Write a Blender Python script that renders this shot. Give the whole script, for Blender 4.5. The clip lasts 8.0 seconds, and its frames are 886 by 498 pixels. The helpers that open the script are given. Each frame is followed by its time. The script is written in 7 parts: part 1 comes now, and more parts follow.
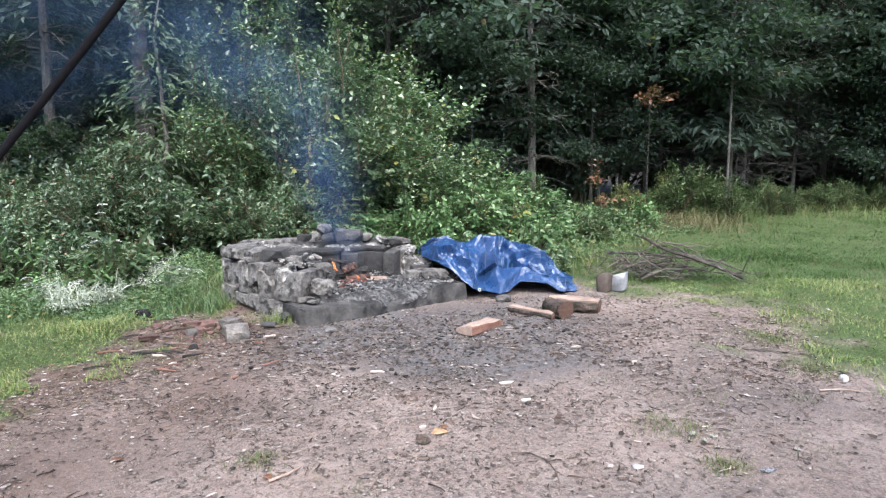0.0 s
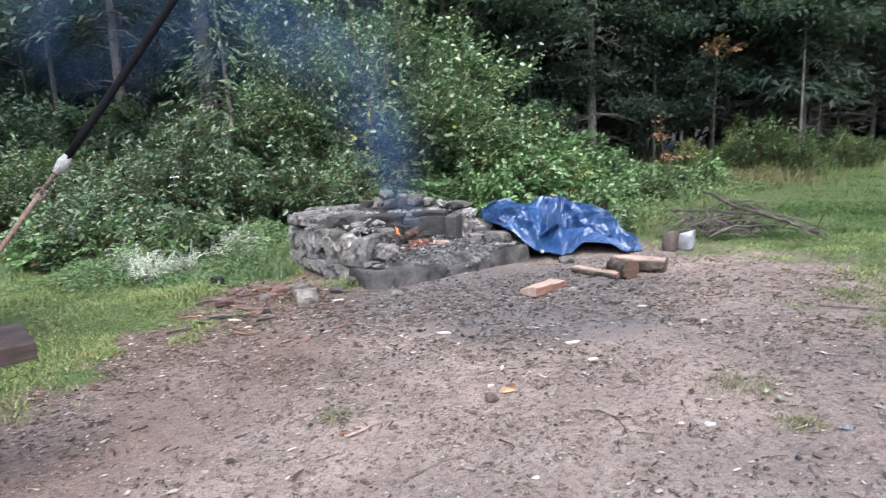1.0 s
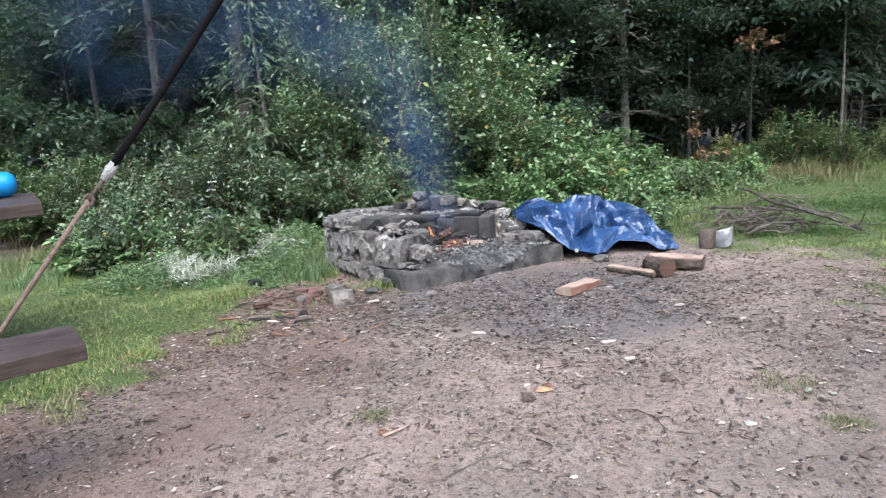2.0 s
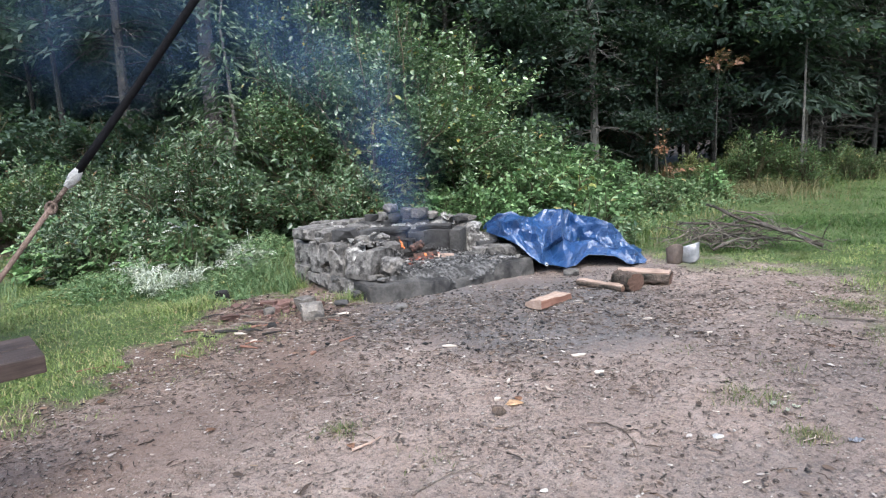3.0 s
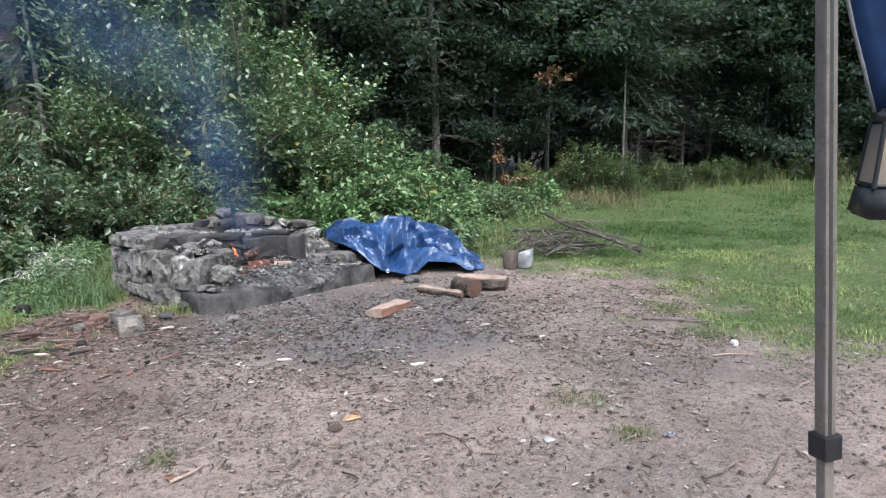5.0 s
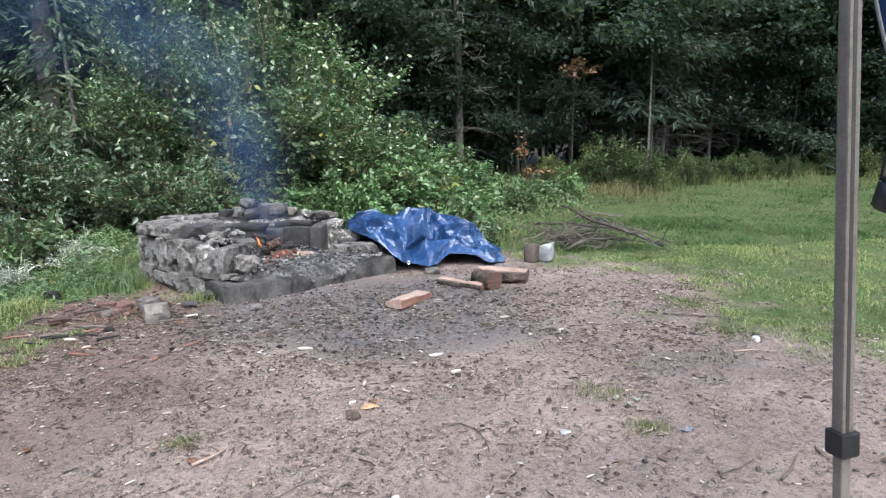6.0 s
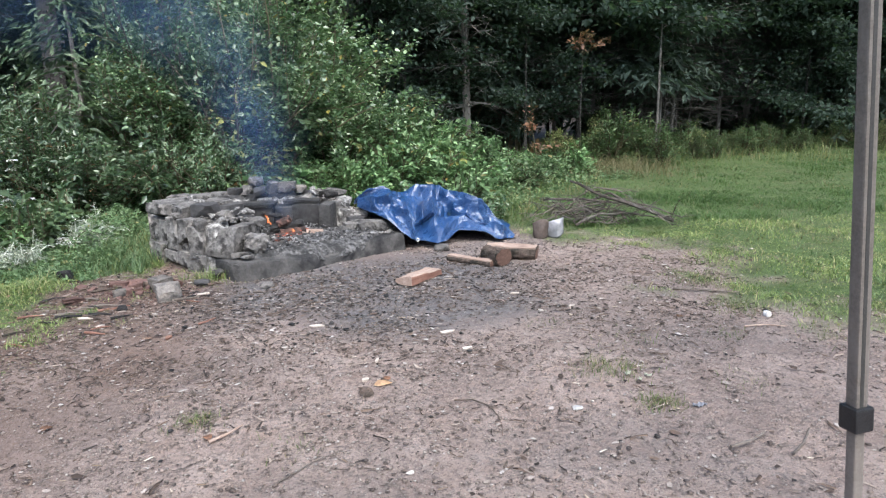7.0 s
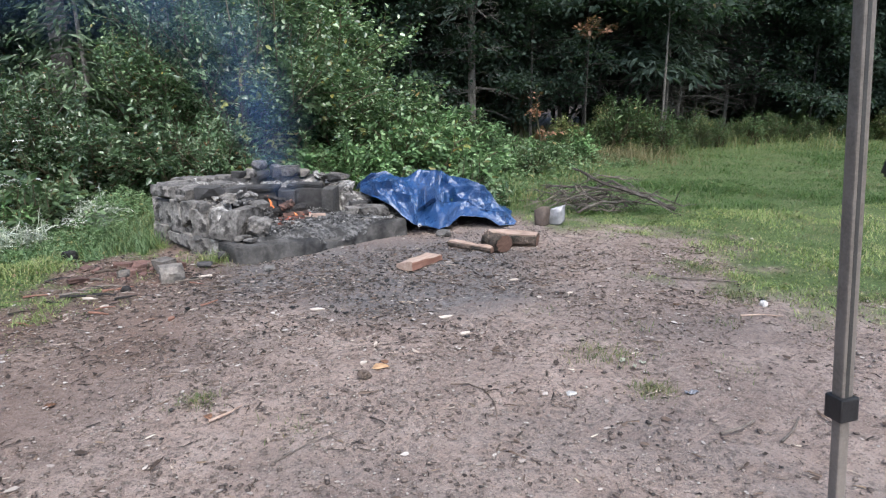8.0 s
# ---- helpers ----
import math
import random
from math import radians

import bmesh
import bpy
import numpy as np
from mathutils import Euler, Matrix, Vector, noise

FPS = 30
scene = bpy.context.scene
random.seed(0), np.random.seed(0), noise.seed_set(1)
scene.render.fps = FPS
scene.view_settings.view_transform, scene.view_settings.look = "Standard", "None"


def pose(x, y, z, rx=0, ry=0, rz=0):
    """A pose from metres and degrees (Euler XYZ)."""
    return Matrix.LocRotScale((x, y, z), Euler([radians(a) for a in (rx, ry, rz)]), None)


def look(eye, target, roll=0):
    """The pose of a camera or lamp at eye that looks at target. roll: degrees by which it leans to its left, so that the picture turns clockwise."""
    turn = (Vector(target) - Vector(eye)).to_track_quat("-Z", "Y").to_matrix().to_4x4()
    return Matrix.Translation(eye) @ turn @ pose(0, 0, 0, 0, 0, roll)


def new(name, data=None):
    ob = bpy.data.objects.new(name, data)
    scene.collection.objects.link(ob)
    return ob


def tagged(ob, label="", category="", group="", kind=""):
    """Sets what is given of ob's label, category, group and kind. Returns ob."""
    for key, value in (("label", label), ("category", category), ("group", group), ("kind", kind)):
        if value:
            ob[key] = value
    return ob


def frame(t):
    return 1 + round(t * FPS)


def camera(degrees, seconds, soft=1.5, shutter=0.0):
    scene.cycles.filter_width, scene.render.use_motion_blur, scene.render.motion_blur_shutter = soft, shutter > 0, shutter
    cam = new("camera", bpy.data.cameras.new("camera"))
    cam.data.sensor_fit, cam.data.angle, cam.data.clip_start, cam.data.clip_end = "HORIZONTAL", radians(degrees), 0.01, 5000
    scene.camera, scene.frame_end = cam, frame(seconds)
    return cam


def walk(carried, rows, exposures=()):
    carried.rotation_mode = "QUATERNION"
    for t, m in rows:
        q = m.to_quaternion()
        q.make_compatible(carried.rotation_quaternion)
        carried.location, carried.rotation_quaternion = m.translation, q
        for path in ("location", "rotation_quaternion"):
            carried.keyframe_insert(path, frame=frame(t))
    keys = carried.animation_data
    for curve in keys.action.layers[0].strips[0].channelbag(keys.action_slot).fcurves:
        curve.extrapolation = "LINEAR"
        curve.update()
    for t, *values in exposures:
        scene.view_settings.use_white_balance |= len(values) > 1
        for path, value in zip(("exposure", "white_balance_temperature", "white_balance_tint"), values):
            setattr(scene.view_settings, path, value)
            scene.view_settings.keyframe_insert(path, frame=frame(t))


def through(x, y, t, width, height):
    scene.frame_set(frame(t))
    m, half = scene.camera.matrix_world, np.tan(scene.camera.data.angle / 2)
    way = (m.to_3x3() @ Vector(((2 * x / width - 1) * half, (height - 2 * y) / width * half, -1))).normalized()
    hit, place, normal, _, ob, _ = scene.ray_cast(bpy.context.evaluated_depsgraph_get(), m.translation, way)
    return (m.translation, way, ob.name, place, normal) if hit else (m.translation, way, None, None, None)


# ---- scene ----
cam = camera(66.6, 8.0, soft=1.2, shutter=0.15)
PATH = [
    (0, (0.051, 0.111, 1.049), (0.016, 2.085, 0.73), -0.4),
    (0.5, (0.049, 0.111, 1.054), (-0.017, 2.086, 0.747), -0.3),
    (1, (0.03, 0.09, 1.042), (-0.18, 2.035, 0.625), -2.7),
    (1.2, (0.061, 0.096, 1.073), (-0.275, 2.015, 0.622), -4.1),
    (2.3, (0.014, 0.07, 1.039), (-0.257, 2.015, 0.66), -3.6),
    (2.5, (0.027, 0.081, 1.053), (-0.217, 2.033, 0.689), -3.3),
    (3, (0.017, 0.08, 1.041), (-0.199, 2.033, 0.664), -2.9),
    (3.5, (0.014, 0.091, 1.033), (-0.175, 2.037, 0.61), -2.2),
    (4, (0.07, 0.104, 1.069), (-0.06, 2.044, 0.6), -3.3),
    (4.5, (0.083, 0.151, 1.053), (0.232, 2.098, 0.618), -2.4),
    (5, (0.048, 0.159, 1.04), (0.288, 2.109, 0.663), -0.6),
    (5.2, (0.058, 0.155, 1.038), (0.264, 2.103, 0.635), -1.0),
    (6.3, (0.062, 0.141, 1.043), (0.231, 2.095, 0.651), -0.3),
    (6.5, (0.054, 0.141, 1.061), (0.243, 2.098, 0.698), -0.6),
    (7, (0.046, 0.146, 1.046), (0.195, 2.085, 0.578), -0.9),
    (7.5, (0.055, 0.104, 1.052), (0.173, 2.039, 0.559), 0.0),
    (8, (0.066, 0.118, 1.057), (0.2, 2.047, 0.546), -0.2),
]
walk(cam, [(t, look(eye, target, roll)) for t, eye, target, roll in PATH], exposures=((0, 1.72, 6150, 9), (1.2, 1.64, 6150, 9), (3, 1.55, 6150, 7), (4.5, 1.42, 6150, 7), (6.5, 1.55, 6150, 7), (8, 1.33, 6150, 8)))

# ---- world, sun, exposure ----
world = bpy.data.worlds.new("world")
scene.world = world
world.use_nodes = True
wn = world.node_tree
sky = wn.nodes.new("ShaderNodeTexSky")
sky.sky_type, sky.sun_disc = "NISHITA", False
sky.sun_elevation, sky.sun_rotation = radians(58), radians(166)
sky.air_density, sky.dust_density, sky.ozone_density = 1.0, 3.0, 1.0
wn.nodes["Background"].inputs["Strength"].default_value = 0.12
wn.links.new(sky.outputs[0], wn.nodes["Background"].inputs[0])
sun = new("sun", bpy.data.lights.new("sun", "SUN"))
sun.data.energy, sun.data.angle, sun.data.color = 1.5, radians(60), (1.0, 0.97, 0.93)
sun.matrix_world = look((1.22, -4.85, 8), (0, 0, 0))

# ---- small helpers ----


def vnoise(x, y, seed=0):
    """Smooth value noise in 0..1 on arrays."""
    x, y = np.asarray(x, float), np.asarray(y, float)
    xi, yi = np.floor(x), np.floor(y)
    fx, fy = x - xi, y - yi
    fx, fy = fx * fx * (3 - 2 * fx), fy * fy * (3 - 2 * fy)

    def h(a, b):
        v = np.sin(a * 127.1 + b * 311.7 + seed * 74.7) * 43758.5453
        return v - np.floor(v)
    top = h(xi, yi) * (1 - fx) + h(xi + 1, yi) * fx
    low = h(xi, yi + 1) * (1 - fx) + h(xi + 1, yi + 1) * fx
    return top * (1 - fy) + low * fy


def facets(a, b_, seed_):
    """Noise with flat facets that meet in straight creases."""
    a, b_ = np.asarray(a, float), np.asarray(b_, float)
    ai, bi = np.floor(a), np.floor(b_)
    fa, fb = a - ai, b_ - bi

    def h(p, q_):
        w = np.sin(p * 127.1 + q_ * 311.7 + seed_ * 74.7) * 43758.5453
        return w - np.floor(w)
    low_ = h(ai, bi) + fa * (h(ai + 1, bi) - h(ai, bi)) + fb * (h(ai + 1, bi + 1) - h(ai + 1, bi))
    high_ = h(ai, bi) + fb * (h(ai, bi + 1) - h(ai, bi)) + fa * (h(ai + 1, bi + 1) - h(ai, bi + 1))
    return np.where(fa > fb, low_, high_)


def ground_z(x, y):
    x, y = np.asarray(x, float), np.asarray(y, float)
    z = 0.030 * (vnoise(x * 0.9, y * 0.9, 1) - 0.5) + 0.016 * (vnoise(x * 3.1, y * 3.1, 2) - 0.5)
    return z + 0.010 * (vnoise(x * 9, y * 9, 3) - 0.5) - 0.006


def gz(x, y):
    return float(ground_z(x, y))


# outline of the bare trodden earth, in plan
DIRT = [(-3.2, 0.2), (-2.6, 1.5), (-2.2, 2.0), (-1.95, 2.5), (-1.84, 2.75), (-1.77, 3.02), (-1.58, 3.25), (-1.74, 3.68),
        (-1.53, 3.94), (-1.43, 4.24), (-1.3, 4.9), (-0.4, 5.15), (0.9, 5.05), (1.1, 4.92), (1.6, 4.75), (1.9, 4.15),
        (1.86, 3.58), (2.08, 3.24), (2.5, 2.9), (2.95, 2.4), (3.3, 1.8), (4.5, 0), (4.5, -6), (-3.2, -6)]


def inside(x, y, outline):
    """Signed distance to an outline in plan: positive inside."""
    x, y = np.asarray(x, float), np.asarray(y, float)
    best, odd = np.full(x.shape, 1e9), np.zeros(x.shape, bool)
    for (ax, ay), (bx, by) in zip(outline, outline[1:] + outline[:1]):
        dx, dy = bx - ax, by - ay
        k = np.clip(((x - ax) * dx + (y - ay) * dy) / (dx * dx + dy * dy), 0, 1)
        best = np.minimum(best, np.hypot(x - ax - k * dx, y - ay - k * dy))
        cross = (ay > y) != (by > y)
        with np.errstate(divide="ignore", invalid="ignore"):
            odd ^= cross & (x < ax + (y - ay) * dx / (dy if dy else 1e-9))
    return np.where(odd, best, -best)


def bare(x, y):
    """1 on bare earth, 0 on grass, with a ragged edge."""
    x, y = np.asarray(x, float), np.asarray(y, float)
    d = inside(x, y, DIRT) + (0.42 + 0.28 * (x > 0.8)) * (vnoise(x * 2.3, y * 2.3, 5) - 0.5) + (0.30 + 0.36 * (x > 0.8)) * (vnoise(x * 7, y * 7, 6) - 0.5) + 0.16 * (vnoise(x * 19, y * 19, 7) - 0.5)
    return np.clip(d / (0.22 + 0.30 * (x > 0.8)) + 0.5, 0, 1)


def mesh_np(name, verts, faces):
    me = bpy.data.meshes.new(name)
    verts, faces = np.asarray(verts, np.float32), np.asarray(faces, np.int32)
    n = faces.shape[1]
    me.vertices.add(len(verts))
    me.vertices.foreach_set("co", verts.ravel())
    me.loops.add(faces.size)
    me.loops.foreach_set("vertex_index", faces.ravel())
    me.polygons.add(len(faces))
    me.polygons.foreach_set("loop_start", np.arange(0, faces.size, n, dtype=np.int32))
    me.update(calc_edges=True)
    return me


def as_mesh(name, bm, smooth=False):
    if isinstance(bm, bpy.types.Mesh):
        me = bm
    else:
        me = bpy.data.meshes.new(name)
        bmesh.ops.recalc_face_normals(bm, faces=bm.faces)
        bm.to_mesh(me)
        bm.free()
    if smooth:
        me.shade_smooth()
    return me


def part(name, bm, material, parent=None, label="", smooth=False):
    me = as_mesh(name, bm, smooth)
    if material and not me.materials:
        me.materials.append(material)
    ob = new(name, me)
    if parent:
        ob.parent = parent
    if label:
        ob["label"] = label
    return ob


def thing(name, label, category, x=0, y=0, z=0, turn=0, group="", kind=""):
    ob = new(name)
    ob.empty_display_size = 0.05
    ob.matrix_basis = pose(x, y, z, 0, 0, turn)
    return tagged(ob, label, category, group, kind)


def box(bm, sx, sy, sz, m=Matrix(), bevel=0.0, rough=0.0, cuts=0):
    """Adds a bevelled, slightly uneven block to bm."""
    one = bmesh.new()
    bmesh.ops.create_cube(one, size=1, matrix=Matrix.Diagonal((sx, sy, sz, 1)))
    if cuts:
        bmesh.ops.subdivide_edges(one, edges=one.edges[:], cuts=cuts, use_grid_fill=True)
    if bevel:
        sharp = [e for e in one.edges if e.calc_face_angle(0) > 0.5]
        bmesh.ops.bevel(one, geom=sharp, offset=bevel, segments=2, affect="EDGES", profile=0.6)
    for v in one.verts:
        if rough:
            v.co += rough * noise.noise_vector(v.co * 14 + Vector((sx * 91, sy * 57, 3)))
        v.co = m @ v.co
    me = bpy.data.meshes.new("block")
    one.to_mesh(me)
    one.free()
    before = len(bm.verts)
    bm.from_mesh(me)
    bpy.data.meshes.remove(me)
    bm.verts.ensure_lookup_table()
    return bm.verts[before:]


def tube(bm, points, radii, seg=7, caps=True, wob=0.0):
    points = [Vector(p) for p in points]
    rings, side = [], Vector((0.31, 0.87, 0.12))
    for i, p in enumerate(points):
        ahead = (points[min(i + 1, len(points) - 1)] - points[max(i - 1, 0)]).normalized()
        side = (side - ahead * side.dot(ahead)).normalized()
        up = ahead.cross(side)
        r = radii[i] if hasattr(radii, "__len__") else radii
        ring = []
        for k in range(seg):
            a = math.tau * k / seg
            rr = float(r) * (1 + wob * (random.random() - 0.5))
            ring.append(bm.verts.new(p + rr * (math.cos(a) * side + math.sin(a) * up)))
        rings.append(ring)
    for a, b in zip(rings, rings[1:]):
        for k in range(seg):
            bm.faces.new((a[k], a[(k + 1) % seg], b[(k + 1) % seg], b[k]))
    if caps:
        bm.faces.new(rings[0][::-1])
        bm.faces.new(rings[-1])
    return rings


def rock_mesh(name, sx, sy, sz, seed, boxy=0.6, rough=0.12, cuts=9, planes=7):
    """A weathered stone about the origin, resting on z = 0: boxy 0 is round, 1 is a block; planes cleave flat faces off it."""
    bm = bmesh.new()
    bmesh.ops.create_cube(bm, size=2)
    bmesh.ops.subdivide_edges(bm, edges=bm.edges[:], cuts=cuts, use_grid_fill=True)
    off = Vector((seed * 3.7, seed * 1.3, seed * 7.1))
    r = random.Random(seed)
    cleave = []
    for _ in range(planes):
        n = Vector((r.gauss(0, 1), r.gauss(0, 1), r.gauss(0, 0.8))).normalized()
        cleave.append((n, r.uniform(0.74, 1.06)))
    for v in bm.verts:
        c = v.co.copy()
        q = (c.normalized() * 1.18).lerp(c, boxy)
        for n, d in cleave:
            over = q.dot(n) - d
            if over > 0:
                q = q - n * over
        q += rough * 0.9 * noise.noise_vector(c * 0.9 + off) + rough * 0.8 * noise.noise_vector(c * 2.7 + off) + rough * 0.7 * noise.noise_vector(c * 6 + off) + rough * 0.3 * noise.noise_vector(c * 13 + off) + rough * 0.15 * noise.noise_vector(c * 27 + off)
        v.co = Vector((q.x * sx / 2, q.y * sy / 2, q.z * sz / 2))
    low = min(v.co.z for v in bm.verts)
    for v in bm.verts:
        v.co.z -= low
    me = as_mesh(name, bm, True)
    me.set_sharp_from_angle(angle=radians(28))
    return me


# ---- materials ----
def material(name, rough=0.6, metal=0.0, spec=0.5):
    m = bpy.data.materials.new(name)
    m.use_nodes = True
    b = m.node_tree.nodes["Principled BSDF"]
    b.inputs["Roughness"].default_value, b.inputs["Metallic"].default_value = rough, metal
    b.inputs["Specular IOR Level"].default_value = spec
    return m, m.node_tree, b


def coords(nt, space="Object"):
    if space == "World":
        return nt.nodes.new("ShaderNodeNewGeometry").outputs["Position"]
    return nt.nodes.new("ShaderNodeTexCoord").outputs[space]


def noise_tex(nt, vec, scale, detail=4.0, rough=0.6):
    n = nt.nodes.new("ShaderNodeTexNoise")
    n.inputs["Scale"].default_value, n.inputs["Detail"].default_value, n.inputs["Roughness"].default_value = scale, detail, rough
    nt.links.new(vec, n.inputs["Vector"])
    return n.outputs["Fac"]


def ramp(nt, fac, *stops):
    r = nt.nodes.new("ShaderNodeValToRGB")
    e = r.color_ramp.elements
    while len(e) < len(stops):
        e.new(0.5)
    for el, (at, col) in zip(e, stops):
        el.position, el.color = at, (*col, 1) if len(col) == 3 else col
    nt.links.new(fac, r.inputs[0])
    return r.outputs[0]


def grey(v):
    return (v, v, v)


def mixc(nt, fac, a, b, mode="MIX"):
    n = nt.nodes.new("ShaderNodeMix")
    n.data_type, n.blend_type = "RGBA", mode
    for sock, v in ((n.inputs["Factor"], fac), (n.inputs["A"], a), (n.inputs["B"], b)):
        if isinstance(v, bpy.types.NodeSocket):
            nt.links.new(v, sock)
        else:
            sock.default_value = (*v, 1) if isinstance(v, tuple) else v
    return n.outputs["Result"]


def math_node(nt, op, a, b=0.0):
    n = nt.nodes.new("ShaderNodeMath")
    n.operation = op
    for sock, v in zip(n.inputs, (a, b)):
        if isinstance(v, bpy.types.NodeSocket):
            nt.links.new(v, sock)
        else:
            sock.default_value = v
    return n.outputs[0]


def bump(nt, b, height, strength=0.4, dist=0.01):
    n = nt.nodes.new("ShaderNodeBump")
    n.inputs["Strength"].default_value, n.inputs["Distance"].default_value = strength, dist
    nt.links.new(height, n.inputs["Height"])
    nt.links.new(n.outputs[0], b.inputs["Normal"])


def attr(nt, name):
    n = nt.nodes.new("ShaderNodeAttribute")
    n.attribute_name = name
    return n.outputs["Fac"]


def leaf_mat(name, dark, mid, light, odd=None, rough=0.4, spec=0.5, through=0.25, odd_share=0.02):
    """Leaves: colour varies leaf by leaf and plant by plant, a little light passes through."""
    m, nt, b = material(name, rough, spec=spec)
    isl = nt.nodes.new("ShaderNodeNewGeometry").outputs["Random Per Island"]
    ob = nt.nodes.new("ShaderNodeObjectInfo").outputs["Random"]
    stops = [(0.0, dark), (0.55, mid), (0.93, light)]
    c = ramp(nt, isl, *stops)
    if odd:
        pick = ramp(nt, isl, (0.0, grey(0)), (1 - odd_share - 0.002, grey(0)), (1 - odd_share, grey(1)))
        c = mixc(nt, pick, c, odd)
    patch = noise_tex(nt, coords(nt, "World"), 1.4, 3)
    c = mixc(nt, ramp(nt, patch, (0.35, grey(0)), (0.7, grey(0.55))), c, mixc(nt, 0.5, c, light))
    hsv = nt.nodes.new("ShaderNodeHueSaturation")
    nt.links.new(c, hsv.inputs["Color"])
    nt.links.new(math_node(nt, "MULTIPLY_ADD", ob, 0.75), hsv.inputs["Value"])
    hsv.inputs["Value"].links[0].from_node.inputs[2].default_value = 0.6
    c = hsv.outputs[0]
    nt.links.new(c, b.inputs["Base Color"])
    tr = nt.nodes.new("ShaderNodeBsdfTranslucent")
    nt.links.new(mixc(nt, 0.5, c, (0.10, 0.20, 0.05)), tr.inputs[0])
    mx = nt.nodes.new("ShaderNodeMixShader")
    mx.inputs[0].default_value = through
    nt.links.new(b.outputs[0], mx.inputs[1])
    nt.links.new(tr.outputs[0], mx.inputs[2])
    nt.links.new(mx.outputs[0], nt.nodes["Material Output"].inputs[0])
    return m


def rough_mat(name, a, b_col, scale=12.0, rough=0.8, bumpy=0.5, stain=None, stain_scale=2.0, spec=0.4, dist=0.01, per_object=0.25, space="Object", metal=0.0, hard=0.2):
    """A mottled surface: fine grain, larger stains, relief, a shift of tone piece by piece."""
    m, nt, b = material(name, rough, metal, spec)
    v = coords(nt, space)
    fine = noise_tex(nt, v, scale * 5, 6, 0.7)
    mid = noise_tex(nt, v, scale, 5, 0.6)
    c = mixc(nt, ramp(nt, mid, (0.5 - hard, grey(0)), (0.5 + hard, grey(1))), a, b_col)
    c = mixc(nt, 0.35, c, ramp(nt, fine, (0.3, grey(0.12)), (0.7, grey(0.9))), "OVERLAY")
    if stain:
        big = noise_tex(nt, v, stain_scale, 4, 0.65)
        c = mixc(nt, ramp(nt, big, (0.45, grey(0)), (0.62, grey(1))), c, stain)
    hsv = nt.nodes.new("ShaderNodeHueSaturation")
    nt.links.new(c, hsv.inputs["Color"])
    ob = nt.nodes.new("ShaderNodeObjectInfo").outputs["Random"]
    k = math_node(nt, "MULTIPLY_ADD", ob, per_object * 2)
    k.node.inputs[2].default_value = 1 - per_object
    nt.links.new(k, hsv.inputs["Value"])
    nt.links.new(hsv.outputs[0], b.inputs["Base Color"])
    nt.links.new(ramp(nt, mid, (0.2, grey(max(rough - 0.15, 0.05))), (0.8, grey(min(rough + 0.1, 1)))), b.inputs["Roughness"])
    bump(nt, b, math_node(nt, "ADD", fine, math_node(nt, "MULTIPLY", mid, 2.0)), bumpy, dist)
    return m


def bits_mat(name, *cols, rough=0.7, spec=0.4):
    """Loose bits joined in one mesh: a tone for each bit."""
    m, nt, b = material(name, rough, spec=spec)
    isl = nt.nodes.new("ShaderNodeNewGeometry").outputs["Random Per Island"]
    c = ramp(nt, isl, *[(i / max(len(cols) - 1, 1), k) for i, k in enumerate(cols)])
    f = noise_tex(nt, coords(nt, "World"), 160, 3)
    c = mixc(nt, 0.3, c, ramp(nt, f, (0.3, grey(0.2)), (0.7, grey(0.85))), "OVERLAY")
    nt.links.new(c, b.inputs["Base Color"])
    return m


def wood_mat(name, a, b_col, stretch=(1, 1, 14), scale=18, rough=0.65, bumpy=0.3):
    """Sawn or split wood with the grain along local x."""
    m, nt, b = material(name, rough, spec=0.3)
    mp = nt.nodes.new("ShaderNodeMapping")
    mp.inputs["Scale"].default_value = (1 / stretch[2], 1, 1)
    nt.links.new(coords(nt), mp.inputs[0])
    g = noise_tex(nt, mp.outputs[0], scale * 4, 6, 0.7)
    s = noise_tex(nt, coords(nt), scale * 0.4, 4)
    c = mixc(nt, ramp(nt, g, (0.3, grey(0)), (0.7, grey(1))), a, b_col)
    c = mixc(nt, ramp(nt, s, (0.45, grey(0)), (0.75, grey(0.6))), c, tuple(0.45 * k for k in a))
    nt.links.new(c, b.inputs["Base Color"])
    bump(nt, b, g, bumpy, 0.004)
    return m


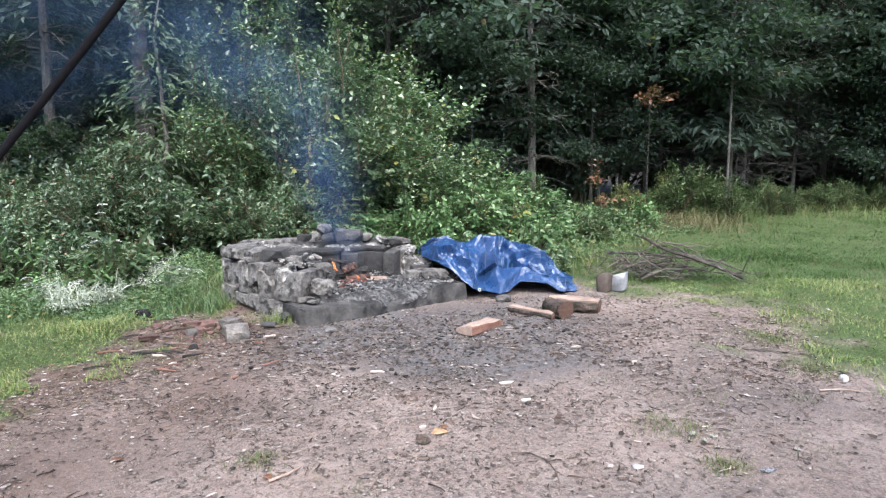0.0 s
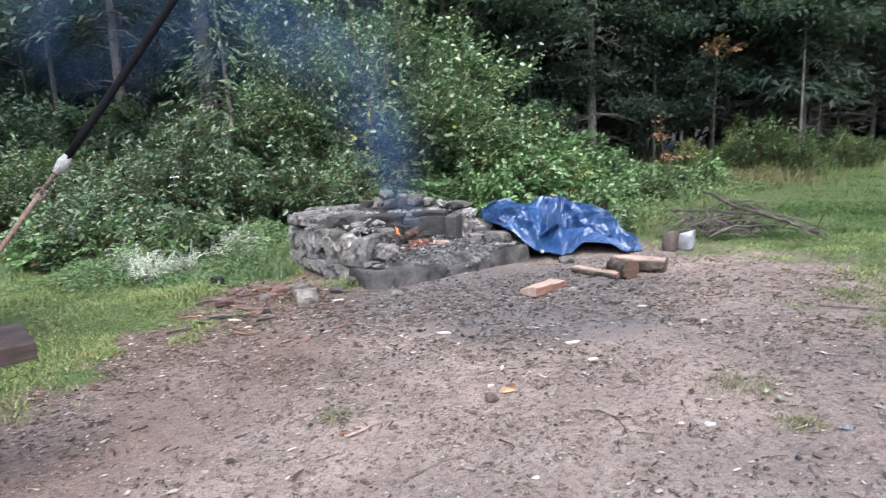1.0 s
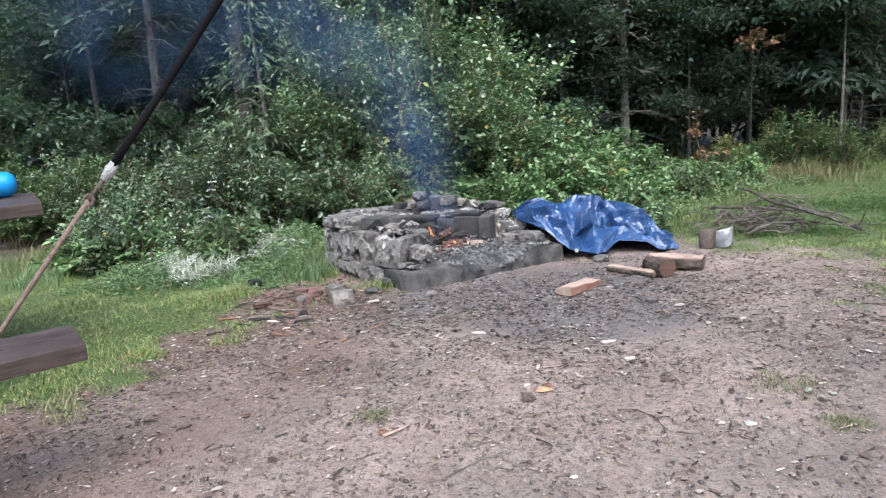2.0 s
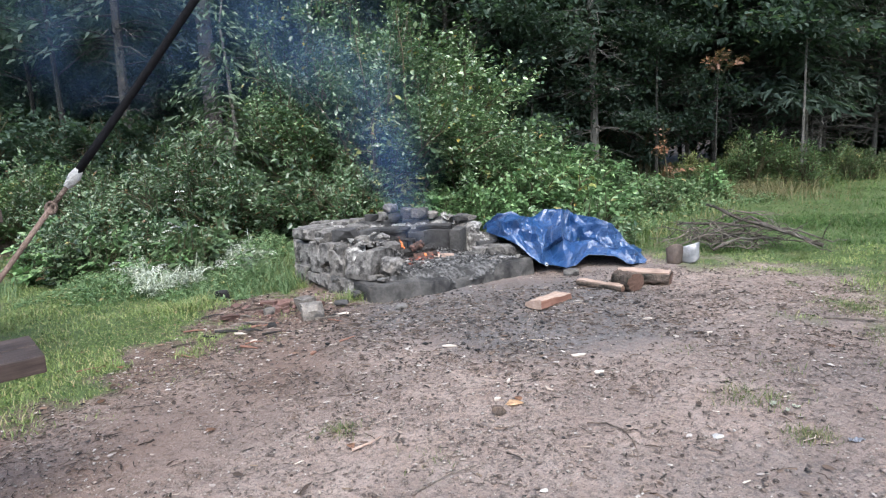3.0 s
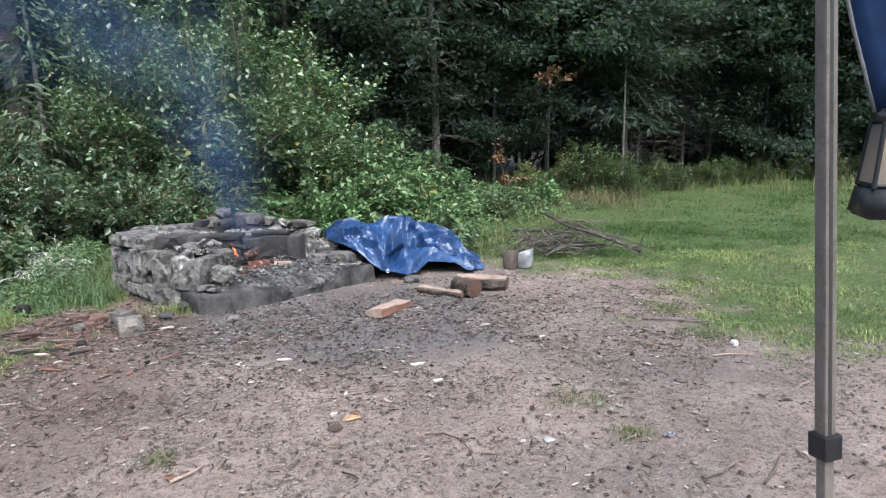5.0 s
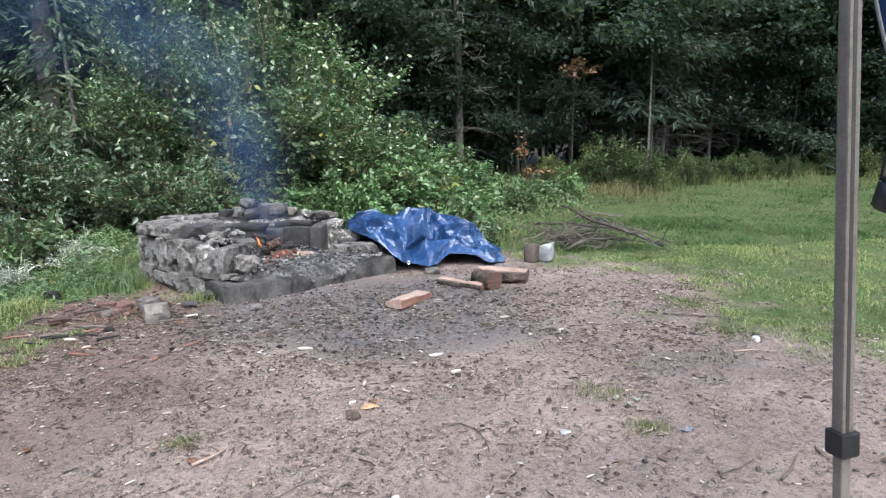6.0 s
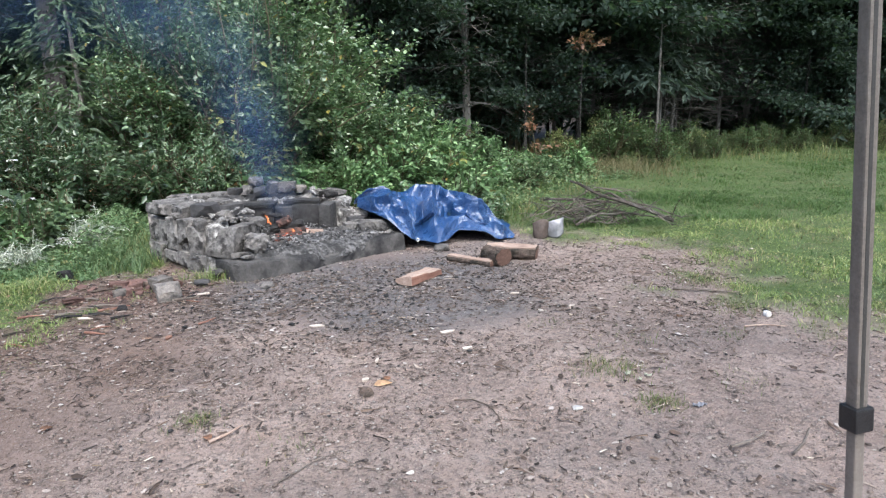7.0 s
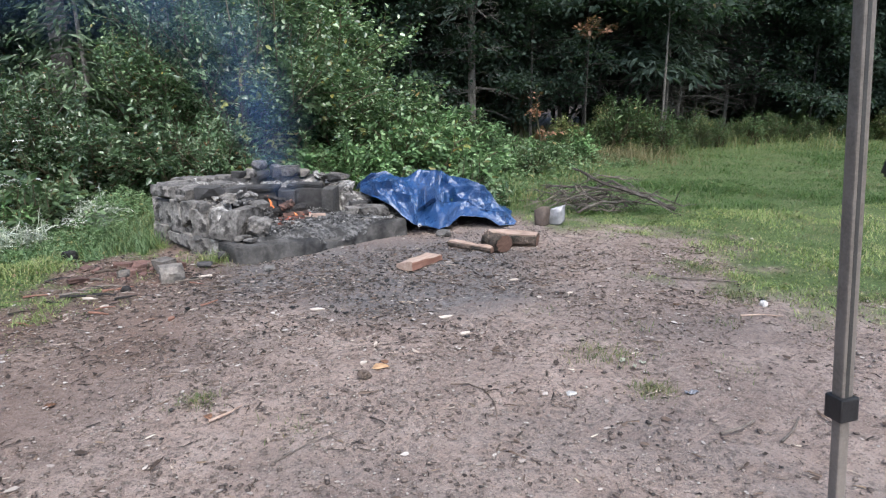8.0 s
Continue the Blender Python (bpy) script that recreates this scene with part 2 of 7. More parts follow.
def ground_material():
    m, nt, b = material("earth_and_turf", 0.75, spec=0.35)
    v = coords(nt, "World")
    big, mid, fine, grit = noise_tex(nt, v, 1.1, 5), noise_tex(nt, v, 7, 5), noise_tex(nt, v, 38, 8, 0.75), noise_tex(nt, v, 150, 4, 0.75)
    dirt = mixc(nt, ramp(nt, mid, (0.3, grey(0)), (0.7, grey(1))), (0.29, 0.213, 0.177), (0.43, 0.34, 0.294))
    dirt = mixc(nt, ramp(nt, big, (0.44, grey(0)), (0.60, grey(0.55))), dirt, (0.175, 0.133, 0.115))
    dirt = mixc(nt, ramp(nt, fine, (0.49, grey(0)), (0.61, grey(0.8))), dirt, (0.10, 0.078, 0.067))
    dirt = mixc(nt, ramp(nt, grit, (0.56, grey(0)), (0.66, grey(0.8))), dirt, (0.45, 0.39, 0.35))
    dirt = mixc(nt, ramp(nt, grit, (0.34, grey(0.85)), (0.44, grey(0))), dirt, (0.06, 0.047, 0.041))
    soot = math_node(nt, "MULTIPLY", attr(nt, "soot"), ramp(nt, mid, (0.25, grey(0.45)), (0.6, grey(1))))
    dirt = mixc(nt, soot, dirt, mixc(nt, ramp(nt, fine, (0.4, grey(0)), (0.6, grey(1))), (0.066, 0.065, 0.067), (0.20, 0.195, 0.198)))
    red = attr(nt, "brick_dust")
    dirt = mixc(nt, math_node(nt, "MULTIPLY", red, ramp(nt, fine, (0.4, grey(0.2)), (0.6, grey(0.9)))), dirt, (0.165, 0.085, 0.062))
    dirt = mixc(nt, math_node(nt, "MULTIPLY", attr(nt, "leaf_litter"), ramp(nt, mid, (0.3, grey(0.35)), (0.65, grey(1)))), dirt, mixc(nt, ramp(nt, fine, (0.4, grey(0)), (0.6, grey(1))), (0.085, 0.055, 0.042), (0.19, 0.115, 0.085)))
    turf = mixc(nt, ramp(nt, fine, (0.35, grey(0)), (0.65, grey(1))), (0.052, 0.082, 0.025), (0.112, 0.156, 0.053))
    # litter browns darkened to stand in for missing tree shade on the wood floor
    litter = mixc(nt, ramp(nt, mid, (0.35, grey(0)), (0.65, grey(1))), (0.042, 0.032, 0.024), (0.085, 0.064, 0.046))
    worn = noise_tex(nt, v, 3.2, 4, 0.6)
    turf = mixc(nt, ramp(nt, worn, (0.50, grey(0)), (0.66, grey(0.4))), turf, mixc(nt, ramp(nt, fine, (0.4, grey(0)), (0.6, grey(1))), (0.09, 0.072, 0.045), (0.19, 0.155, 0.10)))
    turf = mixc(nt, attr(nt, "wood_floor"), turf, litter)
    c = mixc(nt, attr(nt, "bare"), turf, dirt)
    nt.links.new(c, b.inputs["Base Color"])
    nt.links.new(math_node(nt, "SUBTRACT", ramp(nt, big, (0.35, grey(0.55)), (0.65, grey(0.85))), math_node(nt, "MULTIPLY", soot, 0.2)), b.inputs["Roughness"])
    h = math_node(nt, "ADD", math_node(nt, "MULTIPLY", mid, 1.5), math_node(nt, "ADD", fine, math_node(nt, "MULTIPLY", grit, 0.4)))
    bump(nt, b, h, 0.8, 0.02)
    return m


STONE = rough_mat("weathered_stone", (0.095, 0.087, 0.080), (0.335, 0.314, 0.29), 13, 0.88, 0.9, (0.048, 0.044, 0.041), 15, dist=0.008, per_object=0.28, hard=0.16)
CRUST = rough_mat("crumbling_mortar", (0.10, 0.092, 0.085), (0.52, 0.50, 0.465), 30, 0.92, 0.9, (0.065, 0.06, 0.056), 12, dist=0.008, per_object=0.0, hard=0.12)
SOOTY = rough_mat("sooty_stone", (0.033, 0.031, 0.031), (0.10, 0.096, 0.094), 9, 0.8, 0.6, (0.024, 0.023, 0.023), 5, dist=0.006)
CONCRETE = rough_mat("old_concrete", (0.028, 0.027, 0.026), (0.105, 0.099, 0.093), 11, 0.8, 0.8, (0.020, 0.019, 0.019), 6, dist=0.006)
ASH = rough_mat("ash_and_cinders", (0.024, 0.023, 0.022), (0.17, 0.164, 0.16), 42, 0.9, 0.8, (0.030, 0.029, 0.028), 8, dist=0.008, hard=0.12)
BLOCK = rough_mat("pale_cast_block", (0.165, 0.145, 0.126), (0.31, 0.28, 0.25), 22, 0.9, 0.9, (0.09, 0.083, 0.077), 12)
BRICK = rough_mat("broken_brick", (0.085, 0.046, 0.038), (0.20, 0.122, 0.102), 20, 0.85, 0.5, (0.07, 0.04, 0.033), 8)
PALE_WOOD = wood_mat("split_pale_wood", (0.29, 0.195, 0.15), (0.52, 0.40, 0.325))
RED_WOOD = wood_mat("split_reddish_wood", (0.17, 0.08, 0.058), (0.31, 0.175, 0.128))
OLD_END = wood_mat("weathered_sawn_wood", (0.105, 0.06, 0.046), (0.20, 0.125, 0.095))
BARK = rough_mat("bark", (0.12, 0.083, 0.064), (0.25, 0.19, 0.155), 22, 0.9, 0.9, (0.05, 0.045, 0.035), 4, dist=0.02)
CHAR = rough_mat("charred_wood", (0.012, 0.011, 0.011), (0.04, 0.036, 0.034), 30, 0.7, 0.8, None, dist=0.01)
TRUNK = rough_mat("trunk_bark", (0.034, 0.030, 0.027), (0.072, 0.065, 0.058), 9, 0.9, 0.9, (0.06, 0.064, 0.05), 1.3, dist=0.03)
GREY_TRUNK = rough_mat("grey_trunk_bark", (0.10, 0.09, 0.08), (0.20, 0.185, 0.165), 9, 0.9, 0.7, (0.08, 0.08, 0.07), 1.3, dist=0.02)
STEM = rough_mat("green_brown_stem", (0.05, 0.045, 0.02), (0.10, 0.085, 0.045), 20, 0.7, 0.3)
TWIG = rough_mat("dead_twig", (0.10, 0.08, 0.065), (0.21, 0.18, 0.155), 25, 0.85, 0.5)
DARK_PLANK = wood_mat("dark_stained_plank", (0.030, 0.021, 0.018), (0.098, 0.072, 0.062), rough=0.5)
GROUND = ground_material()
HERB = leaf_mat("herb_leaf", (0.057, 0.104, 0.038), (0.114, 0.190, 0.077), (0.228, 0.314, 0.163), (0.30, 0.25, 0.10), rough=0.45, through=0.3, odd_share=0.03)
BUSH = leaf_mat("bush_leaf", (0.026, 0.057, 0.022), (0.070, 0.130, 0.050), (0.26, 0.345, 0.185), (0.30, 0.24, 0.05), rough=0.22, spec=1.0, odd_share=0.012)
BRAMBLE = leaf_mat("bramble_leaf", (0.030, 0.062, 0.026), (0.080, 0.140, 0.060), (0.255, 0.32, 0.20), (0.20, 0.10, 0.05), rough=0.26, spec=0.9, odd_share=0.025)
LIGHT = leaf_mat("light_green_leaf", (0.055, 0.118, 0.040), (0.125, 0.235, 0.085), (0.29, 0.42, 0.20), (0.32, 0.22, 0.06), rough=0.36, odd_share=0.012)
YELLOWING = leaf_mat("yellowing_leaf", (0.14, 0.18, 0.045), (0.24, 0.26, 0.07), (0.36, 0.34, 0.11), (0.36, 0.15, 0.06), rough=0.42, odd_share=0.08)
RUSTY = leaf_mat("russet_leaf", (0.12, 0.058, 0.034), (0.19, 0.09, 0.052), (0.25, 0.14, 0.08), rough=0.45)
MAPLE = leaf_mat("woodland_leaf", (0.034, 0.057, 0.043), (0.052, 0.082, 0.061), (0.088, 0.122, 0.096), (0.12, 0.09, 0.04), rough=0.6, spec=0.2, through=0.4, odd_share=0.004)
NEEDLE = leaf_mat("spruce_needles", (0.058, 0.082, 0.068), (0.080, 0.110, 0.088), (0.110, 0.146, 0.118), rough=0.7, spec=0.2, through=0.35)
YOUNG_NEEDLE = leaf_mat("young_spruce_needles", (0.04, 0.075, 0.035), (0.075, 0.12, 0.06), (0.13, 0.18, 0.10), rough=0.5, through=0.12)
GRASS = leaf_mat("grass_blade", (0.085, 0.135, 0.034), (0.185, 0.25, 0.072), (0.35, 0.40, 0.165), (0.40, 0.34, 0.18), rough=0.45, through=0.3, odd_share=0.14)
MEADOW = leaf_mat("meadow_blade", (0.028, 0.067, 0.013), (0.065, 0.131, 0.028), (0.142, 0.231, 0.069), (0.265, 0.234, 0.109), rough=0.45, through=0.3, odd_share=0.06)
TALL_GRASS = leaf_mat("tall_grass_blade", (0.07, 0.11, 0.03), (0.15, 0.19, 0.06), (0.25, 0.26, 0.11), (0.33, 0.26, 0.14), rough=0.5, through=0.3, odd_share=0.15)
DRY_GRASS = leaf_mat("dry_grass_blade", (0.10, 0.09, 0.035), (0.19, 0.165, 0.075), (0.29, 0.24, 0.13), rough=0.6, through=0.25)
# darker copy of the weed greens, the wood's shade put into the leaf colour
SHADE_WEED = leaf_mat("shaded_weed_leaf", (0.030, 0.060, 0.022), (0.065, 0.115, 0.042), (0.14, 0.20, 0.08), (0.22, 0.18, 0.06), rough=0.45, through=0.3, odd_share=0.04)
CLUMP = leaf_mat("clump_blade", (0.075, 0.118, 0.025), (0.15, 0.205, 0.048), (0.25, 0.31, 0.10), (0.30, 0.27, 0.13), rough=0.5, through=0.3, odd_share=0.06)
SILVER = leaf_mat("silvery_weed", (0.28, 0.32, 0.22), (0.42, 0.46, 0.36), (0.66, 0.68, 0.60), rough=0.55, through=0.2)

# ---- ground: one sheet out to the horizon ----
def spread(lo, hi, step, far, grow=1.16):
    mid, up, down, s = list(np.arange(lo, hi + step / 2, step)), [], [], step
    at = mid[-1]
    while at < far:
        s *= grow
        at += s
        up.append(at)
    at, s = mid[0], step
    while at > -far:
        s *= grow
        at -= s
        down.append(at)
    return np.array(down[::-1] + mid + up)


gx, gy = spread(-2.6, 3.4, 0.028, 400), spread(1.0, 5.6, 0.028, 400)
X, Y = np.meshgrid(gx, gy)
Z = ground_z(X, Y) * np.clip(1.4 - np.hypot(X, Y) / 60, 0, 1)
near = np.clip(1.5 - np.hypot(X, Y - 3) / 5, 0, 1)
B = bare(X, Y)
Z += near * B * (0.010 * (vnoise(X * 24, Y * 24, 8) ** 2) + 0.006 * vnoise(X * 55, Y * 55, 9) - 0.006)
nx, ny = len(gx), len(gy)
idx = np.arange(nx * ny).reshape(ny, nx)
quads = np.stack([idx[:-1, :-1], idx[:-1, 1:], idx[1:, 1:], idx[1:, :-1]], -1).reshape(-1, 4)
gm = mesh_np("ground", np.stack([X, Y, Z], -1).reshape(-1, 3), quads)
SOOT = [(-1.1, 3.75), (-0.75, 3.2), (0.1, 2.95), (0.75, 3.3), (1.0, 3.9), (0.5, 4.5), (-0.4, 4.45)]
soot = np.clip(inside(X, Y, SOOT) / 0.5 + 0.55 + 0.9 * (vnoise(X * 2.2, Y * 2.2, 11) - 0.5), 0, 1) * 0.9
soot = np.maximum(soot, 0.55 * np.clip(1.6 * vnoise(X * 1.4 + 3, Y * 2.6, 12) - 0.85, 0, 1))
brick_dust = np.clip(1.25 - np.hypot((X + 1.38) / 0.34, (Y - 3.75) / 0.30) + 0.5 * (vnoise(X * 6, Y * 6, 13) - 0.5), 0, 1)
leaf_litter = np.clip(1.15 - inside(X, Y, DIRT) / 1.0 + 1.1 * (vnoise(X * 3, Y * 3, 15) - 0.5), 0, 0.9) * np.clip((0.3 - X) / 0.9, 0, 1)
wood_floor = np.clip((Y - 8.6 - 0.28 * np.clip(X, 0, 8)) / 1.5 + 1.0 * (vnoise(X, Y, 14) - 0.5), 0, 1)
wood_floor = np.maximum(wood_floor, np.clip((-3.3 - X) / 0.8 + 0.8 * (vnoise(X * 1.7, Y * 1.7, 16) - 0.5), 0, 1) * np.clip((Y - 4.7) / 1.0, 0, 1))
for nm, val in (("bare", B), ("soot", soot), ("brick_dust", brick_dust), ("leaf_litter", leaf_litter), ("wood_floor", wood_floor)):
    gm.attributes.new(nm, "FLOAT", "POINT").data.foreach_set("value", val.astype(np.float32).ravel())
gm.shade_smooth()
tagged(part("ground", gm, GROUND), "damp trodden earth with soot and patchy turf", "ground", kind="structure")

# ---- plants ----
def unit(a):
    return a / np.maximum(np.linalg.norm(a, axis=-1, keepdims=True), 1e-9)


def leaf_mesh(name, base, ahead, up, length, width, full=True, curl=0.15):
    """Leaves as folded blades: base points, directions, normals, lengths and widths."""
    n = len(base)
    ahead = unit(ahead)
    side = unit(np.cross(ahead, up))
    up = np.cross(side, ahead)
    L, W = np.broadcast_to(length, (n,))[:, None], np.broadcast_to(width, (n,))[:, None]
    droop = -curl * L * up
    if full:
        v = np.stack([base, base + 0.3 * L * ahead + 0.5 * W * side + 0.12 * W * up, base + 0.68 * L * ahead + 0.36 * W * side + 0.1 * W * up + 0.4 * droop,
                      base + L * ahead + droop, base + 0.68 * L * ahead - 0.36 * W * side + 0.1 * W * up + 0.4 * droop, base + 0.3 * L * ahead - 0.5 * W * side + 0.12 * W * up], 1)
        f = (np.array([[0, 1, 2, 3], [0, 3, 4, 5]])[None] + 6 * np.arange(n)[:, None, None]).reshape(-1, 4)
    else:
        v = np.stack([base, base + 0.45 * L * ahead + 0.5 * W * side + 0.1 * W * up, base + L * ahead + droop, base + 0.45 * L * ahead - 0.5 * W * side + 0.1 * W * up], 1)
        f = (np.array([[0, 1, 2], [0, 2, 3]])[None] + 4 * np.arange(n)[:, None, None]).reshape(-1, 3)
    return mesh_np(name, v.reshape(-1, 3), f)


def shrub_parts(seed, h, r, stems, leaves, leaf, lift=0.3, ratio=0.62, full=True, sub=4, spire=0.1):
    """Stems that arch out of one root, with leafy side shoots. Returns the stem mesh and the leaf mesh."""
    g = np.random.default_rng(seed)
    random.seed(seed)
    bm, base, ahead = bmesh.new(), [], []
    per = max(leaves // (stems * sub), 4)
    for _ in range(stems):
        az, lean, hh = g.uniform(0, math.tau), g.uniform(0.05, 1) ** 0.7 * r, h * g.uniform(0.55, 1.0)
        root = np.array([g.normal(0, 0.12 * r), g.normal(0, 0.12 * r), 0.0])
        hh *= 1 - 0.35 * (lean / r) ** 2
        pts = []
        for k in np.linspace(0, 1, 6):
            w = k ** 1.6
            pts.append(root + np.array([math.cos(az) * lean * w, math.sin(az) * lean * w, hh * (k - 0.12 * (lean / r) * k ** 3)]) + g.normal(0, 0.02 * h, 3) * k)
        pts = np.array(pts)
        tube(bm, pts, [0.012 * h ** 0.5 * (1.05 - 0.8 * i / 5) for i in range(6)], 4, False)
        for _ in range(sub):
            k = g.uniform(lift, 1)
            i = min(int(k * 5), 4)
            p = pts[i] + (pts[i + 1] - pts[i]) * (k * 5 - i)
            out = unit(np.array([math.cos(az) + g.normal(0, 0.9), math.sin(az) + g.normal(0, 0.9), g.uniform(-0.1, 0.9)]))
            ln = g.uniform(0.12, 0.34) * h ** 0.6 * (1.2 - 0.5 * k)
            if g.random() < spire:
                out, ln = unit(np.array([g.normal(0, 0.15), g.normal(0, 0.15), 1.0])), ln * 1.5
            tip = p + out * ln
            tube(bm, [p, (p + tip) / 2 + [0, 0, 0.02], tip], [0.005, 0.004, 0.002], 3, False)
            q = g.uniform(0.15, 1.05, per)[:, None]
            base.append(p + (tip - p) * q + g.normal(0, 0.026 * h ** 0.5, (per, 3)) * g.uniform(0.4, 1.8, (per, 1)))
            ahead.append(out * 0.7 + g.normal(0, 0.75, (per, 3)) * [1, 1, 0.5] + [0, 0, -0.12])
    base, ahead = np.concatenate(base), np.concatenate(ahead)
    up = unit(np.array([0, 0, 1.0]) + g.normal(0, 0.42, base.shape))
    L = leaf * g.uniform(0.4, 1.4, len(base))
    return as_mesh("stem", bm), leaf_mesh("leaves", base, ahead, up, L, L * ratio, full)


def plant(name, label, category, meshes, mats, x, y, s=1.0, turn=0.0, sz=None, group="", names=("stem", "leaves"), sink=0.02):
    root = thing(name, label, category, x, y, gz(x, y) - sink, turn, group)
    root.scale = (s, s, sz or s)
    for nm, me, mat in zip(names, meshes, mats):
        if not me.materials:
            me.materials.append(mat)
        ob = new(nm, me)
        ob.parent = root
        if me.materials[0] != mat:
            ob.material_slots[0].link = "OBJECT"
            ob.material_slots[0].material = mat
    return root


def to_height(meshes, top):
    """Scales a plant's meshes upright so that the tallest leaf stands at that height."""
    high = max(v.co.z for me in meshes for v in me.vertices)
    for me in meshes:
        me.transform(Matrix.Diagonal((1, 1, top / high, 1)))
    return meshes


def conifer_parts(seed, h, clear, reach, step=0.42, needle=0.2, dead=14, radius=0.1, twigs=20):
    """A spruce: trunk with dead lower limbs, and whorls of drooping boughs set with flat sprays."""
    g = np.random.default_rng(seed)
    random.seed(seed)
    bm = bmesh.new()
    pts = [(g.normal(0, 0.015) * k, g.normal(0, 0.015) * k, h * k / 8) for k in range(9)]
    tube(bm, pts, [radius * (1.15 if k == 0 else 1 - k / 8.6) for k in range(9)], 8, True, 0.12)
    for _ in range(dead):
        z, az, ln = g.uniform(0.5, clear + 1.2), g.uniform(0, math.tau), g.uniform(0.3, 1.0) * reach * 0.7
        o = np.array([math.cos(az), math.sin(az), g.uniform(-0.25, 0.15)])
        p0 = np.array([0, 0, z])
        tube(bm, [p0, p0 + o * ln * 0.5 + [0, 0, 0.03], p0 + o * ln + [0, 0, -0.05]], [0.012, 0.008, 0.003], 3, False)
        for _ in range(5):
            k = g.uniform(0.3, 1)
            q = p0 + o * ln * k
            tube(bm, [q, q + 0.22 * unit(o + g.normal(0, 0.7, 3))], [0.004, 0.001], 3, False)
    base, ahead, L = [], [], []
    z = clear
    while z < h - 0.15:
        k = (z - clear) / (h - clear)
        ln = reach * (1 - k) ** 0.8 + 0.06
        for j in range(5):
            az = g.uniform(0, math.tau)
            o = np.array([math.cos(az), math.sin(az), 0])
            l2 = ln * g.uniform(0.65, 1.1)
            zz = z + g.uniform(-0.5, 0.5) * step
            n = max(int(twigs * l2 / reach), 4)
            q = g.uniform(0.08, 1.0, n)
            drop = -0.28 * l2 * q ** 1.5 + 0.05
            p = o * (l2 * q)[:, None] + np.stack([0 * q, 0 * q, zz + drop], -1)
            side = np.array([-o[1], o[0], 0]) * np.where(g.random(n) < 0.5, 1, -1)[:, None]
            base.append(p + g.normal(0, 0.05, (n, 3)))
            ahead.append(o * 0.75 + side * g.uniform(0.3, 1.0, n)[:, None] + np.stack([0 * q, 0 * q, g.uniform(-0.8, 0.15, n)], -1))
            L.append(needle * g.uniform(0.7, 1.5, n) * (0.6 + 0.4 * (1 - k)))
            if z < h * 0.6:
                tube(bm, [np.array([0, 0, zz]), o * l2 * 0.5 + [0, 0, zz - 0.05 * l2], o * l2 * 0.95 + [0, 0, zz - 0.26 * l2]], [0.016 * radius / 0.1, 0.009 * radius / 0.1, 0.003], 3, False)
        z += step * g.uniform(0.8, 1.2)
    base, ahead, L = np.concatenate(base), np.concatenate(ahead), np.concatenate(L)
    up = unit(np.array([0, 0, 1.0]) + g.normal(0, 0.6, base.shape))
    return as_mesh("trunk", bm), leaf_mesh("crown", base, ahead, up, L, L * 0.3, False, 0.25)


def broadleaf_parts(seed, h, clear, reach, boughs, leaves, leaf, radius=0.05):
    """A slim young woodland tree with layered, nearly level sprays of leaves."""
    g = np.random.default_rng(seed)
    random.seed(seed)
    bm, base, ahead = bmesh.new(), [], []
    sway = g.normal(0, 0.05 * h / 4, 2)
    axis = [np.array([sway[0] * k * k, sway[1] * k * k, h * k]) for k in np.linspace(0, 1, 8)]
    tube(bm, axis, [radius * (1.1 - 0.95 * i / 7) for i in range(8)], 7, True, 0.1)
    per = leaves // (boughs * 4)
    for _ in range(boughs):
        k = g.uniform(clear / h, 0.97)
        i = min(int(k * 7), 6)
        p = axis[i] + (axis[i + 1] - axis[i]) * (k * 7 - i)
        az = g.uniform(0, math.tau)
        ln = reach * g.uniform(0.5, 1.1) * (1.15 - 0.7 * k)
        o = np.array([math.cos(az), math.sin(az), g.uniform(0.0, 0.45)])
        tip = p + o * ln
        tube(bm, [p, p + o * ln * 0.5 + [0, 0, 0.06], tip], [0.35 * radius, 0.22 * radius, 0.006], 4, False)
        for _ in range(4):
            q = g.uniform(0.3, 1.05)
            a2 = az + g.normal(0, 0.8)
            t0 = p + (tip - p) * q
            t1 = t0 + np.array([math.cos(a2), math.sin(a2), g.uniform(-0.15, 0.1)]) * ln * 0.45
            tube(bm, [t0, t1], [0.006, 0.002], 3, False)
            w = g.uniform(0, 1.1, per)[:, None]
            base.append(t0 + (t1 - t0) * w + g.normal(0, 1, (per, 3)) * [0.13, 0.13, 0.09])
            ahead.append((t1 - t0) / ln + g.normal(0, 0.7, (per, 3)) * [1, 1, 0.6] + [0, 0, -0.25])
    base, ahead = np.concatenate(base), np.concatenate(ahead)
    up = unit(np.array([0, 0, 1.0]) + g.normal(0, 0.50, base.shape))
    L = leaf * g.uniform(0.4, 1.4, len(base))
    return as_mesh("trunk", bm), leaf_mesh("crown", base, ahead, up, L, L * 0.58, True, 0.15)


# tall woodland behind
SPRUCES = [conifer_parts(20 + i, 15, c, r, 0.5, 0.34, 46, 0.12, 22) for i, (c, r) in enumerate(((3.8, 1.6), (4.8, 1.5), (3.0, 1.7)))]
g = np.random.default_rng(5)
spots = []
for k in range(1200):
    x, y = g.uniform(-22, 24), g.uniform(8.5, 26)
    if y < 10.6 + 0.12 * abs(x) or len(spots) >= 24 or (-1 < x < 9 and y < 14.5):
        continue
    if all(math.hypot(x - a, y - b) > 1.75 for a, b in spots):
        spots.append((x, y))
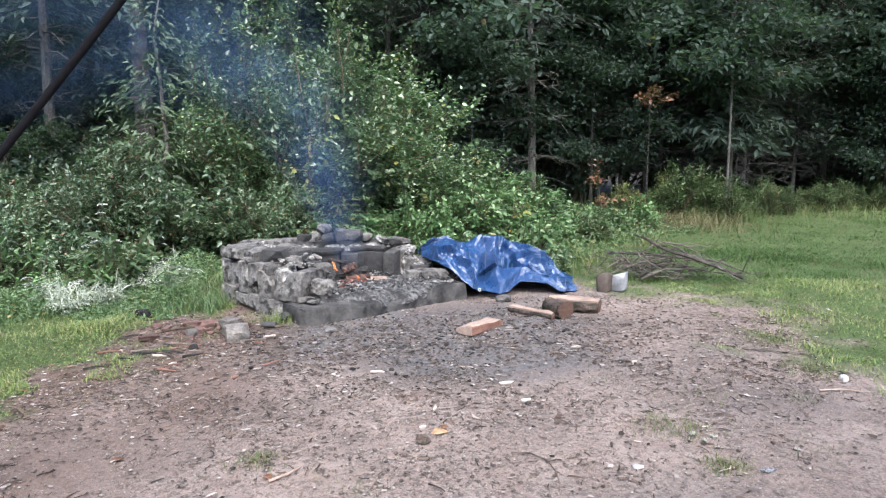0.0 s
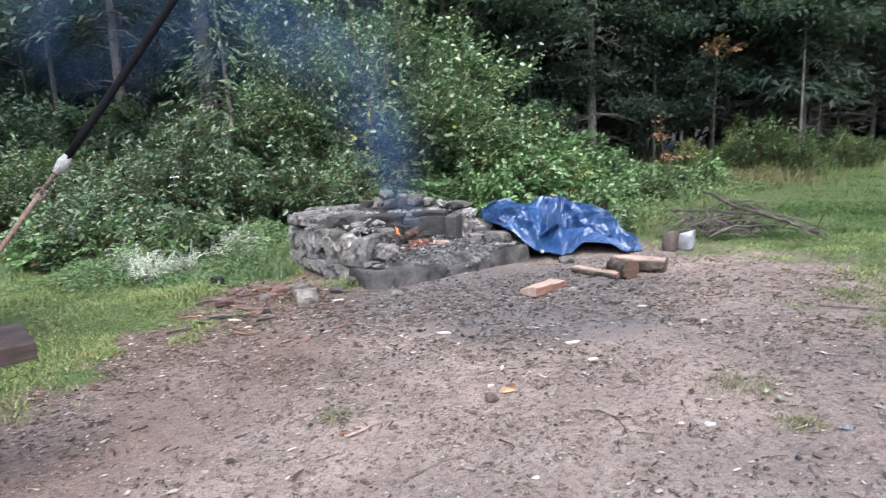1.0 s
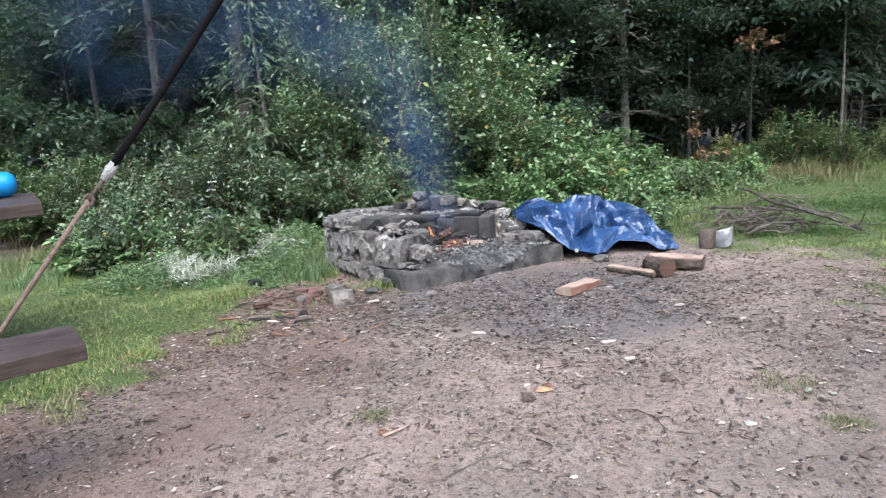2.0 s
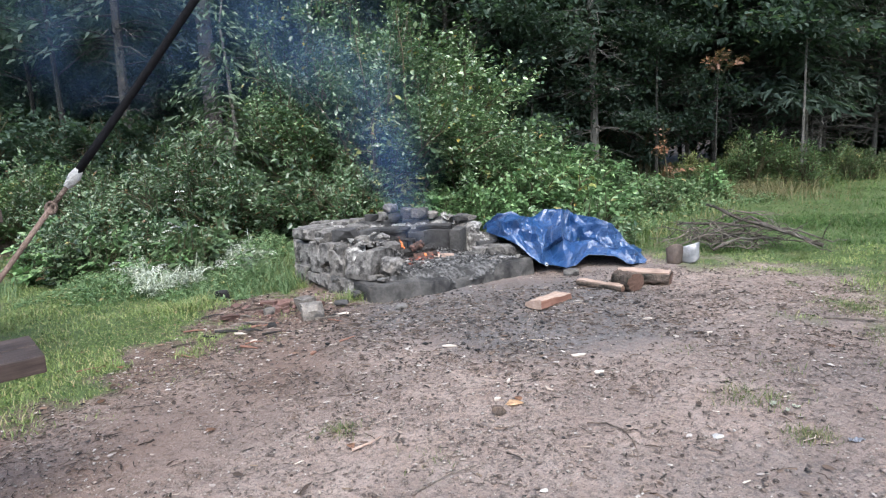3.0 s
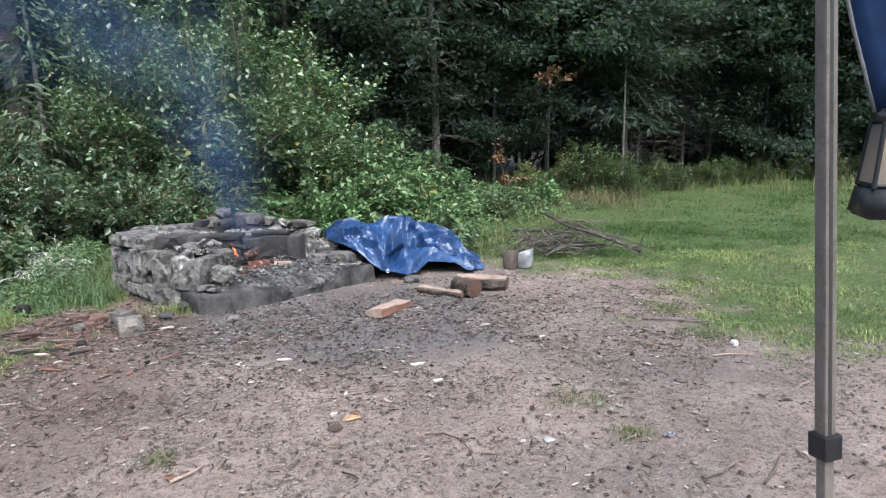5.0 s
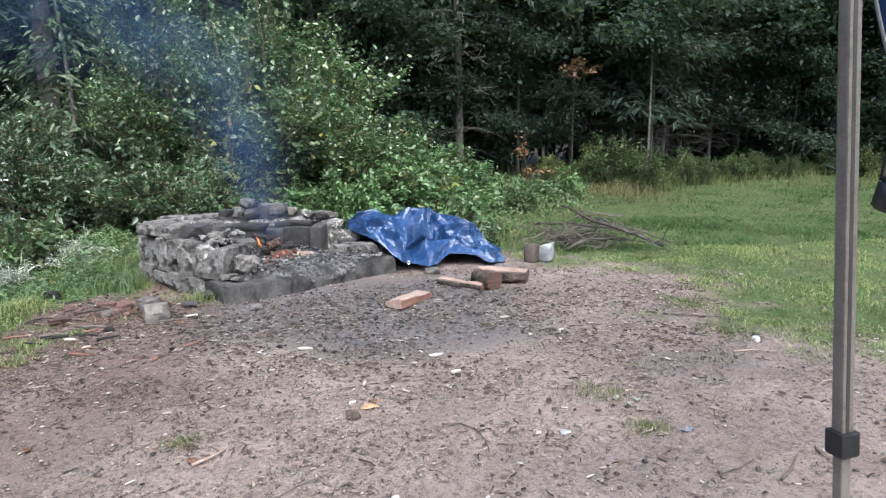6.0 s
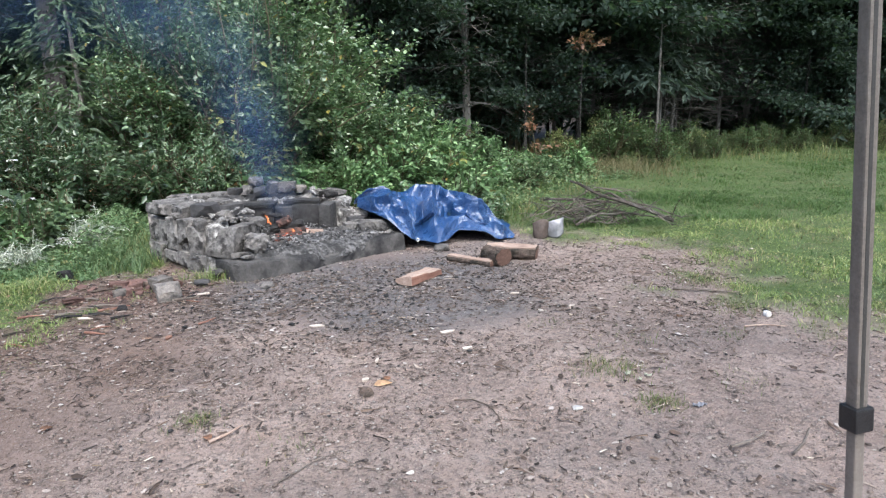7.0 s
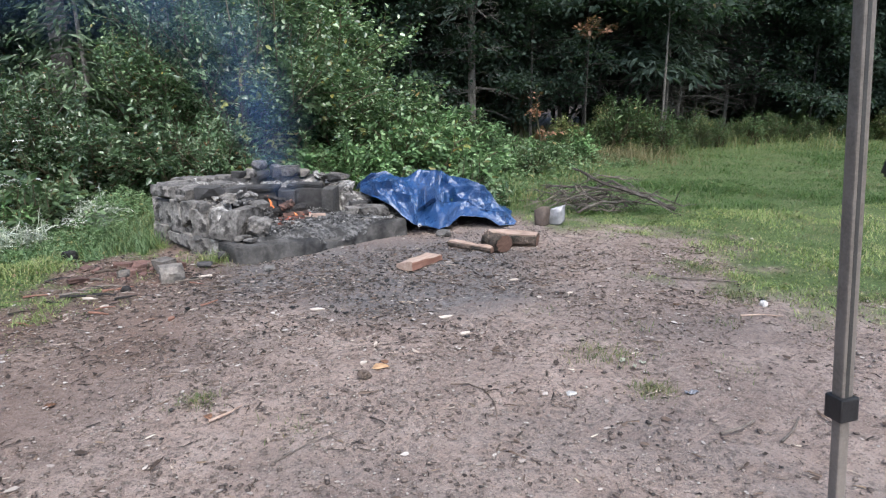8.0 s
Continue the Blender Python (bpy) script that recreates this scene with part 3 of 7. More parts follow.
for i, (x, y) in enumerate(spots):
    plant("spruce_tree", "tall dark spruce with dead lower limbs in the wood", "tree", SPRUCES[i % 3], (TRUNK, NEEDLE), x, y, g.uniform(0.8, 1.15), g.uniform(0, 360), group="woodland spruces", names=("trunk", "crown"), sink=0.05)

# edge of the wood: a bare-limbed spruce, slim trunks and young broadleaf trees
bare_spruce = conifer_parts(41, 11, 2.1, 1.3, 0.30, 0.12, 70, 0.06, 40)
plant("spruce_tree", "thin spruce with many dead grey side twigs", "tree", bare_spruce, (GREY_TRUNK, NEEDLE), 1.20, 10.2, 1, 40, names=("trunk", "crown"))
plant("spruce_tree", "thin spruce with many dead grey side twigs", "tree", bare_spruce, (GREY_TRUNK, NEEDLE), 0.25, 10.9, 1.0, 160, names=("trunk", "crown"))
plant("spruce_tree", "thin spruce with many dead grey side twigs", "tree", bare_spruce, (TRUNK, NEEDLE), -5.0, 8.6, 1.15, 260, names=("trunk", "crown"))
plant("spruce_tree", "stout spruce trunk behind the bushes", "tree", SPRUCES[1], (TRUNK, NEEDLE), -4.1, 9.2, 1.05, 200, names=("trunk", "crown"))
limbs = conifer_parts(42, 9, 2.9, 1.5, 0.34, 0.13, 150, 0.035, 34)
g = np.random.default_rng(43)
for i in range(26):
    x = -1.2 + 11.5 * (i + g.uniform(0, 1)) / 26
    plant("spruce_tree", "thin shaded spruce bristling with dead grey twigs", "tree", limbs, (GREY_TRUNK, NEEDLE), x, g.uniform(10.9, 12.6) + 0.05 * abs(x), g.uniform(0.85, 1.1), g.uniform(0, 360), group="thin spruces", names=("trunk", "crown"))
MAPLES = [broadleaf_parts(60, 5.2, 1.75, 1.7, 44, 10500, 0.085, 0.036), broadleaf_parts(61, 6.5, 1.9, 2.1, 50, 12500, 0.09, 0.045),
          broadleaf_parts(62, 4.0, 0.7, 1.3, 34, 7000, 0.08, 0.03)]
for i, (x, y, s, k) in enumerate(((4.4, 10.9, 1.0, 0), (6.4, 11.9, 1.0, 1), (7.4, 11.4, 1.1, 1), (3.1, 11.0, 1.05, 0), (6.6, 12.2, 1.1, 0), (8.8, 10.6, 1.0, 2), (2.4, 11.8, 1.1, 1),
                                  (9.9, 12.0, 1.1, 0), (0.9, 11.9, 1.1, 2), (-0.9, 10.2, 1.05, 1), (-2.6, 9.9, 1.0, 0), (-6.3, 9.2, 1.0, 1), (-7.6, 10.4, 1.1, 0), (-4.6, 10.3, 1.0, 2), (11.5, 11.2, 1.1, 1), (5.1, 12.6, 1.1, 2),
                                  (2.1, 10.3, 0.8, 2), (1.6, 11.0, 0.85, 2), (7.7, 10.9, 0.9, 2), (6.9, 11.0, 0.85, 2), (8.2, 11.4, 0.95, 2), (9.6, 10.9, 0.85, 2), (0.3, 10.0, 0.85, 2), (-0.2, 11.3, 1.0, 0))):
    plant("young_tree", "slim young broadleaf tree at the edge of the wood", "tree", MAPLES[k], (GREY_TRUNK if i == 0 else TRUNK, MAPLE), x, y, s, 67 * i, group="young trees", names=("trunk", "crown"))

sapling = broadleaf_parts(63, 3.7, 1.55, 1.2, 24, 3600, 0.085, 0.020)
plant("young_tree", "thin pale-stemmed sapling standing at the meadow's edge", "tree", sapling, (GREY_TRUNK, MAPLE), 4.0, 9.98, 1.0, 15, names=("trunk", "crown"))

# dense young firs that fill the wood's edge
FIRS = [conifer_parts(220 + i, 4.6, c, 1.15, 0.20, 0.17, 10, 0.03, 30) for i, c in enumerate((0.35, 1.3, 0.6))]
g = np.random.default_rng(51)
for i in range(74):
    x, y = g.uniform(-9, 14), g.uniform(11.0, 14.2)
    k = 1 if 2.4 < x < 6.2 and y < 12.6 else i % 3
    plant("young_fir", "dense shaded young fir inside the wood", "tree", FIRS[k], (TRUNK, NEEDLE), x, y, g.uniform(0.75, 1.25), g.uniform(0, 360), group="young firs", names=("trunk", "crown"))

# undergrowth before the wood
UNDER = [shrub_parts(80 + i, 1.5, 0.8, 20, 4200, 0.065, 0.2, full=False) for i in range(3)]
g = np.random.default_rng(15)
for i in range(46):
    x = g.uniform(-8, 13)
    y = (9.6 + 0.33 * np.clip(x, 0, 6) if x > -1 else 8.4) + abs(g.normal(0, 0.9))
    plant("undergrowth_bush", "dark leafy undergrowth at the foot of the wood", "bush", UNDER[i % 3], (STEM, MAPLE), x, y, g.uniform(0.4, 0.85) * (0.65 if x > 1.2 else 1.0), g.uniform(0, 360), group="undergrowth")

g2 = np.random.default_rng(16)
for i in range(30):
    plant("undergrowth_bush", "dark leafy undergrowth at the foot of the wood", "bush", UNDER[i % 3], (STEM, MAPLE), g2.uniform(-9.5, -4.6), g2.uniform(7.4, 10.2), g2.uniform(0.7, 1.2), g2.uniform(0, 360), group="undergrowth")
for i in range(170):
    x, y = g.uniform(-9, 13), g.uniform(10.8, 14.6)
    if 2.2 < x < 6.4 and y < 13.4:
        continue
    k = i % 3
    if i % 2:
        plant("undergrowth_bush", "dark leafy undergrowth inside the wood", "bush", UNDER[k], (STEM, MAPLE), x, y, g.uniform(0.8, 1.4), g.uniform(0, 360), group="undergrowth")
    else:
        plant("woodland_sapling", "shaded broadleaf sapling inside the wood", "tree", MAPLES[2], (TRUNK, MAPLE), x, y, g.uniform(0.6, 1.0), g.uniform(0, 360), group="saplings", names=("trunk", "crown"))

g2 = np.random.default_rng(17)
for i in range(14):
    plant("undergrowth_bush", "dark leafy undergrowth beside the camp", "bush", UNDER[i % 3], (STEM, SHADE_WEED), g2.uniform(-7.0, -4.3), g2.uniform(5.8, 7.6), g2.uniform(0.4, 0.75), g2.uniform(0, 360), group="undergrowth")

# the big bushes behind the hearth
BIG = [shrub_parts(100, 2.1, 1.15, 34, 16000, 0.047, sub=7, spire=0.3), shrub_parts(101, 1.9, 1.2, 34, 15000, 0.050, sub=7, spire=0.2), shrub_parts(102, 2.3, 1.0, 32, 15000, 0.044, 0.3, 0.52, sub=7, spire=0.45)]
for i, (x, y, s, k) in enumerate(((-1.25, 6.4, 1.02, 0), (-0.50, 6.6, 0.78, 1), (-1.9, 6.7, 1.0, 2), (-0.95, 7.3, 1.08, 1), (-2.5, 7.6, 0.82, 0), (-0.35, 7.5, 0.62, 2), (-1.5, 8.0, 1.2, 2), (-3.4, 7.8, 0.62, 1), (-1.0, 8.5, 1.15, 0))):
    plant("leafy_bush", "tall leafy bush with shiny wet leaves", "bush", BIG[k], (STEM, BUSH), x, y, s, 71 * i + 20, group="bushes behind the hearth")
BRAMBLES = [shrub_parts(120, 1.15, 0.85, 26, 6200, 0.060, 0.1, 0.48, sub=6, spire=0.3), shrub_parts(121, 1.0, 0.8, 24, 5400, 0.066, 0.1, 0.55, sub=6), shrub_parts(122, 1.3, 0.8, 26, 6200, 0.056, 0.1, 0.40, sub=6, spire=0.6)]
for i, (x, y, s, k) in enumerate(((-2.3, 5.6, 0.72, 0), (-1.75, 5.75, 0.78, 1), (-2.9, 5.75, 0.8, 2), (-3.5, 5.4, 0.62, 0), (-3.1, 6.5, 1.0, 2), (-4.1, 6.9, 0.75, 0), 
                                  (-2.7, 4.95, 0.5, 1), (-1.35, 5.65, 0.65, 2), (-7.6, 8.2, 0.8, 2), (-6.3, 8.6, 0.9, 0), (-3.35, 4.8, 0.45, 0), (-4.8, 8.2, 0.9, 1), (-4.5, 6.1, 0.6, 2), (-5.1, 6.9, 0.8, 0), (-5.8, 7.3, 0.9, 1))):
    plant("bramble_bush", "tangled bramble bush with pale green leaves", "bush", BRAMBLES[k], (STEM, BRAMBLE), x, y, s, 53 * i, group="brambles")
RASP = [shrub_parts(140, 0.95, 0.55, 22, 4600, 0.058, 0.1, 0.5, sub=6, spire=0.2), shrub_parts(141, 0.8, 0.5, 20, 4400, 0.052, 0.1, 0.5, sub=6, spire=0.3)]
for i, (x, y, s, k) in enumerate(((0.15, 6.1, 0.95, 0), (0.55, 6.35, 0.9, 1), (0.8, 6.85, 0.8, 0), (-0.35, 5.8, 0.7, 1), (0.35, 6.9, 1.15, 0), (0.0, 5.75, 0.6, 1), (-0.75, 5.7, 0.65, 0), (0.45, 7.4, 0.9, 1), (0.85, 7.5, 0.5, 0))):
    plant("raspberry_bush", "light green raspberry bush behind the tarpaulin", "bush", RASP[k], (STEM, LIGHT), x, y, s, 97 * i, group="raspberry bushes")
tip = shrub_parts(150, 1.3, 0.22, 5, 150, 0.06, 0.6)
plant("yellowing_shoot", "young shoot with yellowing leaves", "bush", tip, (STEM, YELLOWING), -1.16, 5.85, 1.0, 30)
tip2 = shrub_parts(153, 0.75, 0.2, 4, 80, 0.06, 0.6)
plant("yellowing_shoot", "young shoot with yellowing leaves", "bush", tip2, (STEM, YELLOWING), 0.42, 6.05, 1.0, 130)
plant("yellowing_shoot", "young shoot with yellowing leaves", "bush", tip2, (STEM, YELLOWING), -0.98, 5.7, 1.0, 250)
rust = to_height(shrub_parts(151, 0.9, 0.2, 2, 110, 0.06, 0.7, sub=6), 0.92)
plant("russet_shoot", "russet-leaved sapling at the edge of the wood", "bush", rust, (STEM, RUSTY), 1.78, 8.17, 1.0, 0)
rust2 = shrub_parts(152, 0.32, 0.26, 6, 150, 0.06, 0.3, spire=0.0)
for me in rust2:
    me.transform(Matrix.Translation((0, 0, 1.48)))
bm = bmesh.new()
tube(bm, [(0, 0, 0), (0.02, 0, 0.8), (0, 0, 1.55)], [0.010, 0.008, 0.005], 6)
plant("russet_shoot", "russet-leaved sapling at the edge of the wood", "bush", (*rust2, as_mesh("trunk", bm)), (STEM, RUSTY, TRUNK), 2.70, 9.46, 1.0, 90, names=("stem", "leaves", "trunk"))
fir = conifer_parts(160, 2.75, 0.2, 0.75, 0.16, 0.11, 4, 0.035, 34)
plant("young_spruce", "young spruce among the bushes", "tree", fir, (GREY_TRUNK, YOUNG_NEEDLE), -2.75, 6.55, 1, 10, names=("trunk", "crown"))
# goldenrod and ferns on the far meadow edge
WEED = [shrub_parts(170 + i, 0.75, 0.3, 14, 1500, 0.055, 0.1, 0.32, full=False, spire=0.5) for i in range(2)]
g = np.random.default_rng(19)
for i in range(64):
    x = g.uniform(2.0, 10.5)
    y = 8.0 + 0.42 * np.clip(x, 0, 6.5) + g.normal(0, 0.35) - (0.0 if x < 6 else 0.12 * (x - 6))
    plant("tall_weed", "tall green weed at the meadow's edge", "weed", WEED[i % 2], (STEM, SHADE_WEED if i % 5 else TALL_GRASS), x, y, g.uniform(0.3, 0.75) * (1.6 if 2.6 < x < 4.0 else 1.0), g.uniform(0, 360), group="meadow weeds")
LOW = [shrub_parts(190 + i, 0.34, 0.3, 12, 500, 0.07, 0.05, 0.45, full=False) for i in range(2)]
for i in range(90):
    if i < 50:
        x, y = g.uniform(0.6, 2.6), g.uniform(6.0, 8.2)
        if y < 5.6 + 0.95 * x:
            continue
    elif i < 70:
        x, y = g.uniform(-4.0, -2.2), g.uniform(4.5, 5.4)
    else:
        x, y = g.uniform(-1.5, 1.0), g.uniform(5.25, 5.9)
    plant("low_weed", "low leafy weed in the long grass", "weed", LOW[i % 2], (STEM, (LIGHT, BRAMBLE, HERB)[i % 3]), x, y, g.uniform(0.5, 1.15), g.uniform(0, 360), group="low weeds")
silver = shrub_parts(180, 0.36, 0.26, 24, 1500, 0.040, 0.1, 0.2, full=False)
for x, y, s, t in ((-2.33, 4.16, 0.62, 20), (-2.18, 4.30, 0.55, 140), (-1.95, 4.72, 0.75, 80), (-2.62, 4.38, 0.5, 250)):
    plant("silvery_weed", "pale silvery weed with narrow dry leaves", "weed", silver, (SILVER, SILVER), x, y, s, t, group="silvery weeds")


def umbel_parts(seed, h, heads):
    """Thin stems that carry flat heads of tiny white flowers."""
    g = np.random.default_rng(seed)
    bm, made = bmesh.new(), []
    for _ in range(heads):
        tip_ = np.array([g.normal(0, 0.14 * h), g.normal(0, 0.14 * h), h * g.uniform(0.72, 1.0)])
        tube(bm, [(0, 0, 0), tip_ * [0.35, 0.35, 0.6], tip_], [0.003, 0.0025, 0.002], 4, False)
        r = g.uniform(0.022, 0.042)
        n = 46
        d = r * np.sqrt(g.random(n))
        a = g.uniform(0, math.tau, n)
        base = tip_ + np.stack([d * np.cos(a), d * np.sin(a), -3 * d * d / r * 0.15 + g.normal(0, 0.002, n)], -1)
        ahead = np.stack([np.cos(a), np.sin(a), g.uniform(-0.1, 0.4, n)], -1)
        L = g.uniform(0.009, 0.015, n)
        made.append(leaf_mesh("flower_head", base, ahead, unit(np.array([0, 0, 1.0]) + g.normal(0, 0.3, base.shape)), L, L * 0.8, False))
        for q_ in range(5):
            tube(bm, [tip_ - [0, 0, 0.03], tip_ + [0.7 * r * math.cos(1.26 * q_), 0.7 * r * math.sin(1.26 * q_), 0]], [0.0012, 0.001], 3, False)
    return as_mesh("stem", bm), *made


PETAL = leaf_mat("white_petals", (0.52, 0.53, 0.46), (0.66, 0.67, 0.60), (0.76, 0.77, 0.72), rough=0.6, spec=0.3, through=0.2)
for i, (x, y, h_) in enumerate(((-2.75, 4.40, 0.20), (-2.63, 4.40, 0.15), (-2.43, 4.38, 0.18), (-2.52, 4.80, 0.48), (-2.40, 4.78, 0.42), (-2.50, 4.70, 0.31), (-2.02, 4.48, 0.20), (-1.95, 4.44, 0.18), (-3.30, 4.66, 0.31), (-2.45, 5.00, 0.66))):
    plant("white_flower", "thin wild flower with flat white heads in the long grass", "flower", umbel_parts(700 + i, h_, 2 + i % 3), (STEM, *[PETAL] * 4), x, y, 1.0, 40 * i, group="white wild flowers", names=("stem", *["flower_head"] * 4))


# ---- grass ----
def blades(name, x, y, h, w, lean, mat, label, seed):
    g = np.random.default_rng(seed)
    n = len(x)
    base = np.stack([x, y, ground_z(x, y) - 0.004], -1)
    az = g.uniform(0, math.tau, n)
    o = np.stack([np.cos(az), np.sin(az), 0 * az], -1)
    side = np.stack([-o[:, 1], o[:, 0], 0 * az], -1)
    lean = g.uniform(0.1, 1.0, n)[:, None] * lean * h[:, None]
    up = np.array([0, 0, 1.0])
    mid = base + o * lean * 0.35 + up * (h * 0.6)[:, None]
    tip_ = base + o * lean + up * (h * 0.95)[:, None]
    w = w[:, None] * side * 0.5
    v = np.stack([base - w, base + w, mid + w * 0.8, mid - w * 0.8, tip_], 1).reshape(-1, 3)
    k = 5 * np.arange(n)[:, None]
    f = np.concatenate([k + [0, 1, 2], k + [0, 2, 3], k + [3, 2, 4]])
    return tagged(part(name, mesh_np(name, v, f), mat), label, "grass", kind="stuff")


g = np.random.default_rng(33)


def scatter(n, x0, x1, y0, y1, keep):
    x, y = g.uniform(x0, x1, n), g.uniform(y0, y1, n)
    ok = g.random(n) < keep(x, y)
    return x[ok], y[ok]


def turf(x, y):
    return np.clip(1 - 1.15 * bare(x, y), 0, 1) * (0.4 + 0.6 * np.clip(2.6 * vnoise(x * 4.3, y * 4.3, 21) * (0.4 + vnoise(x * 1.5, y * 1.5, 23)) - 0.5, 0, 1))


xs, ys = [], []
for n, a in ((130000, (-3.6, -1.2, 1.8, 5.2)), (100000, (0.9, 4.6, 2.4, 6.6)), (64000, (0.0, 8.5, 5.0, 9.0)), (26000, (2.5, 11, 8.0, 11.5)), (16000, (4.6, 9, 3, 8)), (9000, (-1.6, 1.2, 5.0, 6.4))):
    a_, b_ = scatter(n, *a, turf)
    xs.append(a_)
    ys.append(b_)
for n, a in ((40000, (-2.4, -1.0, 1.8, 4.6)), (70000, (0.9, 3.2, 2.0, 4.9))):
    a_, b_ = scatter(n, *a, lambda p, q: np.clip(1.15 + inside(p, q, DIRT) * -(1.9 + 1.4 * (p > 0)), 0, 1) * np.clip(3.2 * vnoise(p * 4.5, q * 5.5, 29) * vnoise(p * 13, q * 13, 30) - 0.85, 0, 0.8 - 0.35 * (p > 0)))
    xs.append(a_)
    ys.append(b_)
x, y = np.concatenate(xs), np.concatenate(ys)
far = 1 + np.clip(y - 5, 0, 6) * 0.10
h = g.uniform(0.008, 0.028, len(x)) * (1 - 0.05 * np.clip(y - 5, 0, 6)) * (0.45 + 2.2 * vnoise(x * 3.7, y * 3.7, 22) ** 3)
wide = g.uniform(0.0022, 0.005, len(x)) * far
worn_edge = (x >= 0) & (y < 5.2 + 0.5 * (vnoise(x * 2, y * 2, 39) - 0.5))
for pick, mat, lab, sd, tall in ((x < 0, GRASS, "short damp yellow-green grass beside the bench", 1, 1.05), (worn_edge, GRASS, "short trodden yellow-green grass beside the bare earth", 10, 0.9), ((x >= 0) & ~worn_edge, MEADOW, "short damp green meadow grass with bare spots", 9, 1.25)):
    blades("lawn_grass", x[pick], y[pick], h[pick] * tall, wide[pick], 2.0, mat, lab, sd)
xs, ys = [], []
for n, a in ((5000, (-4.5, -1.45, 4.5, 5.6)), (7000, (-1.6, 1.4, 5.15, 6.2)), (1500, (0.6, 2.6, 6.4, 8.5)), (12000, (2.0, 10.5, 8.6, 11.5)), (260, (-1.66, -1.3, 4.15, 4.9))):
    a_, b_ = scatter(n, *a, lambda p, q: turf(p, q) * np.clip(2.2 * vnoise(p * 1.6, q * 1.6, 25) - 0.6, 0, 1))
    xs.append(a_)
    ys.append(b_)
x, y = np.concatenate(xs), np.concatenate(ys)
blades("tall_grass", x, y, g.uniform(0.05, 0.17, len(x)) * (1 + 0.5 * (y > 8.6)), g.uniform(0.003, 0.007, len(x)), 1.2, TALL_GRASS, "long seeding grass among the weeds", 2)
n = 2600
x, y = g.normal(2.6, 0.5, n), g.normal(8.3, 0.35, n)
blades("dry_grass", x, y, g.uniform(0.05, 0.22, n), g.uniform(0.003, 0.006, n), 1.9, DRY_GRASS, "patch of tall dry brown grass", 4)
a_, b_ = scatter(60000, 0.9, 9.5, 3.0, 10.0, lambda p, q: turf(p, q) * np.clip(4.5 * vnoise(p * 2.9, q * 2.9, 34) * vnoise(p * 9, q * 9, 35) - 1.5, 0, 0.7))
blades("dry_grass", a_, b_, g.uniform(0.015, 0.05, len(a_)), g.uniform(0.003, 0.006, len(a_)), 2.0, DRY_GRASS, "withered straw-coloured grass in the lawn", 7)
a_, b_ = scatter(26000, 0.9, 9.5, 3.0, 10.0, lambda p, q: turf(p, q) * np.clip(4.5 * vnoise(p * 2.3, q * 2.3, 36) * vnoise(p * 7, q * 7, 37) - 1.5, 0, 0.7))
blades("tall_grass", a_, b_, g.uniform(0.015, 0.055, len(a_)), g.uniform(0.003, 0.007, len(a_)), 1.8, HERB, "longer dark green tussocks in the lawn", 8)
a_, b_ = scatter(70000, -3.8, -1.35, 3.6, 5.4, lambda p, q: np.clip((q - 3.7 + 0.2 * (p + 1.6)) / 0.8, 0, 1) * np.clip(2.4 * vnoise(p * 4, q * 4, 26) - 0.5, 0, 1) * (bare(p, q) < 0.3))
blades("long_grass", a_, b_, g.uniform(0.04, 0.16, len(a_)) * np.clip((b_ - 3.5) / 1.0, 0.25, 1), g.uniform(0.0025, 0.005, len(a_)), 1.7, HERB, "long pale green grass before the brambles", 6)
# ragged clumps where the turf thins out into the bare earth
kx, ky = scatter(1500, 1.15, 4.2, 2.5, 5.3, lambda p, q: np.exp(-((inside(p, q, DIRT) + 0.22) / 0.26) ** 2) * np.clip(3.0 * vnoise(p * 3.3, q * 3.3, 38) - 0.9, 0, 1))
per = g.integers(14, 60, len(kx))
x, y = (np.repeat(c_, per) + g.normal(0, 0.028, per.sum()) for c_ in (kx, ky))
blades("turf_clumps", x, y, g.uniform(0.010, 0.030, len(x)), g.uniform(0.0015, 0.0035, len(x)), 2.4, CLUMP, "ragged yellow-green clumps of grass along the turf's edge", 12)
# thin tufts on the bare earth
tx, ty = [], []
for cx, cy, r, n in ((0.85, 2.48, 0.13, 420), (1.71, 3.13, 0.14, 600), (0.93, 2.18, 0.07, 300), (1.74, 3.58, 0.16, 700), (1.05, 2.75, 0.12, 60), (1.45, 2.75, 0.1, 60), (-0.60, 2.2, 0.07, 220),
                     (-0.95, 3.93, 0.16, 160), (1.3, 2.3, 0.1, 50), (1.9, 2.7, 0.15, 120), (0.72, 3.0, 0.1, 40), (-0.25, 2.0, 0.1, 40)):
    tx.append(g.normal(cx, r * 0.6, n))
    ty.append(g.normal(cy, r * 0.5, n))
x, y = np.concatenate(tx), np.concatenate(ty)
blades("grass_tufts", x, y, g.uniform(0.010, 0.032, len(x)), g.uniform(0.0015, 0.0035, len(x)), 1.7, TALL_GRASS, "thin grass tufts in the bare earth", 3)
x, y = g.normal(-0.98, 0.07, 300), g.normal(3.95, 0.035, 300)
blades("hearth_grass", x, y, g.uniform(0.02, 0.085, 300), g.uniform(0.002, 0.0045, 300), 1.3, GRASS, "grass growing against the slab's corner", 5)
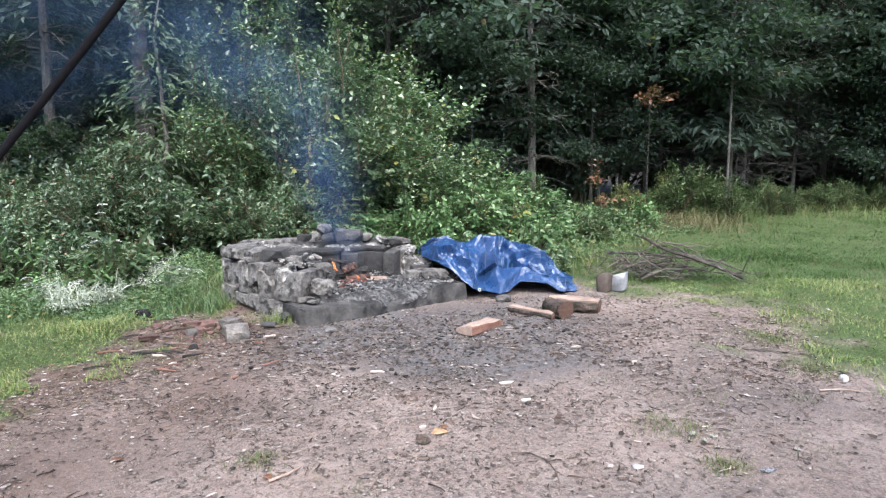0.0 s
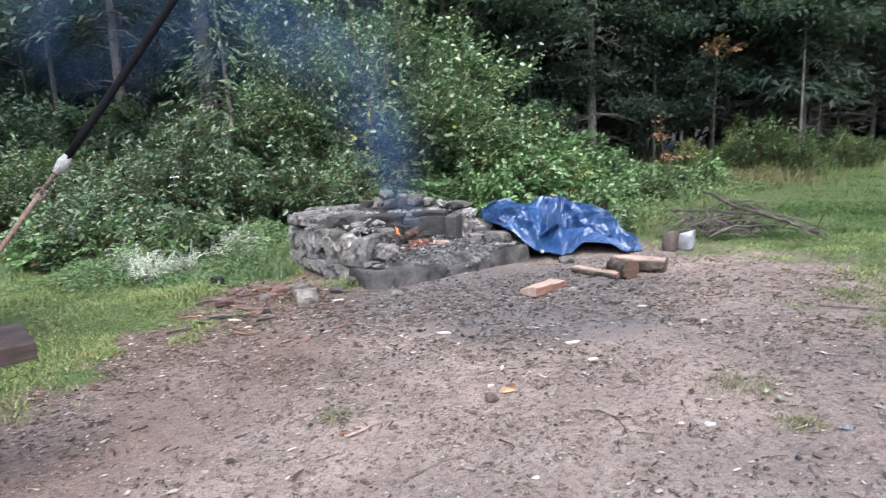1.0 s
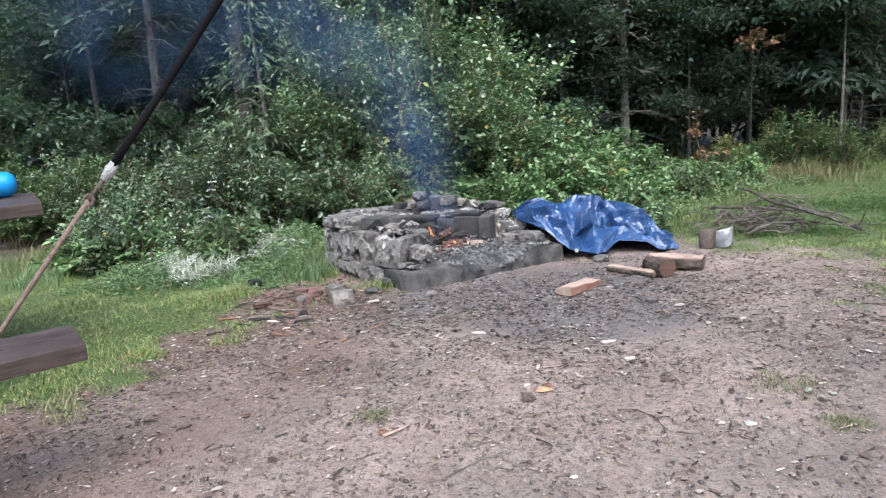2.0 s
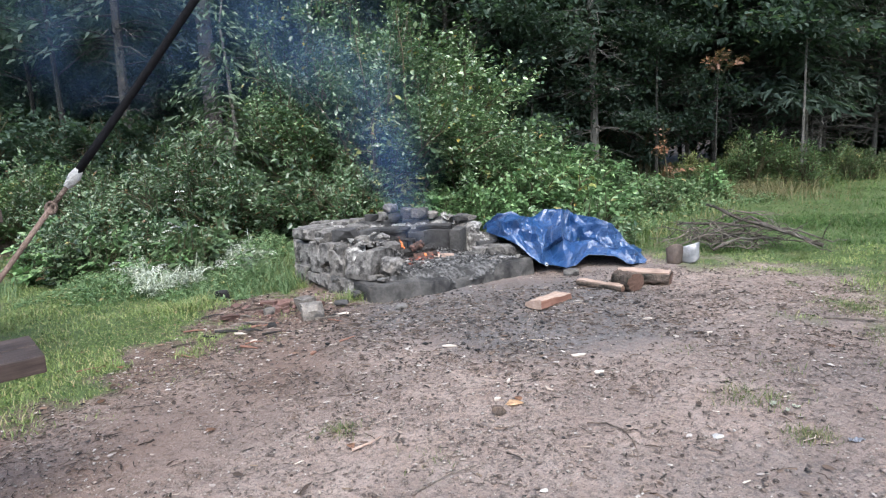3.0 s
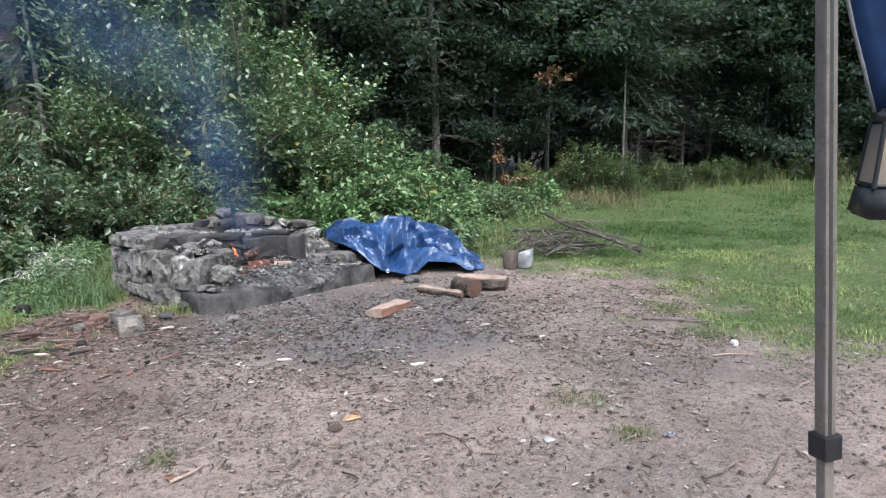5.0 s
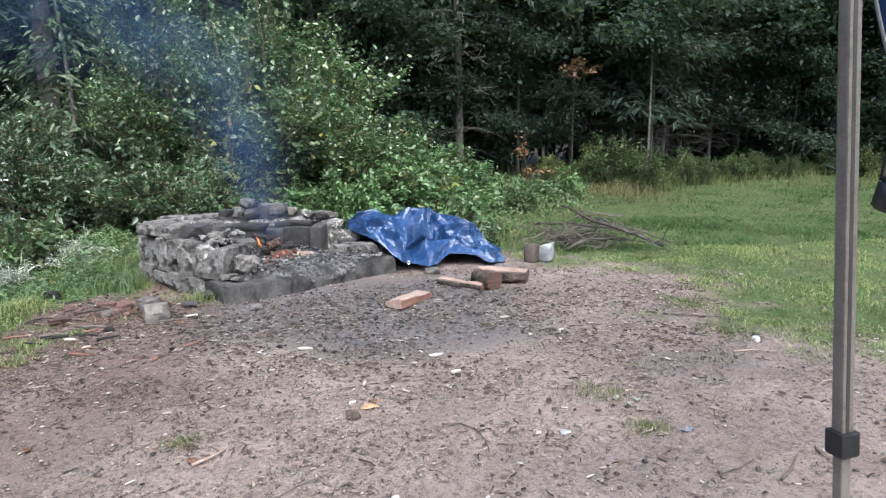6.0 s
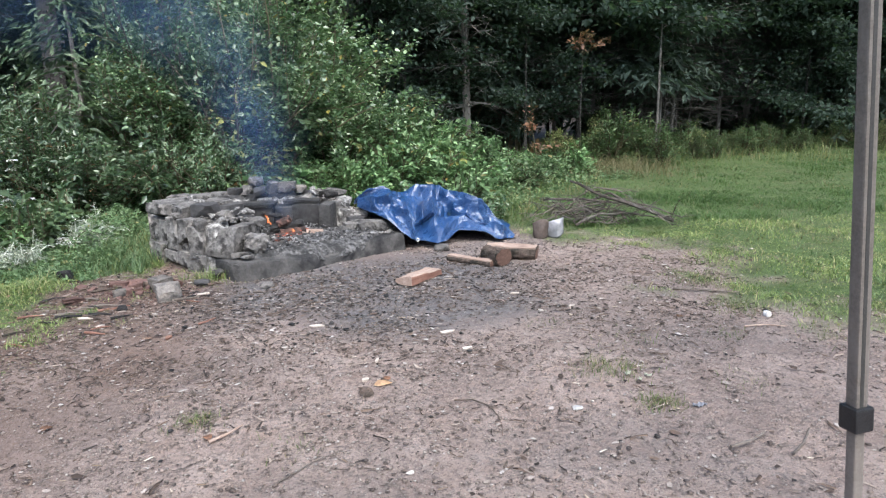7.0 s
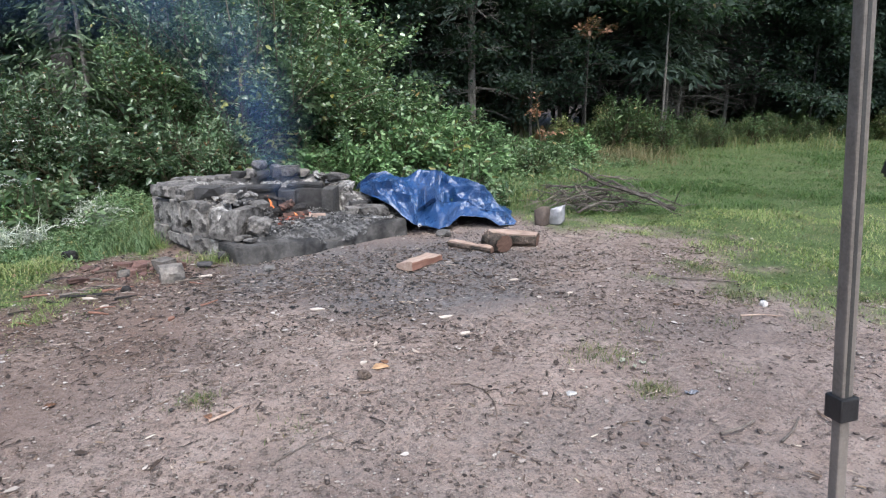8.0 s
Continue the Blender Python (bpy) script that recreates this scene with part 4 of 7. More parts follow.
# clover and broad-leaved turf weeds
xs, ys = [], []
for n, a in ((22000, (-4.0, -1.3, 2.0, 5.2)), (26000, (0.9, 4.5, 2.8, 6.5)), (22000, (0.5, 8.5, 5.5, 10.5))):
    a_, b_ = scatter(n, *a, lambda p, q: turf(p, q) * np.clip(2.4 * vnoise(p * 2.5, q * 2.5, 27) - 0.7, 0, 1))
    xs.append(a_)
    ys.append(b_)
x, y = np.concatenate(xs), np.concatenate(ys)
n = len(x)
base = np.stack([x, y, ground_z(x, y) + g.uniform(0.006, 0.035, n)], -1)
clover = leaf_mesh("clover", base, g.normal(0, 1, (n, 3)) * [1, 1, 0.2], unit(np.array([0, 0, 1.0]) + g.normal(0, 0.25, (n, 3))), g.uniform(0.008, 0.018, n) * (1 + 0.35 * np.clip(y - 4.5, 0, 5)), g.uniform(0.006, 0.013, n) * (1 + 0.35 * np.clip(y - 4.5, 0, 5)), False)
tagged(part("clover", clover, MEADOW), "low clover and broad-leaved weeds in the turf", "weeds", kind="stuff")



# thick herbs between the lawn and the bushes
def herbs(name, label, n, outline, low, high, soft, leaf, mat, seed):
    g = np.random.default_rng(seed)
    px, py = [p[0] for p in outline], [p[1] for p in outline]
    x, y = g.uniform(min(px), max(px), n), g.uniform(min(py), max(py), n)
    d = inside(x, y, outline) + 0.7 * (vnoise(x * 2.1, y * 2.1, seed) - 0.5) + 0.4 * (vnoise(x * 6, y * 6, seed + 4) - 0.5)
    tall = (low + (high - low) * vnoise(x * 2.7, y * 2.7, seed + 1) ** 1.5 + 0.35 * high * (vnoise(x * 8, y * 8, seed + 2) - 0.5)) * np.clip(d / soft, 0, 1)
    ok = (tall > 0.02) & (g.random(n) < 0.35 + 0.65 * vnoise(x * 6, y * 6, seed + 3))
    x, y, tall = x[ok], y[ok], tall[ok]
    n = len(x)
    base = np.stack([x, y, ground_z(x, y) + tall * g.beta(2.0, 1.0, n)], -1)
    ahead = g.normal(0, 1, (n, 3)) * [1, 1, 0.35]
    up = unit(np.array([0, 0, 1.0]) + g.normal(0, 0.4, (n, 3)))
    L = leaf * g.uniform(0.5, 1.5, n)
    tagged(part(name, leaf_mesh(name, base, ahead, up, L, L * 0.45, False), mat), label, "weeds", kind="stuff")


herbs("herb_layer", "light green nettles and herbs before the brambles", 56000, [(-1.45, 4.2), (-1.9, 3.95), (-2.6, 3.9), (-3.4, 4.2), (-4.2, 4.9), (-4.2, 6.0), (-1.2, 6.0), (-1.25, 5.2)], 0.02, 0.42, 1.3, 0.024, HERB, 210)
herbs("herb_layer", "light green herbs behind the hearth and tarpaulin", 46000, [(-1.0, 5.2), (-0.3, 5.4), (0.9, 5.45), (1.5, 6.1), (2.4, 7.2), (3.0, 8.2), (2.2, 9.4), (0.5, 9.2), (0.2, 6.5), (-1.0, 6.0)], 0.08, 0.42, 0.8, 0.036, HERB, 220)
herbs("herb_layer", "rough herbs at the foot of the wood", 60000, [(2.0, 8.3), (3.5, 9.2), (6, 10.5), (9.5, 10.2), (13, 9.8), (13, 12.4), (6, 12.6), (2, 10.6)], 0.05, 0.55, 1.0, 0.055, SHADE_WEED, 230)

# far wood that closes the view
bx = []
R = 46
for k in range(181):
    a = math.tau * k / 180
    bx.append((R * math.cos(a), R * math.sin(a)))
hh = 8.5 + 3.5 * vnoise(np.arange(181) * 0.7, np.zeros(181), 41) + 2 * vnoise(np.arange(181) * 2.3, np.zeros(181), 42)
hh[180] = hh[0]
v = [(p[0], p[1], z) for (p, top) in zip(bx, hh) for z in (-0.5, 3.0, top)]
f = [(3 * k + j, 3 * k + 3 + j, 3 * k + 4 + j, 3 * k + 1 + j) for k in range(180) for j in (0, 1)]
FAR = rough_mat("distant_wood", (0.05, 0.06, 0.046), (0.10, 0.12, 0.085), 1.2, 1.0, 0.2, (0.04, 0.042, 0.035), 0.3, spec=0.0)
tagged(part("backdrop", mesh_np("backdrop", v, f), FAR), "dark distant woodland", "woodland", kind="structure")

# ---- the stone hearth ----
hearth = thing("fire_pit", "ruined open hearth of stacked stones on a concrete slab", "fire pit")


# concrete slab: a straight kerb at both ends, broken and worn down between them
FRONT_X, FRONT_Y = (-0.98, -0.86, -0.74, -0.605, -0.46, -0.34, -0.20, -0.07, 0.125), (4.03, 3.895, 3.885, 3.985, 4.10, 4.21, 4.335, 4.445, 4.575)
su, sv = np.meshgrid(np.linspace(0, 1, 190), np.concatenate([[-0.10, -0.06, -0.03, -0.012, 0.0], np.linspace(0.008, 0.85, 60) ** 1.25]), indexing="ij")
at_ = np.linspace(0, 1, 9)
fx, fy = np.interp(su, at_, FRONT_X), np.interp(su, at_, FRONT_Y)
lip = np.interp(su, [0, 0.06, 0.36, 0.42, 0.5, 0.7, 0.80, 0.845, 1.0], [0.088, 0.096, 0.100, 0.080, 0.055, 0.042, 0.048, 0.092, 0.096])
lip = lip + 0.022 * (facets(su * 22, 0 * su, 150) - 0.5) * (np.abs(su - 0.6) < 0.25) + 0.006 * (facets(su * 60, 0 * su, 151) - 0.5)
inner = np.clip(sv / 0.16, 0, 1)
top = lip + (np.maximum(0.098, lip - 0.006) - lip) * inner + 0.006 * (vnoise(fx * 24, (fy + sv) * 24, 152) - 0.5)
down = np.clip(-sv / 0.10, 0, 1)
chip_ = 0.016 * (facets(su * 30, sv * 20, 153) - 0.5) + 0.010 * (facets(su * 75, sv * 60, 154) - 0.5)
slab_x = fx - 0.62 * np.clip(sv, 0, 1) * 0.25 + 0.61 * (chip_ + 0.02 * down) * (sv < 0.02)
slab_y = fy + np.clip(sv, 0, 1) - (0.012 * np.sqrt(down) + 0.79 * chip_ * (sv < 0.02))
slab_z = np.where(sv < 0, (top - 0.007) * (1 - down) - 0.05 * down, top - 0.010 * (np.abs(sv) < 0.004))
idx = np.arange(su.size).reshape(su.shape)
q = np.stack([idx[:-1, :-1], idx[1:, :-1], idx[1:, 1:], idx[:-1, 1:]], -1).reshape(-1, 4)
slab_mesh = mesh_np("slab", np.stack([slab_x, slab_y, slab_z], -1).reshape(-1, 3), q)
slab_mesh.shade_smooth()
slab_mesh.set_sharp_from_angle(angle=radians(35))
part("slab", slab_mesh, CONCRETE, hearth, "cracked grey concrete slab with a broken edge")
bm = bmesh.new()
box(bm, 0.30, 0.18, 0.115, pose(-0.93, 4.145, 0.035, 0, 0, -40), 0.01, 0.006, 6)
part("slab_end", bm, CONCRETE, hearth, "cracked end of the concrete slab")

# ash and cinders inside the walls, spilling over the broken edge
ax, ay = np.meshgrid(np.linspace(-1.15, 0.10, 180), np.linspace(3.98, 4.95, 140))
spill = np.interp(ax, FRONT_X, FRONT_Y)
lip_ = np.interp(np.interp(ax, FRONT_X, at_), [0, 0.06, 0.36, 0.42, 0.5, 0.7, 0.80, 0.845, 1.0], [0.088, 0.096, 0.100, 0.080, 0.055, 0.042, 0.048, 0.092, 0.096])
bed = lip_ + (np.maximum(0.098, lip_ - 0.006) - lip_) * np.clip((ay - spill) / 0.16, 0, 1)
edge = ay - spill - 0.085 + 0.105 * np.exp(-((ax + 0.28) / 0.20) ** 2) + 0.09 * (vnoise(ax * 9, ay * 9, 54) - 0.5) + 0.04 * (vnoise(ax * 30, ay * 30, 56) - 0.5)
edge = np.minimum(edge, 0.06 - ax)
thick_ = 0.004 + 0.016 * facets(ax * 26, ay * 26, 52) + 0.012 * facets(ax * 60, ay * 60, 53) + 0.010 * vnoise(ax * 7, ay * 7, 51) + 0.035 * np.clip(1 - np.hypot((ax + 0.60) / 0.40, (ay - 4.50) / 0.30), 0, 1)
ash_z = bed + thick_ * np.clip(edge / 0.05, 0, 1) - 0.012 * np.clip(1 - edge / 0.012, 0, 1)
idx = np.arange(ax.size).reshape(ax.shape)
q = np.stack([idx[:-1, :-1], idx[:-1, 1:], idx[1:, 1:], idx[1:, :-1]], -1).reshape(-1, 4)
q = q[(edge.ravel()[q] > -0.01).all(1)]
part("ash_bed", mesh_np("ash_bed", np.stack([ax, ay, ash_z], -1).reshape(-1, 3), q), ASH, hearth, "bed of grey ash and cinders", True)


def stone(x, y, z, sx, sy, sz, turn, seed, mat=STONE, boxy=0.62, rough=0.12, tip=0, parent=hearth, name="stone", planes=6):
    ob = part(name, rock_mesh(name, sx, sy, sz, seed, boxy, rough, 11, planes), mat, parent)
    ob.matrix_basis = pose(x, y, z, tip, tip * 0.5, turn)
    return ob


def squared(x, y, z, sx, sy, sz, turn, mat, name="block", label="", rough=0.006, tip=0):
    """A sawn or cast block with worn arrises."""
    bm = bmesh.new()
    box(bm, sx, sy, sz, Matrix.Translation((0, 0, sz / 2)), 0.006, rough, 7)
    ob = part(name, bm, mat, hearth, label)
    ob.matrix_basis = pose(x, y, z, tip, 0, turn)
    return ob


random.seed(3)
FACE = [Vector(p) for p in ((-0.86, 3.995), (-1.16, 4.14), (-1.49, 4.46), (-1.60, 4.80))]


def on_face(s, depth):
    """A point on the outer face of the side wall, that far along it and that deep in the wall, and the face's heading."""
    for a, b_ in zip(FACE, FACE[1:]):
        d = b_ - a
        if s <= d.length or b_ is FACE[-1]:
            break
        s -= d.length
    d = d.normalized()
    p = a + s * d + depth * Vector((-d.y, d.x)) * -1
    return p.x, p.y, math.degrees(math.atan2(d.y, d.x))


# outer face of the side wall, two courses of roughly squared stones with open joints
seed = 1
for s, ln, z, hgt, deep, thick, boxy, rough in (
        (0.20, 0.15, -0.04, 0.135, 0.0, 0.24, 0.93, 0.05), (0.355, 0.13, -0.04, 0.14, 0.0, 0.24, 0.95, 0.045), (0.49, 0.15, -0.04, 0.13, 0.012, 0.24, 0.92, 0.05), (0.645, 0.13, -0.04, 0.15, 0.0, 0.24, 0.93, 0.05), (0.78, 0.16, -0.04, 0.14, 0.0, 0.24, 0.9, 0.05), (0.95, 0.14, -0.04, 0.14, 0.0, 0.24, 0.9, 0.05),
        (0.005, 0.215, 0.098, 0.165, -0.01, 0.27, 0.84, 0.075), (0.228, 0.115, 0.105, 0.155, 0.012, 0.24, 0.95, 0.045), (0.348, 0.10, 0.105, 0.185, 0.0, 0.24, 0.93, 0.05), (0.452, 0.135, 0.098, 0.190, 0.008, 0.24, 0.9, 0.055), (0.592, 0.175, 0.11, 0.155, 0.03, 0.24, 0.93, 0.045), (0.77, 0.15, 0.10, 0.16, 0.02, 0.24, 0.93, 0.05), (0.925, 0.16, 0.10, 0.17, 0.01, 0.24, 0.92, 0.05)):
    seed += 1
    x, y, a = on_face(s + ln / 2, deep + thick / 2)
    stone(x, y, z, ln * 0.985, thick, hgt * 1.02, a + random.uniform(-3, 3), seed, STONE, min(boxy + 0.05, 0.97), rough * 0.75, random.uniform(-2, 2), planes=2)
# small stones wedged into the joints
for s_, z in ((0.215, 0.085), (0.34, 0.09), (0.445, 0.14), (0.45, 0.08), (0.585, 0.12), (0.60, 0.085), (0.765, 0.12), (0.765, 0.20), (0.30, 0.235), (0.52, 0.255)):
    seed += 1
    x, y, a = on_face(s_, 0.075)
    stone(x, y, z, 0.075, 0.11, 0.065, a + random.uniform(-20, 20), seed, STONE, 0.8, 0.08)
# capping stones set back on the top, the long flat one at the corner
for s, deep, sx, sy, sz, z, turn, mat, boxy in ((0.70, 0.13, 0.22, 0.24, 0.105, 0.255, 3, STONE, 0.94), (0.545, 0.17, 0.15, 0.20, 0.095, 0.265, -6, STONE, 0.9), (0.40, 0.20, 0.15, 0.17, 0.115, 0.262, 20, SOOTY, 0.7), (0.93, 0.16, 0.22, 0.24, 0.09, 0.262, 0, STONE, 0.93),
                                                (0.27, 0.24, 0.15, 0.13, 0.06, 0.265, 35, STONE, 0.75), (0.05, 0.27, 0.11, 0.10, 0.05, 0.245, -20, STONE, 0.8), (0.56, 0.36, 0.20, 0.16, 0.09, 0.27, 15, STONE, 0.85), (0.33, 0.40, 0.16, 0.14, 0.07, 0.27, 60, SOOTY, 0.8)):
    seed += 1
    x, y, a = on_face(s, deep)
    stone(x, y, z, sx, sy, sz, a + turn, seed, mat, boxy, 0.06, random.uniform(-4, 4), planes=4)
# lump of rubble and flakes at the wall's front foot
stone(-0.76, 4.08, 0.095, 0.155, 0.14, 0.12, 30, 61, STONE, 0.5, 0.16)
stone(-0.83, 4.00, 0.105, 0.10, 0.07, 0.03, 12, 62, STONE, 0.85, 0.1, -10)
stone(-0.79, 3.96, 0.105, 0.06, 0.05, 0.02, 50, 63, STONE, 0.8, 0.1)
# squared block at the inner end of the side wall
squared(-0.855, 4.47, 0.085, 0.12, 0.20, 0.150, 12, CONCRETE, "block", "grey cast block at the mouth of the hearth", tip=3)
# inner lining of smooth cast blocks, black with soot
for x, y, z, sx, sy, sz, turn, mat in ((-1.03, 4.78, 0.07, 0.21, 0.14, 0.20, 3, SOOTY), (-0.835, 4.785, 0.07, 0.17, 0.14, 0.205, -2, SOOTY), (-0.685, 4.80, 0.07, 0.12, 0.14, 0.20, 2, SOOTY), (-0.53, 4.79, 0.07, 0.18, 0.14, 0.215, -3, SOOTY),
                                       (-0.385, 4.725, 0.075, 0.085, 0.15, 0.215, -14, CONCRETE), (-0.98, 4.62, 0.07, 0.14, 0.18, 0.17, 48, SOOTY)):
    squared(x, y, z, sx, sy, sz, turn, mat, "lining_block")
squared(-0.94, 4.80, 0.272, 0.40, 0.20, 0.022, 1, CONCRETE, "ledge", "flat slab on the back wall", 0.008)
squared(-0.56, 4.83, 0.287, 0.24, 0.16, 0.020, -4, SOOTY, "ledge", "flat sooty slab on the back wall", 0.008)
# back of the wall, rough
for row, z in enumerate((0.0, 0.115, 0.215)):
    for i in range(6):
        seed += 1
        x = -1.42 + 0.185 * i + random.uniform(-0.02, 0.02) + 0.05 * (row % 2)
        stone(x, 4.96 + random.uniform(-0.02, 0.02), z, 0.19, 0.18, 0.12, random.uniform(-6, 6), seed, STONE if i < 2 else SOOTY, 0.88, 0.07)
# loose blocks set on the back wall
for x, y, z, w, d, hgt, t, mat, boxy, tip in ((-1.035, 4.93, 0.325, 0.10, 0.10, 0.055, 6, SOOTY, 0.95, 0), (-0.955, 4.95, 0.33, 0.085, 0.09, 0.060, -8, STONE, 0.9, 0), (-0.90, 4.97, 0.385, 0.10, 0.09, 0.060, 10, STONE, 0.45, 0), (-0.865, 4.90, 0.33, 0.085, 0.08, 0.055, 14, SOOTY, 0.85, 0),
                                              (-0.775, 4.94, 0.33, 0.090, 0.08, 0.085, 30, BLOCK, 0.7, 8), (-0.672, 4.91, 0.345, 0.115, 0.08, 0.072, -5, BLOCK, 0.985, -3), (-0.585, 4.95, 0.335, 0.075, 0.07, 0.05, 20, BLOCK, 0.85, 0), (-0.69, 4.95, 0.305, 0.13, 0.10, 0.040, 4, SOOTY, 0.92, 0),
                                              (-1.14, 4.92, 0.315, 0.12, 0.10, 0.04, 10, STONE, 0.85, 0), (-1.24, 4.90, 0.305, 0.13, 0.10, 0.04, -14, STONE, 0.85, 0)):
    seed += 1
    stone(x, y, z, w, d, hgt, t, seed, mat, boxy, 0.05, tip, planes=3)
# the fallen far end: broken stones stepping down to the slab
for i in range(20):
    k = i / 19
    x, y = -0.50 + 0.36 * k + random.uniform(-0.03, 0.03), 4.93 - 0.13 * k + random.uniform(-0.06, 0.06)
    top = 0.345 * (1 - k) ** 0.75 + 0.14
    seed += 1
    h_ = random.uniform(0.04, 0.075)
    stone(x, y, max(0.06, min(top, 0.36) - h_ - random.choice((0.0, 0.05, 0.12))), random.uniform(0.09, 0.15), random.uniform(0.07, 0.12), h_, random.uniform(0, 180), seed, (STONE, CRUST, STONE, CONCRETE)[i % 4], 0.85, 0.10, random.uniform(-20, 20))
for x, y, z, sx, sy, sz, turn, m_, tip in ((-0.11, 4.665, 0.088, 0.25, 0.13, 0.088, -8, STONE, 4), (-0.235, 4.66, 0.09, 0.09, 0.10, 0.075, 20, STONE, 0), (-0.27, 4.60, 0.10, 0.06, 0.05, 0.045, 40, STONE, 0), (0.03, 4.74, 0.085, 0.14, 0.10, 0.05, 10, STONE, 0), (-0.20, 4.77, 0.09, 0.16, 0.12, 0.10, 30, SOOTY, 6),
                                           (-0.20, 4.52, 0.09, 0.05, 0.04, 0.03, 10, STONE, 0), (-0.12, 4.52, 0.09, 0.045, 0.05, 0.03, 60, STONE, 0)):
    seed += 1
    stone(x, y, z, sx, sy, sz, turn, seed, m_, 0.8, 0.08, tip)

# crumbling mortar that fills the walls between the stones
LINE = [(-0.97, 4.17, 0.268), (-1.07, 4.33, 0.318), (-1.34, 4.66, 0.338), (-1.30, 4.90, 0.325), (-0.85, 4.94, 0.318), (-0.48, 4.93, 0.345), (-0.33, 4.86, 0.295), (-0.17, 4.80, 0.20), (-0.05, 4.74, 0.12)]
cx_, cy_ = np.meshgrid(np.arange(-1.66, 0.14, 0.009), np.arange(4.02, 5.14, 0.009))
best, high = np.full(cx_.shape, 9.0), np.zeros(cx_.shape)
for (ax_, ay_, ah), (bx_, by_, bh) in zip(LINE, LINE[1:]):
    k = np.clip(((cx_ - ax_) * (bx_ - ax_) + (cy_ - ay_) * (by_ - ay_)) / ((bx_ - ax_) ** 2 + (by_ - ay_) ** 2), 0, 1)
    dd = np.hypot(cx_ - ax_ - k * (bx_ - ax_), cy_ - ay_ - k * (by_ - ay_))
    high = np.where(dd < best, ah + (bh - ah) * k, high)
    best = np.minimum(best, dd)
best += 0.03 * (vnoise(cx_ * 12, cy_ * 12, 71) - 0.5)
lump = 0.045 * (facets(cx_ * 9, cy_ * 9, 72) - 0.5) + 0.040 * (facets(cx_ * 22 + 3 * cy_, cy_ * 22, 73) - 0.5) + 0.022 * (facets(cx_ * 52, cy_ * 52 + 9 * cx_, 74) - 0.5)
wide_ = np.interp(cx_, [-1.1, -0.9, -0.5, -0.3], [0.10, 0.07, 0.075, 0.10])
cz_ = (high + lump) * np.clip((wide_ + 0.02 - best) / 0.03, 0, 1) - 0.02
idx = np.arange(cx_.size).reshape(cx_.shape)
q = np.stack([idx[:-1, :-1], idx[:-1, 1:], idx[1:, 1:], idx[1:, :-1]], -1).reshape(-1, 4)
q = q[(cz_.ravel()[q] > 0.0).any(1)]
part("mortar_core", mesh_np("mortar_core", np.stack([cx_, cy_, cz_], -1).reshape(-1, 3), q), CRUST, hearth, "crumbling pale mortar and rubble")

# mortar rubble over the walls' tops, and cinders on the slab
rb = []
for i in range(260):
    k = random.random()
    if i < 90:
        x, y, _ = on_face(random.uniform(0.05, 0.75), random.uniform(0.08, 0.40))
        z = 0.27 + 0.05 * random.random()
    elif i < 190:
        x, y, z = -0.5 + 0.38 * k + random.uniform(-0.04, 0.05), 4.92 - 0.16 * k + random.uniform(-0.06, 0.05), 0.26 * (1 - k) ** 0.8 + 0.10
    else:
        x, y = random.uniform(-0.95, 0.05), random.uniform(4.1, 4.8)
        z = 0.10
        if y < 4.2 + 0.5 * (x + 0.6):
            continue
    rb.append((x, y, z))
small = [rock_mesh("rubble_piece", 0.062, 0.044, 0.020, 300 + i, 0.9, 0.22, 2) for i in range(4)]
for i, (x, y, z) in enumerate(rb):
    ob = part("rubble_piece", small[i % 4], STONE if i % 2 else CRUST, hearth)
    ob.matrix_basis = pose(x, y, z, random.uniform(-25, 25), random.uniform(-25, 25), random.uniform(0, 360)) @ Matrix.Scale(random.uniform(0.25, 0.95), 4)


# ---- fire ----
def round_log(bm, a, b, r, seg=12, n=7, wob=0.10):
    a, b = Vector(a), Vector(b)
    pts = [a.lerp(b, k / (n - 1)) + 0.04 * r * noise.noise_vector(Vector((k, r * 50, a.x))) for k in range(n)]
    return tube(bm, pts, [r * (1 + 0.06 * math.sin(3 * k)) for k in range(n)], seg, True, wob)


m_ember, nt, b = material("glowing_ember", 0.8)
b.inputs["Base Color"].default_value = (0.05, 0.03, 0.025, 1)
hot = ramp(nt, noise_tex(nt, coords(nt, "World"), 34, 4), (0.48, grey(0)), (0.60, (0.5, 0.07, 0.02)), (0.74, (1.0, 0.26, 0.06)))
nt.links.new(hot, b.inputs["Emission Color"])
b.inputs["Emission Strength"].default_value = 0.4
m_flame, nt, b = material("flame", 0.5)
b.inputs["Base Color"].default_value = (0.9, 0.4, 0.15, 1)
b.inputs["Emission Color"].default_value = (1.0, 0.24, 0.06, 1)
b.inputs["Emission Strength"].default_value = 0.55
tr = nt.nodes.new("ShaderNodeBsdfTransparent")
mx = nt.nodes.new("ShaderNodeMixShader")
nt.links.new(ramp(nt, noise_tex(nt, coords(nt, "World"), 16, 3), (0.3, grey(0.05)), (0.7, grey(0.45))), mx.inputs[0])
nt.links.new(tr.outputs[0], mx.inputs[1])
nt.links.new(b.outputs[0], mx.inputs[2])
nt.links.new(mx.outputs[0], nt.nodes["Material Output"].inputs[0])

